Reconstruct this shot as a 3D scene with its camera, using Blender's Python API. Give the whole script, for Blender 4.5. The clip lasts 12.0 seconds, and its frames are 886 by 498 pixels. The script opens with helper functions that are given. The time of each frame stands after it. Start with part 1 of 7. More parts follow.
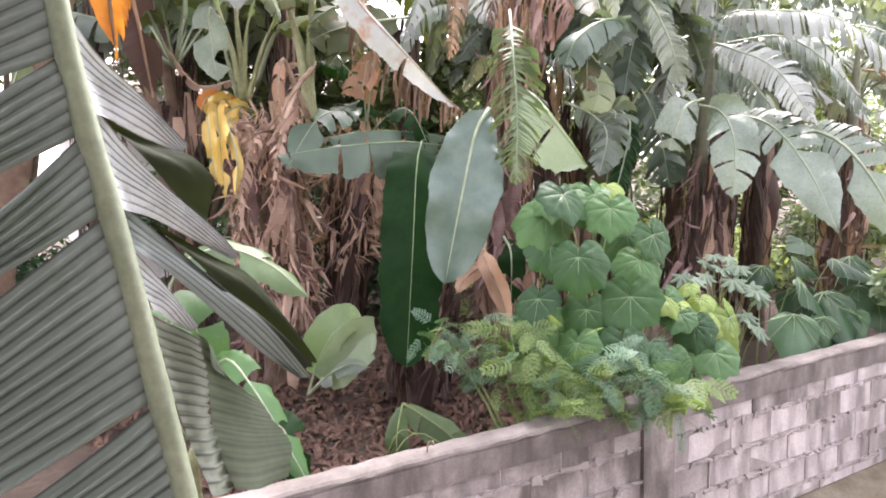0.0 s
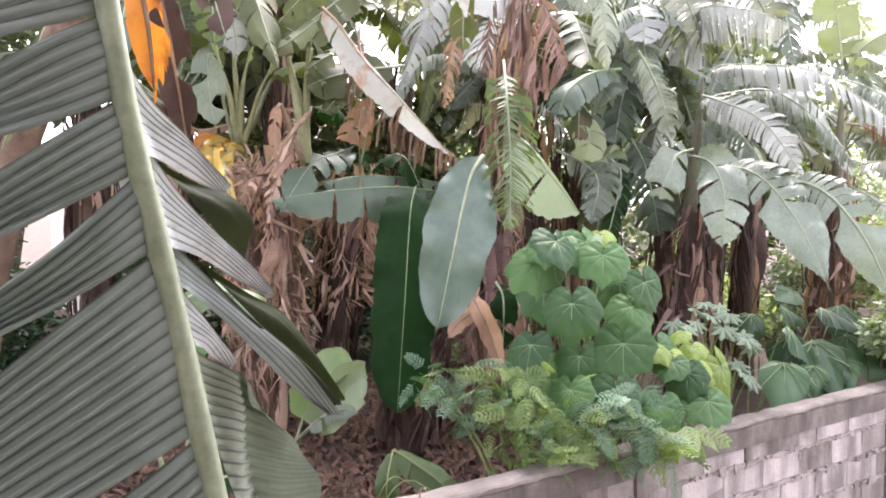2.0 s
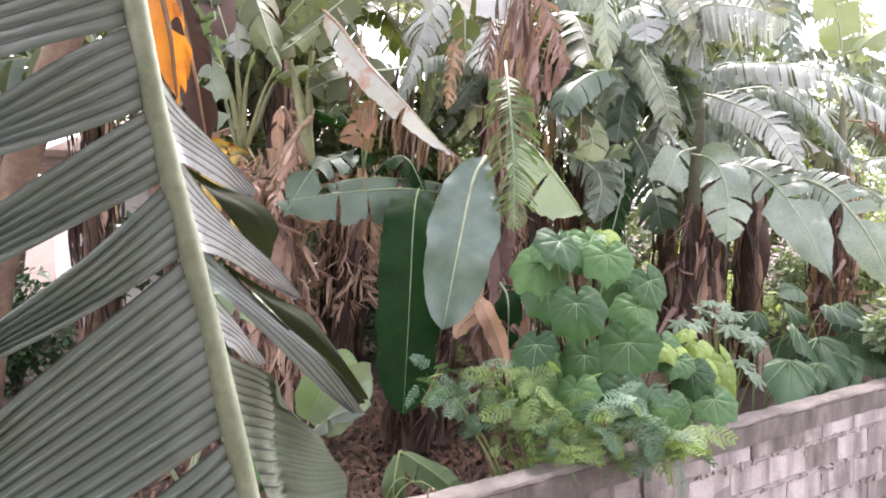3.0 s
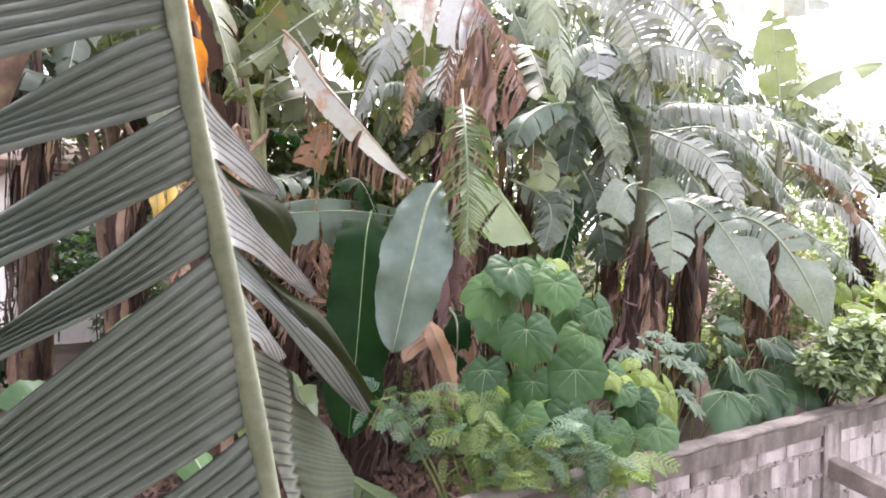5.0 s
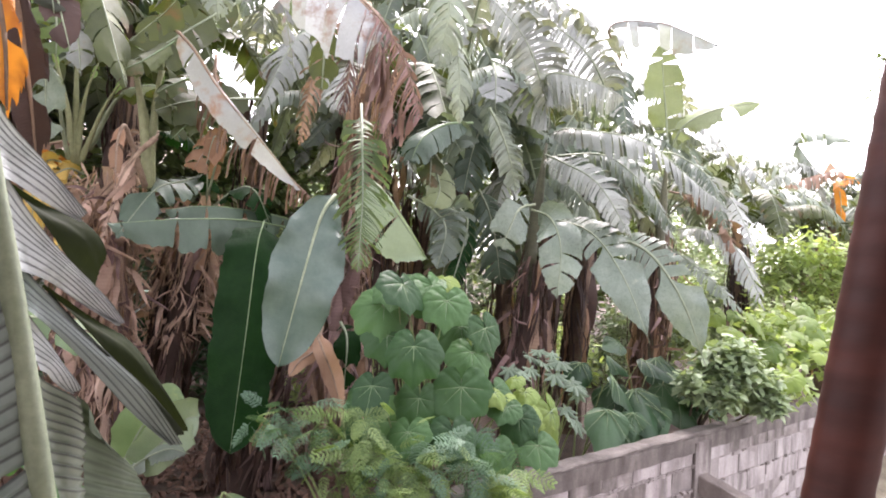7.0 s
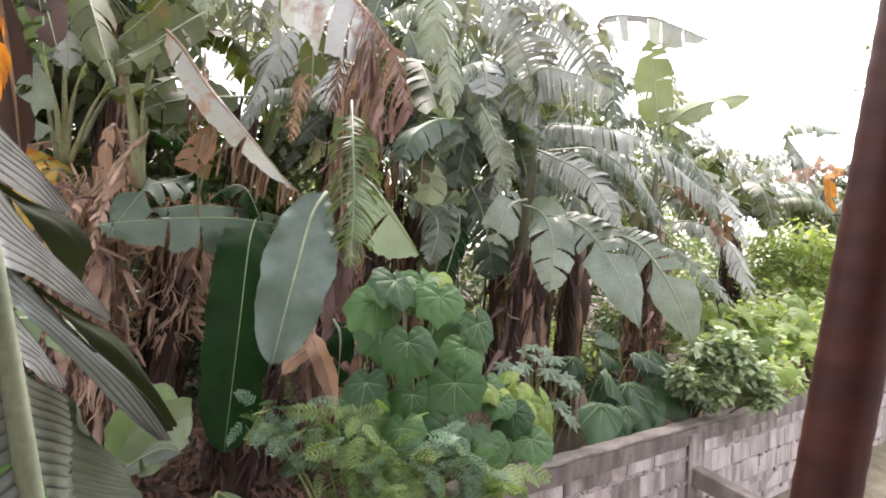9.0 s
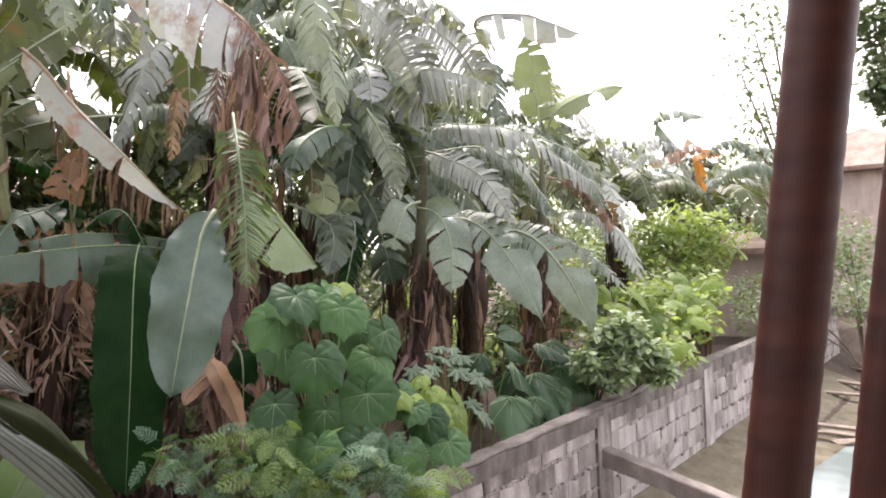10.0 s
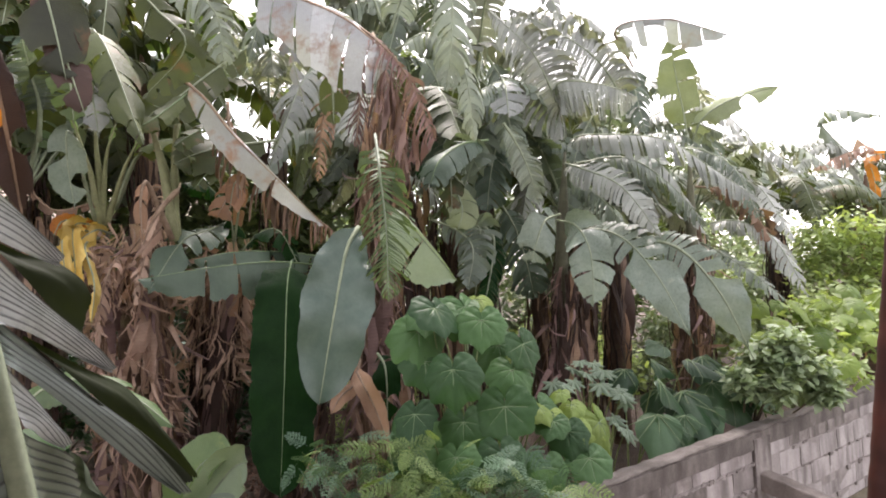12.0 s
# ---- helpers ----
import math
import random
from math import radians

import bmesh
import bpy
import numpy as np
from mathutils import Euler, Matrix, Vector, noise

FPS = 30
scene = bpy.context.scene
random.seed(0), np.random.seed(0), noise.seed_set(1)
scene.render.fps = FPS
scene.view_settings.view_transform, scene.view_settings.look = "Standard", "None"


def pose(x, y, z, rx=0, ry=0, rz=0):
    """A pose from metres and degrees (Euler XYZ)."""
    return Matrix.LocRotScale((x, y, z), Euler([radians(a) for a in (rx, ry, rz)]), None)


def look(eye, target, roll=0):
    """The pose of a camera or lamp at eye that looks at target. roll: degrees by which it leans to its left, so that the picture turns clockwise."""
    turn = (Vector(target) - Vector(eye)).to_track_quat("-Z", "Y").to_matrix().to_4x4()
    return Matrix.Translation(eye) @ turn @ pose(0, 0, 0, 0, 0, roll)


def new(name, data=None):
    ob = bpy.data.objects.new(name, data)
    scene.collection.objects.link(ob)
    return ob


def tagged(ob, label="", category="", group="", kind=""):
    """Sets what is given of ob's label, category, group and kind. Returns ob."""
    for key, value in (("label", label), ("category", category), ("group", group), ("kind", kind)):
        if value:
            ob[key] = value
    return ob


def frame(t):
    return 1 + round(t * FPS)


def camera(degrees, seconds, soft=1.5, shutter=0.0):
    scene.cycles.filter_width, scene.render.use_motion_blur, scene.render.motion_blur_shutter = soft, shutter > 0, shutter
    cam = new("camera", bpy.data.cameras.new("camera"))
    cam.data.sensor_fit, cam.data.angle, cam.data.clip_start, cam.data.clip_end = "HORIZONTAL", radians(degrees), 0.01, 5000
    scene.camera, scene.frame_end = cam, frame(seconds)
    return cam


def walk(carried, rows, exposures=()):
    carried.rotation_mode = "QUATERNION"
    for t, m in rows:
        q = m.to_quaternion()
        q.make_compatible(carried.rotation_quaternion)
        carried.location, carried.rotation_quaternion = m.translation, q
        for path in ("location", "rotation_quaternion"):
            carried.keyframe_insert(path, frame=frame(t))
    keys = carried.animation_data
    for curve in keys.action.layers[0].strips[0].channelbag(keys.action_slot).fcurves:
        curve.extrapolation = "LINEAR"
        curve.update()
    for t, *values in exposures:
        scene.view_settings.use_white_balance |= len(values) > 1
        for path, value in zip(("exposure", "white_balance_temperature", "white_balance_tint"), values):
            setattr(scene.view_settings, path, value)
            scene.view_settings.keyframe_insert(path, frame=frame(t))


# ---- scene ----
# ------------------------------------------------------------ camera
cam = camera(60.9, 12.0, soft=1.9)
PATH = [
    (0, (0.048, -3.014, 2.603), (2.1146, 0.3802, 2.1432), -1.24),
    (0.5, (0.074, -3.038, 2.609), (2.1195, 0.3781, 2.2240), -1.28),
    (1, (0.085, -3.038, 2.605), (2.0677, 0.4208, 2.2787), -1.76),
    (1.5, (0.048, -3.018, 2.607), (2.0740, 0.4188, 2.3237), -1.29),
    (2, (0.007, -3.013, 2.602), (2.1410, 0.3629, 2.3811), -0.46),
    (2.5, (-0.010, -3.014, 2.601), (2.1250, 0.3649, 2.4485), -0.97),
    (3, (-0.014, -3.016, 2.603), (2.1121, 0.3659, 2.3877), -1.08),
    (3.2, (-0.014, -3.016, 2.603), (2.1290, 0.4134, 2.3807), -0.70),
    (4.8, (-0.081, -3.006, 2.586), (2.2250, 0.2890, 2.4770), 0.60),
    (5, (-0.079, -3.005, 2.585), (2.2969, 0.2118, 2.5120), 0.95),
    (5.5, (-0.074, -3.004, 2.595), (2.3460, 0.1805, 2.5281), 0.94),
    (6, (-0.030, -3.002, 2.584), (2.4384, 0.1450, 2.5189), 0.61),
    (6.5, (0.011, -2.976, 2.588), (2.6074, 0.0666, 2.5547), 2.19),
    (7, (-0.025, -3.050, 2.605), (2.7424, -0.1614, 2.6195), 3.16),
    (7.2, (-0.025, -3.050, 2.605), (2.8161, -0.1638, 2.6247), 2.96),
    (8.8, (-0.021, -3.052, 2.601), (2.7595, -0.1074, 2.6150), 2.54),
    (9, (-0.021, -3.052, 2.601), (2.7745, -0.1906, 2.6000), 2.48),
    (9.5, (-0.005, -2.990, 2.598), (2.8711, -0.2143, 2.4591), -1.28),
    (10, (-0.023, -2.969, 2.617), (3.1566, -0.5419, 2.6326), -2.40),
    (10.5, (0.012, -2.988, 2.597), (2.9686, -0.2947, 2.5184), -4.35),
    (11, (0.026, -3.054, 2.579), (2.8174, -0.1896, 2.6425), -2.20),
    (11.5, (-0.005, -2.979, 2.587), (2.9907, -0.3301, 2.6839), -2.79),
    (12, (0.023, -3.035, 2.591), (2.6670, -0.0366, 2.7295), -3.03),
]

walk(cam, [(t, look(eye, target, roll)) for t, eye, target, roll in PATH], exposures=[(0.0, 2.95, 6500, 24), (3.0, 2.92, 6500, 24), (5.5, 2.80, 6500, 24), (7.0, 2.56, 6550, 23), (9.5, 2.23, 6800, 19), (10.5, 2.06, 6800, 19), (12.0, 1.98, 6800, 19)])

# ------------------------------------------------------------ light: bright overcast
world = bpy.data.worlds.new("overcast_sky")
scene.world = world
world.use_nodes = True
wn, wl = world.node_tree.nodes, world.node_tree.links
sky = wn.new("ShaderNodeTexSky")
sky.sky_type = "NISHITA"
sky.sun_disc = False
sky.sun_elevation = radians(62)
sky.sun_rotation = radians(60)
sky.air_density, sky.dust_density, sky.ozone_density = 1.0, 1.2, 1.0
pale = wn.new("ShaderNodeHueSaturation")
pale.inputs["Saturation"].default_value = 0.15
wl.new(sky.outputs[0], pale.inputs["Color"])
wl.new(pale.outputs[0], wn["Background"].inputs[0])
wn["Background"].inputs[1].default_value = 0.15
sun = new("sun", bpy.data.lights.new("sun", "SUN"))
sun.data.energy, sun.data.angle, sun.data.color = 1.5, radians(18), (1.0, 0.97, 0.92)
sun.matrix_world = look((9, 9, 20), (0, 0, 0))


# ------------------------------------------------------------ materials
def mat(name):
    m = bpy.data.materials.new(name)
    m.use_nodes = True
    n, l = m.node_tree.nodes, m.node_tree.links
    return m, n, l, n["Principled BSDF"]


def ramp(n, stops):
    r = n.new("ShaderNodeValToRGB")
    e = r.color_ramp.elements
    while len(e) < len(stops):
        e.new(0.5)
    for k, (p, c) in enumerate(stops):
        e[k].position, e[k].color = p, (*c, 1)
    return r


def noise_tex(n, l, scale, detail=4.0, rough=0.6, coord="Object"):
    tc = n.new("ShaderNodeTexCoord")
    t = n.new("ShaderNodeTexNoise")
    t.inputs["Scale"].default_value, t.inputs["Detail"].default_value, t.inputs["Roughness"].default_value = scale, detail, rough
    l.new(tc.outputs[coord], t.inputs["Vector"])
    return t


def mixc(n, l, fac, a, b, mode="MIX"):
    m = n.new("ShaderNodeMix")
    m.data_type, m.blend_type = "RGBA", mode
    for sock, v in ((0, fac), (6, a), (7, b)):
        if isinstance(v, (int, float)):
            m.inputs[sock].default_value = v
        elif isinstance(v, tuple):
            m.inputs[sock].default_value = (*v, 1)
        else:
            l.new(v, m.inputs[sock])
    return m.outputs[2]


def leaf_material(name, dark, light, stain, rough=0.42, through_light=0.3, vein=26.0, stain_at=0.62, bump=0.14, rand=0.5, band=0.14, spec=0.5, line=None, island=0.7):
    """Banana blade: cross veins along the length, blotches, some stain, some light coming through. line: pleat shade
    painted into the colour.
    """
    m, n, l, b = mat(name)
    uv = n.new("ShaderNodeUVMap")
    sep = n.new("ShaderNodeSeparateXYZ")
    l.new(uv.outputs[0], sep.inputs[0])
    wave = n.new("ShaderNodeTexWave")
    wave.wave_type, wave.bands_direction = "BANDS", "Y"
    if line:
        wave.wave_profile = "SAW"
    wave.inputs["Scale"].default_value = vein
    wave.inputs["Distortion"].default_value = 0.25
    wave.inputs["Detail"].default_value = 2.0
    wave.inputs["Detail Scale"].default_value = 1.5
    l.new(uv.outputs[0], wave.inputs["Vector"])
    big = noise_tex(n, l, 5.0, 5.0, 0.65)
    fine = noise_tex(n, l, 60.0, 3.0, 0.6)
    r = ramp(n, [(0.3, dark), (0.7, light)])
    l.new(big.outputs[0], r.inputs[0])
    info = n.new("ShaderNodeObjectInfo")
    tint = ramp(n, [(0.0, tuple(c * 0.72 for c in dark)), (1.0, tuple(min(1, c * 1.15) for c in light))])
    l.new(info.outputs["Random"], tint.inputs[0])
    c = mixc(n, l, rand, r.outputs[0], tint.outputs[0])
    geo = n.new("ShaderNodeNewGeometry")
    strip = ramp(n, [(0.0, (0.58, 0.58, 0.58)), (1.0, (1.3, 1.3, 1.3))])
    l.new(geo.outputs["Random Per Island"], strip.inputs[0])
    c = mixc(n, l, island, c, strip.outputs[0], "MULTIPLY")
    sf = ramp(n, [(stain_at, (0, 0, 0)), (stain_at + 0.12, (1, 1, 1))])
    sn = noise_tex(n, l, 3.1, 6.0, 0.7)
    l.new(sn.outputs[0], sf.inputs[0])
    c = mixc(n, l, sf.outputs[0], c, stain)
    # line paints pleat shade into the colour: dark crease, then a graded fold
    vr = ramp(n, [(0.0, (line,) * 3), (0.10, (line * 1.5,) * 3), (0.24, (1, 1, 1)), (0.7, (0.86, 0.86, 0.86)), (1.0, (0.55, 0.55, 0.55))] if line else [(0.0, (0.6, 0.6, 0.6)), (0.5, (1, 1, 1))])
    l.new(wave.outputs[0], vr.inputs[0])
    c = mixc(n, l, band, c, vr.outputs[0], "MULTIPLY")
    speck = ramp(n, [(0.3, (0.74, 0.74, 0.72)), (0.6, (1.04, 1.04, 1.04))])
    l.new(fine.outputs[0], speck.inputs[0])
    c = mixc(n, l, 0.22, c, speck.outputs[0], "MULTIPLY")
    l.new(c, b.inputs["Base Color"])
    b.inputs["Specular IOR Level"].default_value = spec
    rr = n.new("ShaderNodeMapRange")
    rr.inputs[3].default_value, rr.inputs[4].default_value = rough - 0.08, rough + 0.14
    l.new(fine.outputs[0], rr.inputs[0])
    l.new(rr.outputs[0], b.inputs["Roughness"])
    bp = n.new("ShaderNodeBump")
    bp.inputs["Strength"].default_value, bp.inputs["Distance"].default_value = bump, 0.01
    l.new(wave.outputs[0], bp.inputs["Height"])
    bp2 = n.new("ShaderNodeBump")
    bp2.inputs["Strength"].default_value, bp2.inputs["Distance"].default_value = 0.3, 0.03
    l.new(big.outputs[0], bp2.inputs["Height"])
    l.new(bp.outputs[0], bp2.inputs["Normal"])
    l.new(bp2.outputs[0], b.inputs["Normal"])
    tr = n.new("ShaderNodeBsdfTranslucent")
    l.new(mixc(n, l, 1.0, c, (1.0, 1.0, 0.45), "MULTIPLY"), tr.inputs[0])
    mx = n.new("ShaderNodeMixShader")
    mx.inputs[0].default_value = through_light
    l.new(b.outputs[0], mx.inputs[1])
    l.new(tr.outputs[0], mx.inputs[2])
    l.new(mx.outputs[0], n["Material Output"].inputs[0])
    return m


def rough_material(name, stops, scale=6.0, rough=0.85, bump=0.4, bump_scale=40.0, dist=0.01, rand=0.3):
    """Bark, soil, dry matter: two scales of noise and a per-object shift."""
    m, n, l, b = mat(name)
    a = noise_tex(n, l, scale, 6.0, 0.65)
    f = noise_tex(n, l, bump_scale, 5.0, 0.7)
    r = ramp(n, stops)
    l.new(a.outputs[0], r.inputs[0])
    info = n.new("ShaderNodeObjectInfo")
    t = ramp(n, [(0.0, (0.65, 0.65, 0.65)), (1.0, (1.25, 1.2, 1.15))])
    l.new(info.outputs["Random"], t.inputs[0])
    c = mixc(n, l, rand, r.outputs[0], mixc(n, l, 1.0, r.outputs[0], t.outputs[0], "MULTIPLY"))
    g = ramp(n, [(0.25, (0.6, 0.6, 0.6)), (0.65, (1, 1, 1))])
    l.new(f.outputs[0], g.inputs[0])
    c = mixc(n, l, 0.8, c, g.outputs[0], "MULTIPLY")
    l.new(c, b.inputs["Base Color"])
    b.inputs["Roughness"].default_value = rough
    bp = n.new("ShaderNodeBump")
    bp.inputs["Strength"].default_value, bp.inputs["Distance"].default_value = bump, dist
    l.new(f.outputs[0], bp.inputs["Height"])
    l.new(bp.outputs[0], b.inputs["Normal"])
    return m


M_MATURE = leaf_material("banana_mature", (0.10, 0.142, 0.112), (0.21, 0.258, 0.205), (0.21, 0.22, 0.13), rough=0.30, through_light=0.34)
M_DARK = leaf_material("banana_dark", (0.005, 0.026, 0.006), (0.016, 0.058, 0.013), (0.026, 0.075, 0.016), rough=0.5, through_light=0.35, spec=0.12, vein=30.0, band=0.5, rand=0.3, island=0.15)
M_BRIGHT = leaf_material("banana_young", (0.15, 0.25, 0.10), (0.26, 0.38, 0.17), (0.34, 0.42, 0.15), rough=0.42, through_light=0.4)
M_PALE = leaf_material("banana_pale", (0.172, 0.225, 0.17), (0.30, 0.346, 0.275), (0.30, 0.31, 0.22), rough=0.30, through_light=0.22)
M_SILVER = leaf_material("banana_bleached", (0.20, 0.22, 0.215), (0.37, 0.40, 0.395), (0.25, 0.20, 0.16), rough=0.40, through_light=0.2, stain_at=0.6, band=0.35)
M_OLIVE = leaf_material("banana_olive", (0.045, 0.065, 0.022), (0.115, 0.145, 0.046), (0.17, 0.11, 0.05), rough=0.45, through_light=0.38, stain_at=0.56, band=0.35)
M_YELLOW = leaf_material("banana_yellowed", (0.55, 0.36, 0.07), (0.78, 0.60, 0.22), (0.42, 0.20, 0.06), rough=0.5, through_light=0.35, stain_at=0.6)
M_ORANGE = leaf_material("banana_orange", (0.50, 0.16, 0.02), (0.72, 0.29, 0.04), (0.26, 0.07, 0.02), rough=0.5, through_light=0.4, stain_at=0.54)
M_DRY = leaf_material("banana_dry", (0.15, 0.085, 0.055), (0.40, 0.27, 0.20), (0.12, 0.06, 0.04), rough=0.8, through_light=0.18, vein=10.0, rand=0.7)
M_DRYPINK = leaf_material("banana_dry_pale", (0.40, 0.25, 0.19), (0.62, 0.46, 0.37), (0.25, 0.14, 0.10), rough=0.75, through_light=0.2, vein=10.0, rand=0.5)
M_DRYRED = leaf_material("banana_dry_red", (0.15, 0.088, 0.084), (0.32, 0.212, 0.20), (0.42, 0.31, 0.25), rough=0.8, through_light=0.2, vein=10.0, rand=0.6)
M_DARKBROWN = leaf_material("banana_rotten_shaded", (0.036, 0.020, 0.016), (0.085, 0.047, 0.037), (0.14, 0.075, 0.048), rough=0.7, through_light=0.1)
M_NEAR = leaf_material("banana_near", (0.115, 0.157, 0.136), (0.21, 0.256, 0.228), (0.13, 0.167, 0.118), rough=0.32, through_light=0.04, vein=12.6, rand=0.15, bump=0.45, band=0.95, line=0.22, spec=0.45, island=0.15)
# paler copy of the near blade: sky sheen is put into its base colour
M_NEARSHEEN = leaf_material("banana_near_sheen", (0.37, 0.41, 0.395), (0.60, 0.64, 0.635), (0.36, 0.40, 0.32), rough=0.25, through_light=0.04, vein=12.6, rand=0.1, bump=0.5, band=0.95, line=0.2, island=0.15)
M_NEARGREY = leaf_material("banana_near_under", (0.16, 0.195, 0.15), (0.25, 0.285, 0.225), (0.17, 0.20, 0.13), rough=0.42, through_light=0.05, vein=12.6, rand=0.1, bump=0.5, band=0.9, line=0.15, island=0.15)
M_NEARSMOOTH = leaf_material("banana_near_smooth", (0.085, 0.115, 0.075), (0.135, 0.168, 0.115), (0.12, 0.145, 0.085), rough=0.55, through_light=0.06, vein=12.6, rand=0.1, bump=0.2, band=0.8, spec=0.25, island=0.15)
# olive underside, with the shade it lies in darkened into the base colour
M_NEAROLIVESHADE = leaf_material("banana_near_olive_shaded", (0.011, 0.016, 0.006), (0.022, 0.029, 0.011), (0.03, 0.034, 0.012), rough=0.6, through_light=0.2, vein=12.6, rand=0.1, bump=0.05, band=0.05, spec=0.08, island=0.15)
# near-black colour for the shade between the near lobes
M_NEARSHADE = leaf_material("banana_near_shade", (0.009, 0.012, 0.007), (0.02, 0.025, 0.015), (0.03, 0.035, 0.02), rough=0.6, through_light=0.05, vein=12.6, rand=0.1, bump=0.05, band=0.05, spec=0.15, island=0.15)
M_RIB = rough_material("leaf_midrib", [(0.3, (0.20, 0.25, 0.15)), (0.7, (0.33, 0.385, 0.26))], 14.0, 0.5, 0.15, 90.0, 0.003)
M_RIBDRY = rough_material("dry_midrib", [(0.3, (0.20, 0.13, 0.09)), (0.7, (0.40, 0.30, 0.21))], 14.0, 0.8, 0.3, 60.0, 0.004)
M_STEM = rough_material("pseudostem", [(0.3, (0.07, 0.045, 0.032)), (0.55, (0.17, 0.11, 0.075)), (0.75, (0.21, 0.21, 0.10))], 5.0, 0.8, 0.5, 26.0, 0.015)
M_STEMGREEN = rough_material("pseudostem_green", [(0.3, (0.20, 0.20, 0.10)), (0.6, (0.33, 0.36, 0.19)), (0.8, (0.24, 0.15, 0.09))], 5.0, 0.6, 0.3, 30.0, 0.01)
M_VEIN = rough_material("pale_vein", [(0.3, (0.14, 0.22, 0.10)), (0.7, (0.21, 0.30, 0.15))], 9.0, 0.6, 0.1)
M_TWIG = rough_material("green_stalk", [(0.3, (0.16, 0.22, 0.08)), (0.7, (0.28, 0.34, 0.13))], 9.0, 0.6, 0.2)
M_WOODTWIG = rough_material("twig_bark", [(0.3, (0.10, 0.075, 0.05)), (0.7, (0.22, 0.17, 0.12))], 9.0, 0.85, 0.4)
M_SOIL = rough_material("soil", [(0.3, (0.045, 0.032, 0.024)), (0.55, (0.095, 0.065, 0.048)), (0.75, (0.17, 0.125, 0.09))], 1.7, 0.95, 0.8, 22.0, 0.04, 0.0)
M_LITTER = rough_material("leaf_litter", [(0.3, (0.06, 0.03, 0.022)), (0.55, (0.145, 0.08, 0.055)), (0.75, (0.27, 0.18, 0.135))], 4.0, 0.9, 0.4, 60.0, 0.006, 0.0)
M_VINE = leaf_material("vine_leaf", (0.024, 0.082, 0.026), (0.088, 0.19, 0.064), (0.15, 0.25, 0.085), rough=0.48, through_light=0.38, vein=9.0, rand=0.85, bump=0.03, band=0.0, spec=0.4)
M_LIME = leaf_material("lime_leaf", (0.12, 0.22, 0.05), (0.29, 0.39, 0.08), (0.42, 0.48, 0.2), rough=0.48, through_light=0.45, vein=9.0, rand=0.6, bump=0.03, band=0.0)
M_FERN = leaf_material("feathery_leaf", (0.105, 0.185, 0.055), (0.225, 0.325, 0.11), (0.32, 0.40, 0.15), rough=0.5, through_light=0.4, vein=9.0, rand=0.8, bump=0.1, band=0.0)
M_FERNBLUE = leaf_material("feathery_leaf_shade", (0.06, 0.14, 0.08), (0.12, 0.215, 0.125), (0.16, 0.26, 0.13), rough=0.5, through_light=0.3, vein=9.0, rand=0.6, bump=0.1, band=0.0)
M_TARO = leaf_material("taro_leaf", (0.022, 0.072, 0.028), (0.075, 0.15, 0.072), (0.12, 0.19, 0.075), rough=0.36, through_light=0.4, vein=9.0, rand=0.85, bump=0.03, band=0.0, spec=0.5)
M_SHRUB = leaf_material("shrub_leaf", (0.17, 0.25, 0.135), (0.37, 0.46, 0.29), (0.40, 0.45, 0.29), rough=0.4, through_light=0.35, vein=9.0, rand=0.4, bump=0.1, band=0.0)
M_BUSH = leaf_material("bush_leaf", (0.26, 0.36, 0.14), (0.50, 0.61, 0.29), (0.54, 0.60, 0.34), rough=0.5, through_light=0.5, vein=9.0, rand=0.4, bump=0.1, band=0.0)
# both tree greens are lightened: distant haze is put into the leaf colour
M_HAZETREE = leaf_material("hazy_tree_leaf", (0.10, 0.15, 0.07), (0.21, 0.27, 0.13), (0.24, 0.28, 0.15), rough=0.45, through_light=0.4, vein=9.0, rand=0.4, bump=0.1, band=0.0)
M_FARTREE = leaf_material("tree_leaf", (0.07, 0.11, 0.055), (0.16, 0.21, 0.11), (0.2, 0.25, 0.13), rough=0.5, through_light=0.25, vein=9.0, rand=0.4, bump=0.1, band=0.0)


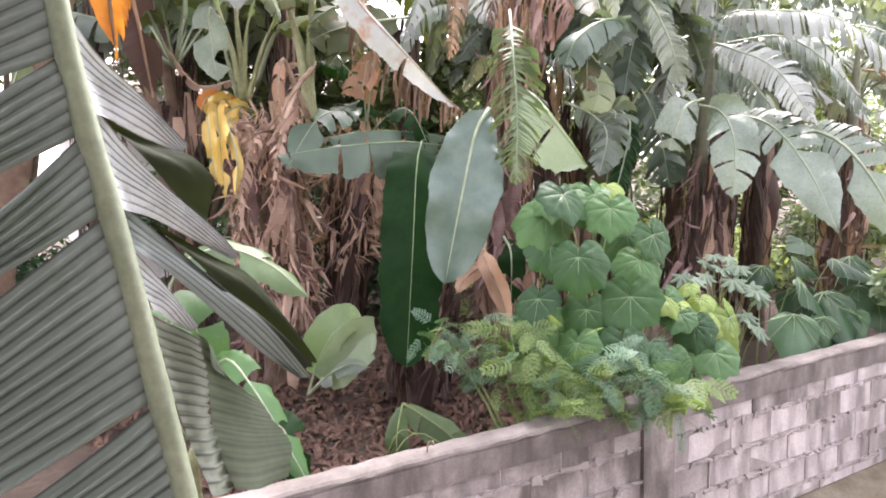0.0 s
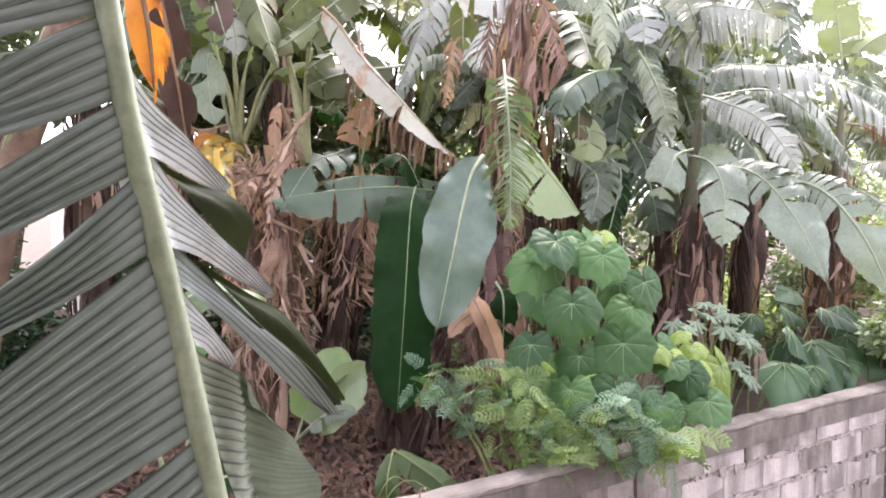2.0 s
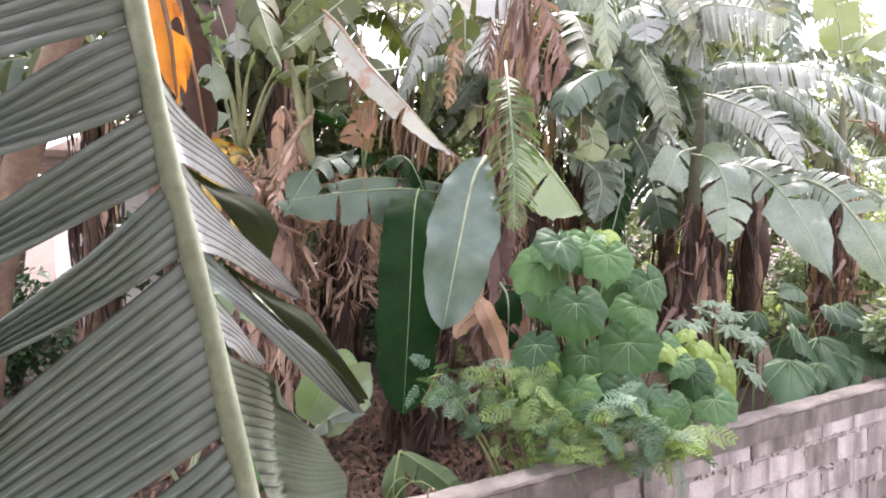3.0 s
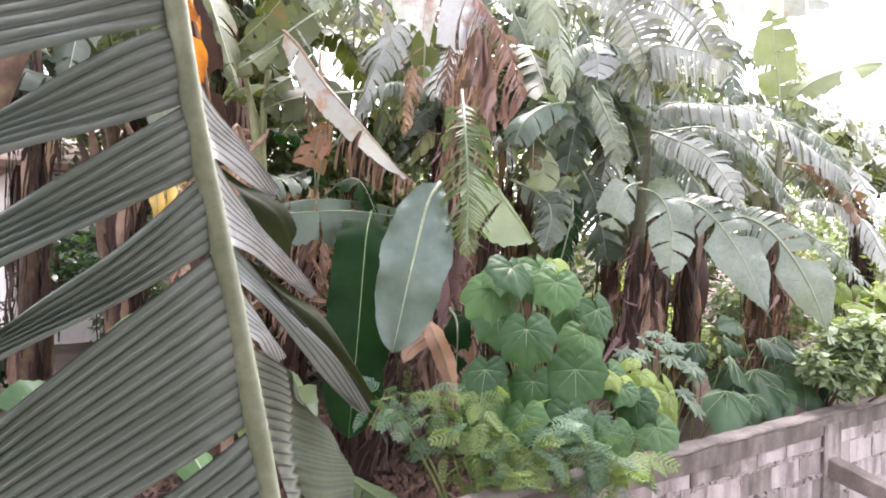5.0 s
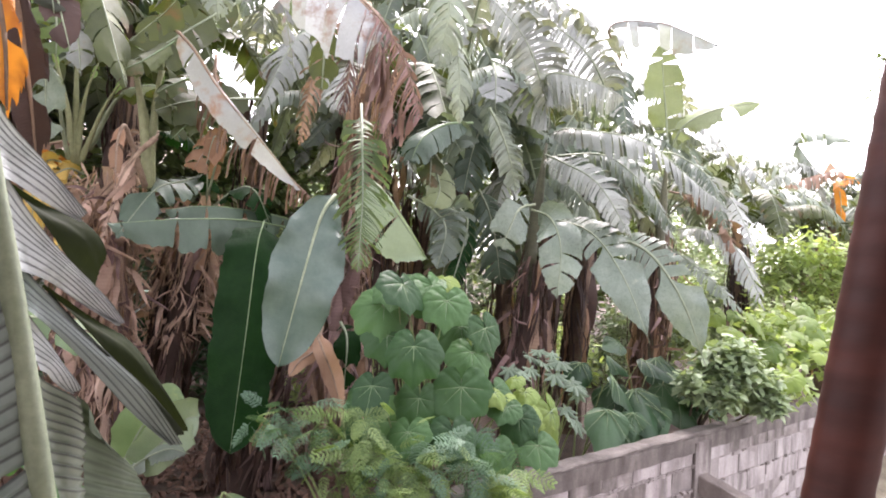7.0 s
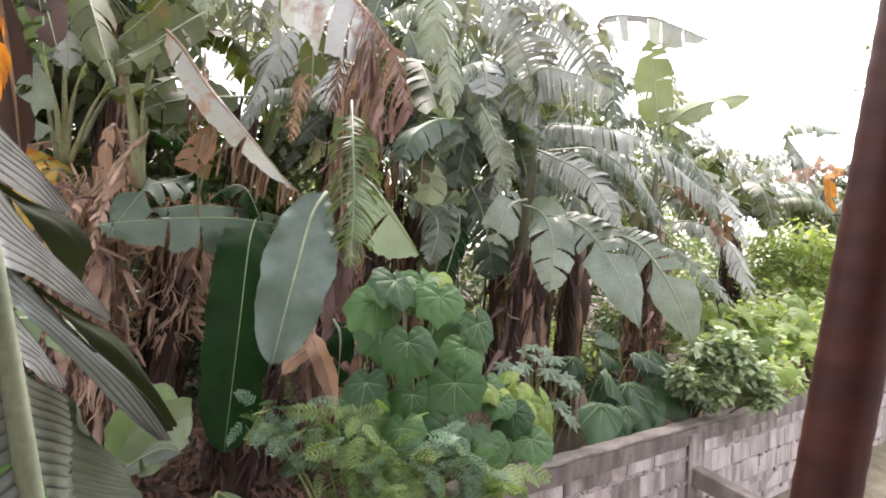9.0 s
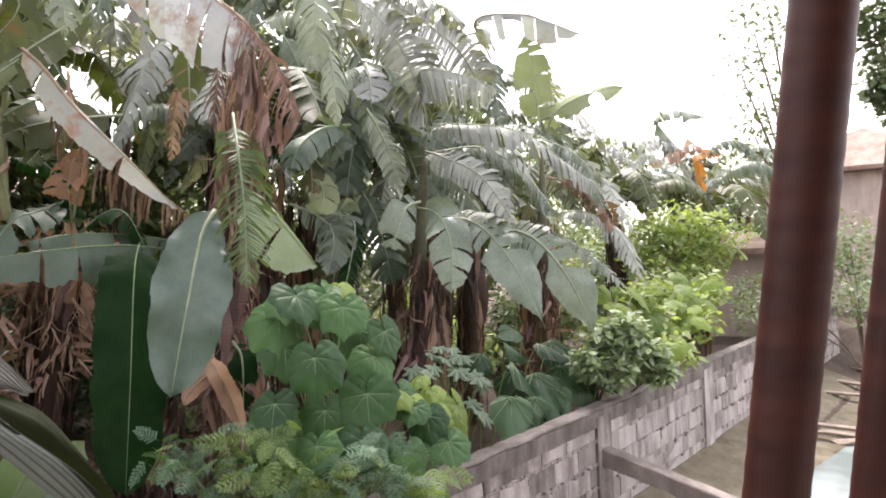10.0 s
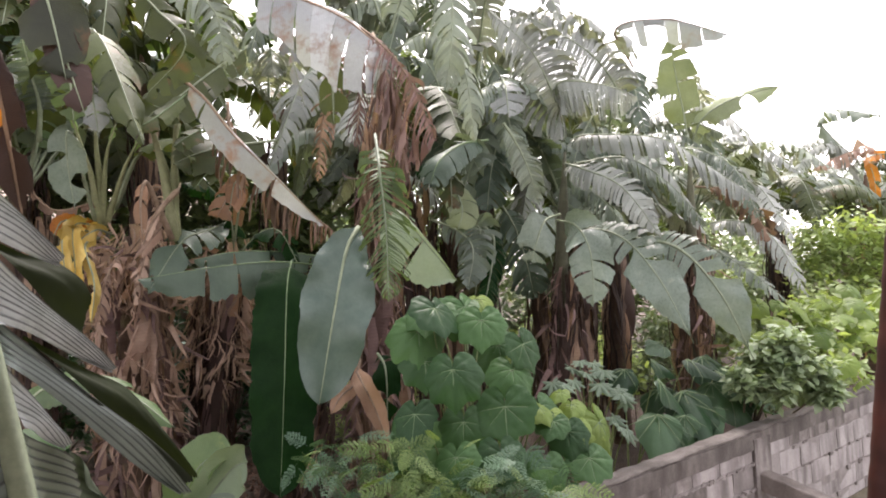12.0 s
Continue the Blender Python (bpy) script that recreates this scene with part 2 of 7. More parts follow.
def concrete(name, stops, streak, rough=0.85):
    """Cement with rain streaks that run down and dark mould."""
    m, n, l, b = mat(name)
    a = noise_tex(n, l, 3.0, 8.0, 0.7)
    f = noise_tex(n, l, 70.0, 4.0, 0.7)
    r = ramp(n, stops)
    l.new(a.outputs[0], r.inputs[0])
    tc = n.new("ShaderNodeTexCoord")
    own = n.new("ShaderNodeObjectInfo")
    shift = n.new("ShaderNodeVectorMath")
    shift.operation = "MULTIPLY_ADD"
    shift.inputs[1].default_value = (23.0, 17.0, 9.0)
    l.new(own.outputs["Random"], shift.inputs[0])
    l.new(tc.outputs["Object"], shift.inputs[2])
    l.new(shift.outputs[0], a.inputs["Vector"])
    mp = n.new("ShaderNodeMapping")
    mp.inputs["Scale"].default_value = (6.5, 6.5, 1.6)
    l.new(shift.outputs[0], mp.inputs[0])
    s = n.new("ShaderNodeTexNoise")
    s.inputs["Scale"].default_value, s.inputs["Detail"].default_value = 1.0, 5.0
    l.new(mp.outputs[0], s.inputs["Vector"])
    sr = ramp(n, [(0.41, (0, 0, 0)), (0.66, (1, 1, 1))])
    l.new(s.outputs[0], sr.inputs[0])
    fac = n.new("ShaderNodeMath")
    fac.operation = "MULTIPLY"
    fac.inputs[1].default_value = streak
    l.new(sr.outputs[0], fac.inputs[0])
    c = mixc(n, l, fac.outputs[0], r.outputs[0], (0.075, 0.062, 0.055))
    info = n.new("ShaderNodeObjectInfo")
    t = ramp(n, [(0.0, (0.90, 0.885, 0.885)), (1.0, (1.06, 1.05, 1.05))])
    l.new(info.outputs["Random"], t.inputs[0])
    c = mixc(n, l, 1.0, c, t.outputs[0], "MULTIPLY")
    g = ramp(n, [(0.3, (0.78, 0.78, 0.78)), (0.6, (1, 1, 1))])
    l.new(f.outputs[0], g.inputs[0])
    c = mixc(n, l, 1.0, c, g.outputs[0], "MULTIPLY")
    l.new(c, b.inputs["Base Color"])
    b.inputs["Roughness"].default_value = rough
    bp = n.new("ShaderNodeBump")
    bp.inputs["Strength"].default_value, bp.inputs["Distance"].default_value = 0.5, 0.006
    l.new(f.outputs[0], bp.inputs["Height"])
    l.new(bp.outputs[0], b.inputs["Normal"])
    return m


M_BLOCK = concrete("cement_block", [(0.3, (0.34, 0.30, 0.29)), (0.6, (0.47, 0.43, 0.42)), (0.8, (0.53, 0.485, 0.47))], 0.72)
M_BLOCKPALE = concrete("pale_cement_block", [(0.3, (0.36, 0.32, 0.31)), (0.6, (0.47, 0.43, 0.42)), (0.8, (0.54, 0.50, 0.485))], 0.55)
M_CAP = concrete("cement_cap", [(0.3, (0.11, 0.095, 0.083)), (0.7, (0.235, 0.21, 0.19))], 0.55)
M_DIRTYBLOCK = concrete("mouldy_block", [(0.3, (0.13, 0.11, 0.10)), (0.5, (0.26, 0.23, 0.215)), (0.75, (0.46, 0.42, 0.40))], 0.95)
M_BAND = concrete("stained_render", [(0.3, (0.10, 0.086, 0.078)), (0.55, (0.20, 0.175, 0.16)), (0.75, (0.34, 0.305, 0.29))], 0.9)
M_MORTAR = concrete("mortar", [(0.3, (0.22, 0.195, 0.185)), (0.7, (0.40, 0.36, 0.345))], 0.5)
M_BEAM = concrete("beam_cement", [(0.3, (0.17, 0.14, 0.125)), (0.7, (0.30, 0.265, 0.24))], 0.5)
M_MOSS = rough_material("mossy_dirt", [(0.3, (0.09, 0.075, 0.045)), (0.55, (0.17, 0.145, 0.10)), (0.75, (0.24, 0.22, 0.16))], 3.0, 0.95, 0.6, 40.0, 0.02, 0.0)


def paint_material():
    m, n, l, b = mat("maroon_paint")
    a = noise_tex(n, l, 7.0, 5.0, 0.6)
    r = ramp(n, [(0.35, (0.032, 0.0090, 0.0065)), (0.7, (0.066, 0.018, 0.012))])
    tc = n.new("ShaderNodeTexCoord")
    mp = n.new("ShaderNodeMapping")
    mp.inputs["Scale"].default_value = (0.6, 0.6, 3.2)
    l.new(tc.outputs["Object"], mp.inputs[0])
    l.new(mp.outputs[0], a.inputs["Vector"])
    b.inputs["Specular IOR Level"].default_value = 0.28
    l.new(a.outputs[0], r.inputs[0])
    l.new(r.outputs[0], b.inputs["Base Color"])
    b.inputs["Roughness"].default_value = 0.5
    f = noise_tex(n, l, 120.0, 3.0, 0.6)
    bp = n.new("ShaderNodeBump")
    bp.inputs["Strength"].default_value, bp.inputs["Distance"].default_value = 0.15, 0.002
    l.new(f.outputs[0], bp.inputs["Height"])
    l.new(bp.outputs[0], b.inputs["Normal"])
    return m


def water_material():
    m, n, l, b = mat("puddle_water")
    a = noise_tex(n, l, 0.8, 4.0, 0.6)
    r = ramp(n, [(0.4, (0.16, 0.19, 0.19)), (0.65, (0.30, 0.35, 0.36))])
    l.new(a.outputs[0], r.inputs[0])
    l.new(r.outputs[0], b.inputs["Base Color"])
    b.inputs["Roughness"].default_value = 0.12
    f = noise_tex(n, l, 9.0, 3.0, 0.5)
    bp = n.new("ShaderNodeBump")
    bp.inputs["Strength"].default_value, bp.inputs["Distance"].default_value = 0.1, 0.02
    l.new(f.outputs[0], bp.inputs["Height"])
    l.new(bp.outputs[0], b.inputs["Normal"])
    return m


M_PAINT = paint_material()
M_WATER = water_material()
M_HOUSE = concrete("house_render", [(0.3, (0.52, 0.43, 0.38)), (0.7, (0.66, 0.56, 0.50))], 0.2)
M_WHITE = concrete("white_render", [(0.3, (0.66, 0.64, 0.62)), (0.7, (0.78, 0.76, 0.73))], 0.15)
M_ROOF = rough_material("rusty_roof", [(0.3, (0.16, 0.085, 0.06)), (0.7, (0.36, 0.27, 0.22))], 2.0, 0.7, 0.3, 20.0, 0.01)
M_GLASS = rough_material("dark_opening", [(0.3, (0.03, 0.035, 0.04)), (0.7, (0.06, 0.065, 0.07))], 2.0, 0.25, 0.05)
M_WOOD = rough_material("weathered_wood", [(0.3, (0.16, 0.125, 0.10)), (0.7, (0.34, 0.28, 0.23))], 5.0, 0.85, 0.4, 50.0, 0.005)


# ------------------------------------------------------------ mesh helpers
def mesh_ob(name, verts, faces, material, parent=None, uvs=None, smooth=True, label=""):
    me = bpy.data.meshes.new(name)
    me.from_pydata([tuple(v) for v in verts], [], faces)
    if uvs is not None:
        lay = me.uv_layers.new(name="UVMap")
        idx = np.empty(len(me.loops), dtype=np.int32)
        me.loops.foreach_get("vertex_index", idx)
        lay.data.foreach_set("uv", np.asarray(uvs, dtype=np.float32)[idx].ravel())
    if smooth:
        me.polygons.foreach_set("use_smooth", [True] * len(me.polygons))
    me.materials.append(material)
    ob = new(name, me)
    if parent is not None:
        ob.parent = parent
    if label:
        tagged(ob, label)
    return ob


def part(name, bm, material, parent, label=""):
    me = bpy.data.meshes.new(name)
    bm.to_mesh(me)
    bm.free()
    me.materials.append(material)
    ob = new(name, me)
    ob.parent = parent
    if label:
        tagged(ob, label)
    return ob


def empty(name, at, label, category, group="", kind=""):
    ob = new(name)
    ob.location = at
    ob.empty_display_size = 0.1
    return tagged(ob, label, category, group, kind)


def curve_through(pts, count):
    """Points and unit tangents along a smooth line through a few control points."""
    p = np.array(pts, dtype=float)
    if len(p) == 2:
        p = np.array([p[0], (p[0] + p[1]) / 2, p[1]])
    ext = np.vstack([2 * p[0] - p[1], p, 2 * p[-1] - p[-2]])
    seg = len(p) - 1
    out = []
    for t in np.linspace(0, seg, count):
        k = min(int(t), seg - 1)
        u = t - k
        a, b, c, d = ext[k:k + 4]
        out.append(0.5 * (2 * b + (c - a) * u + (2 * a - 5 * b + 4 * c - d) * u * u + (3 * b - a - 3 * c + d) * u ** 3))
    out = np.array(out)
    tan = np.gradient(out, axis=0)
    tan /= np.linalg.norm(tan, axis=1)[:, None] + 1e-9
    return out, tan


def tube_data(pts, radii, sides=6, squash=1.0):
    """Vertices and faces of a tapered tube along points."""
    p = np.array(pts, dtype=float)
    t = np.gradient(p, axis=0)
    t /= np.linalg.norm(t, axis=1)[:, None] + 1e-9
    ref = np.array([0.31, 0.17, 0.93]) if abs(t[:, 2]).mean() < 0.8 else np.array([0.93, 0.31, 0.17])
    v, f = [], []
    for k in range(len(p)):
        a = np.cross(t[k], ref)
        a /= np.linalg.norm(a) + 1e-9
        b = np.cross(t[k], a)
        for j in range(sides):
            w = 2 * math.pi * j / sides
            v.append(p[k] + radii[k] * (math.cos(w) * a + squash * math.sin(w) * b))
    for k in range(len(p) - 1):
        for j in range(sides):
            j2 = (j + 1) % sides
            f.append((k * sides + j, k * sides + j2, (k + 1) * sides + j2, (k + 1) * sides + j))
    f.append(tuple(range(sides))[::-1])
    f.append(tuple((len(p) - 1) * sides + j for j in range(sides)))
    return v, f


def join(pieces):
    """One vertex and face list out of several."""
    v, f = [], []
    for a, b in pieces:
        k = len(v)
        v.extend(a)
        f.extend([tuple(i + k for i in q) for q in b])
    return v, f


def banana_leaf(plant, rib, width, face, hang=(0.3, 0.3), tears=(5, 5), material=None, rib_material=None, seed=0, sweep=0.18,
                gap=0.25, fold=0.0, rib_size=0.011, reach=(1.0, 1.0), base_open=0.10, name="leaf", label="", ragged=0.12, waist=0.45, nu=4, cuts=None, ripple=0.12, wild=0.45, blunt=9, shoulder=0.0, edge=0.07):
    """One banana leaf: a midrib through a few points, and on either side a blade torn into strips that hang with their own weight.
    width: half width. face: where the upper side looks. hang: how far each half droops, 0 to 1. fold: degrees by which the halves close."""
    rng = random.Random(seed * 7 + 3)
    base = np.array(plant.location)
    material = material or M_MATURE
    rib_material = rib_material or M_RIB
    n = 60
    pos, tan = curve_through(rib, n + 1)
    pos = pos - base
    length = np.linalg.norm(np.diff(pos, axis=0), axis=1).sum()
    facev = np.array(face, dtype=float)
    facev /= np.linalg.norm(facev)
    down = np.array((0, 0, -1.0))

    def frames_at(s):
        x = np.clip(s, 0.0, 1.0) * n
        k = np.minimum(x.astype(int), n - 1)
        u = (x - k)[:, None]
        p = pos[k] * (1 - u) + pos[k + 1] * u
        t = tan[k] * (1 - u) + tan[k + 1] * u
        t /= np.linalg.norm(t, axis=1)[:, None]
        nn = facev - (t @ facev)[:, None] * t
        nn /= np.linalg.norm(nn, axis=1)[:, None] + 1e-9
        return p, t, nn, np.cross(t, nn)

    def half(s):
        a = np.clip((s - base_open) / max(1 - base_open, 0.01), 0.0, 1.0)
        grow = np.minimum(1.0, a / shoulder + 0.04) ** 0.6 if shoulder else 1.0
        return width * grow * (np.sin(math.pi * np.minimum(a * 0.90 + 0.06, 1.0)) ** waist) * (1 - a ** blunt)

    verts, faces, uvs = [], [], []
    for side, hg, nt, rc in ((-1, hang[0], tears[0], reach[0]), (1, hang[1], tears[1], reach[1])):
        if rc <= 0:
            continue
        pick = 0 if side < 0 else 1
        first = base_open
        given = cuts[pick] if cuts else None
        lines = [first, *given, 1.0] if given else [first] + sorted(first + (1 - first) * (q + 0.15 + 0.7 * rng.random()) / (nt + 0.001) for q in range(nt)) + [1.0]
        lines = [c for i, c in enumerate(lines) if i == 0 or c - lines[i - 1] > 0.004]
        lines[-1] = 1.0
        for a, b in zip(lines[:-1], lines[1:]):
            k = max(2, int((b - a) * (60 if nt < 8 else 24)) + 1)
            size = rc * (1 - ragged * rng.random()) * (1 - (2.5 * ragged if nt > 8 and rng.random() < 0.15 else 0))
            g_here = min(1.0, max(0.0, hg + (rng.random() - 0.5) * (wild * 0.42 if nt > 8 else 0.25 if nt else 0.05)))
            tilt = radians(fold + (rng.random() - 0.5) * (wild * 85 if nt > 8 else 16 if nt else 4))
            twist = (rng.random() - 0.5) * (wild * 2.2 if nt > 8 else 0.7 if nt else 0.1)
            gp = min(0.9, gap * (0.5 + 1.0 * rng.random())) if nt else 0.0
            start = len(verts)
            w = np.linspace(0, 1, k + 1)
            s = a + (b - a) * w
            mid = (a + b) / 2
            h = (half(s) * size * (1 + edge * (0.5 * np.sin(s * length * 23 + seed) + 0.3 * np.sin(s * length * 61 + 2 * seed + side) + 0.2 * np.sin(s * length * 127 + 3 * seed))))[:, None]
            wave = np.sin(s * length * 19 + seed)[:, None] * ripple
            rows = []
            q = None
            for j in range(nu + 1):
                u = j / nu
                s2 = mid + (s - mid) * (1 - gp * (1 - (1 - u) ** 3))
                p, t, nn, sd = frames_at(s2)
                if q is None:
                    q = np.zeros_like(p)
                else:
                    uu = (j - 0.5) / nu
                    g = g_here * (0.35 + 0.65 * uu)
                    d = (side * sd * math.cos(tilt) + nn * math.sin(tilt)) * (1 - g) + down * g + t * sweep + nn * ((w - 0.5)[:, None] * twist * uu) + nn * wave * uu
                    d /= np.linalg.norm(d, axis=1)[:, None]
                    q = q + d * (h / nu)
                r = p + q
                buckle = 0.5 * np.sin(s * length * 7.3 + seed + 2.1 * u * side) + 0.3 * np.sin(s * length * 15.7 + 1.7 * seed + side)
                r = r + nn * (buckle * width * 0.11 * u)[:, None]
                if nt and j == nu:
                    r = r + t * np.array([[rng.random() - 0.5] for _ in w]) * 0.012 + down * np.array([[rng.random()] for _ in w]) * 0.02
                rows.append((r, s * length - sweep * u * 0.6 * width))
            for i in range(k + 1):
                for j in range(nu + 1):
                    verts.append(rows[j][0][i])
                    uvs.append((0.5 + side * j / nu * width, rows[j][1][i]))
            for i in range(k):
                for j in range(nu):
                    c = start + i * (nu + 1) + j
                    faces.append((c, c + 1, c + nu + 2, c + nu + 1) if side > 0 else (c, c + nu + 1, c + nu + 2, c + 1))
    ob = mesh_ob(name, verts, faces, material, plant, uvs, label=label)
    pts = [pos[k] for k in range(0, n + 1, 4)]
    rad = [rib_size * (1.15 - 0.95 * k / (len(pts) - 1)) for k in range(len(pts))]
    v, f = tube_data(pts, rad, 6)
    mesh_ob("midrib", v, f, rib_material, ob)
    return ob


def pseudostem(plant, top, radius, material, lean=(0, 0)):
    """A banana trunk: wrapped sheaths that overlap, wider at the foot, built upwards from the plant's base."""
    rng = random.Random(int(top * 1000) + int(radius * 1e4))
    rings, sides = 22, 14
    v, f = [], []
    for k in range(rings + 1):
        h = k / rings
        r = radius * (1.28 - 0.55 * h) * (1 - 0.75 * max(0.0, h - 0.8) / 0.2) * (1 + 0.05 * math.sin(h * 31 + rng.random()))
        for j in range(sides):
            a = 2 * math.pi * j / sides
            rr = r * (1 + 0.10 * math.sin(3 * a + h * 5) + 0.05 * (rng.random() - 0.5))
            v.append((rr * math.cos(a) + lean[0] * h * h, rr * math.sin(a) + lean[1] * h * h, top * h - 0.05))
    for k in range(rings):
        for j in range(sides):
            j2 = (j + 1) % sides
            f.append((k * sides + j, k * sides + j2, (k + 1) * sides + j2, (k + 1) * sides + j))
    f.append(tuple(rings * sides + j for j in range(sides)))
    return mesh_ob("pseudostem", v, f, material, plant)


def dry_skirt(plant, z0, z1, radius, count, fringe, materials, seed=0, lean=(0, 0), length=(0.5, 1.2), wide=0.07):
    """Dead leaves that hang round a trunk: single crumpled leaves as parts and the thin shreds joined."""
    rng = random.Random(seed)
    top = max(z1, 0.5)

    def strip(a, z, ln, wd, off):
        k = 7
        v, f, uv = [], [], []
        bend = rng.random() * 0.9 - 0.3
        tw = rng.random() * 4.4 - 2.2
        for i in range(k + 1):
            h = i / k
            r = radius * (1.15 + 0.55 * math.sin(h * 2.6) * (0.6 + bend)) + off
            aa = a + tw * 0.16 * h + 0.14 * math.sin(4 * h + a * 3) + rng.uniform(-0.03, 0.03)
            r += rng.uniform(-0.2, 0.3) * wd * (1 if i else 0)
            zz = z - ln * h
            lx = (lean[0] * (zz / top) ** 2, lean[1] * (zz / top) ** 2)
            c = np.array((r * math.cos(aa) + lx[0], r * math.sin(aa) + lx[1], max(zz, 0.02 + 0.04 * rng.random())))
            turn = aa + math.pi / 2 + tw * h
            sd = np.array((math.cos(turn), math.sin(turn), 0.15 * math.sin(7 * h)))
            ww = wd * (0.35 + 0.65 * math.sin(math.pi * min(1, 0.15 + h * 0.8))) * (0.8 + 0.4 * rng.random())
            cr = np.array((math.cos(aa), math.sin(aa), 0)) * ww * 0.35
            v += [c - sd * ww, c + cr, c + sd * ww]
            uv += [(0, zz), (wd, zz), (2 * wd, zz)]
            if i:
                b = 3 * i
                f += [(b - 3, b - 2, b + 1, b), (b - 2, b - 1, b + 2, b + 1)]
        return v, f, uv

    for _ in range(count):
        z = z0 + (z1 - z0) * rng.random() ** 0.7
        v, f, uv = strip(rng.random() * 6.283, z, rng.uniform(*length), wide * rng.uniform(0.6, 1.5), radius * 0.4 * rng.random())
        mesh_ob("dry_leaf", v, f, rng.choice(materials), plant, uv)
    av, af, au = [], [], []
    for _ in range(fringe):
        z = z0 + (z1 - z0) * rng.random() ** 0.8
        v, f, uv = strip(rng.random() * 6.283, z, rng.uniform(*length) * 0.6, wide * rng.uniform(0.12, 0.4), radius * 0.9 * rng.random())
        k = len(av)
        av += v
        au += uv
        af += [tuple(i + k for i in q) for q in f]
    if fringe:
        tagged(mesh_ob("dry_shred", av, af, materials[0], plant, au), kind="stuff")


def dry_curls(plant, z0, z1, radius, count, material, seed, lean=(0, 0), size=(0.10, 0.34), wide=0.016):
    """Short curled shreds that stick out every way from a trunk's dead leaves."""
    rng = random.Random(seed)
    av, af, au = [], [], []
    for _ in range(count):
        z = rng.uniform(z0, z1)
        h = z / max(z1, 0.5)
        a = rng.random() * 6.283
        r = radius * rng.uniform(0.9, 1.7)
        p = np.array((r * math.cos(a) + lean[0] * h * h, r * math.sin(a) + lean[1] * h * h, z))
        d = np.array((math.cos(a + rng.uniform(-1.2, 1.2)), math.sin(a + rng.uniform(-1.2, 1.2)), rng.uniform(-2.2, 0.5)))
        d /= np.linalg.norm(d)
        ln, w, bend = rng.uniform(*size), wide * rng.uniform(0.5, 1.6), rng.uniform(-1.5, 1.5)
        side = np.cross(d, (rng.gauss(0, 1), rng.gauss(0, 1), rng.gauss(0, 1)))
        side /= np.linalg.norm(side) + 1e-6
        nn = np.cross(side, d)
        k0 = len(av)
        for i in range(7):
            q = i / 6
            ang = bend * q * q
            p = p + (d * math.cos(ang) + nn * math.sin(ang)) * ln / 6 + np.array((0, 0, -0.012 * q))
            ww = w * (1.1 - 0.85 * q * q)
            sd = side * math.cos(q * bend * 0.6) + nn * math.sin(q * bend * 0.6)
            av += [p - sd * ww, p + nn * ww * 0.5, p + sd * ww]
            au += [(0, p[2]), (w, p[2]), (2 * w, p[2])]
            if i:
                b = k0 + 3 * i
                af += [(b - 3, b - 2, b + 1, b), (b - 2, b - 1, b + 2, b + 1)]
    tagged(mesh_ob("dry_shred", av, af, material, plant, au), kind="stuff")


def banana_plant(at, top, radius, label, stem_material=None, lean=(0, 0), group="banana plants"):
    p = empty("banana_plant", at, label, "banana plant", group)
    pseudostem(p, top, radius, stem_material or M_STEM, lean)
    return p


def wild_leaves(plant, top, count, length, seed, mats, lean=(0, 0), spread=1.0, tears=14, up=0.9, hang=0.68):
    """A crown of arching, wind-torn leaves."""
    rng = random.Random(seed)
    b = np.array(plant.location)
    for k in range(count):
        a = k * 2.4 + rng.random() * 0.9
        ln = length * rng.uniform(0.75, 1.15)
        el = up * rng.uniform(0.35, 1.15)
        d = np.array((math.cos(a), math.sin(a), 0.0))
        c = b + np.array((lean[0], lean[1], top - 0.1))
        p1 = c + d * ln * 0.30 * spread + np.array((0, 0, ln * 0.42 * el))
        p2 = c + d * ln * 0.66 * spread + np.array((0, 0, ln * 0.50 * el - 0.02 * ln))
        p3 = c + d * ln * 0.98 * spread + np.array((0, 0, ln * (0.36 * el - 0.30 * rng.random() - 0.08)))
        banana_leaf(plant, [c, p1, p2, p3], rng.uniform(0.27, 0.36), (d[0] * -0.25, d[1] * -0.25, 1), (hang * rng.uniform(0.6, 1.3),) * 2,
                    (rng.randint(tears // 2, tears), rng.randint(tears // 2, tears)), rng.choice(mats), None, seed * 50 + k, gap=0.18, rib_size=0.014, nu=3, base_open=0.16, ragged=0.08, waist=0.35, wild=0.35)
M_CASSAVA = leaf_material("cassava_leaf", (0.10, 0.155, 0.10), (0.20, 0.27, 0.19), (0.22, 0.28, 0.18), rough=0.5, through_light=0.3, vein=12.0, rand=0.4, bump=0.1, band=0.0)
M_PALEBIG = leaf_material("banana_broad", (0.06, 0.105, 0.08), (0.125, 0.175, 0.145), (0.055, 0.10, 0.06), rough=0.34, through_light=0.15, vein=36.0, rand=0.1, stain_at=0.56, band=0.22, bump=0.08, island=0.15)
M_SMOOTH = leaf_material("banana_smooth", (0.135, 0.19, 0.145), (0.275, 0.335, 0.275), (0.33, 0.37, 0.28), rough=0.26, through_light=0.2, vein=30.0, band=0.7, rand=0.3, bump=0.25, island=0.3)
M_BROAD = leaf_material("banana_grey_green", (0.06, 0.098, 0.068), (0.10, 0.15, 0.105), (0.12, 0.16, 0.09), rough=0.36, through_light=0.2, vein=30.0, band=0.2, rand=0.3, island=0.15)
M_LEAFGREEN = leaf_material("banana_leaf_green", (0.065, 0.12, 0.038), (0.14, 0.205, 0.07), (0.20, 0.215, 0.06), rough=0.36, through_light=0.42, vein=30.0, band=0.4, rand=0.3)
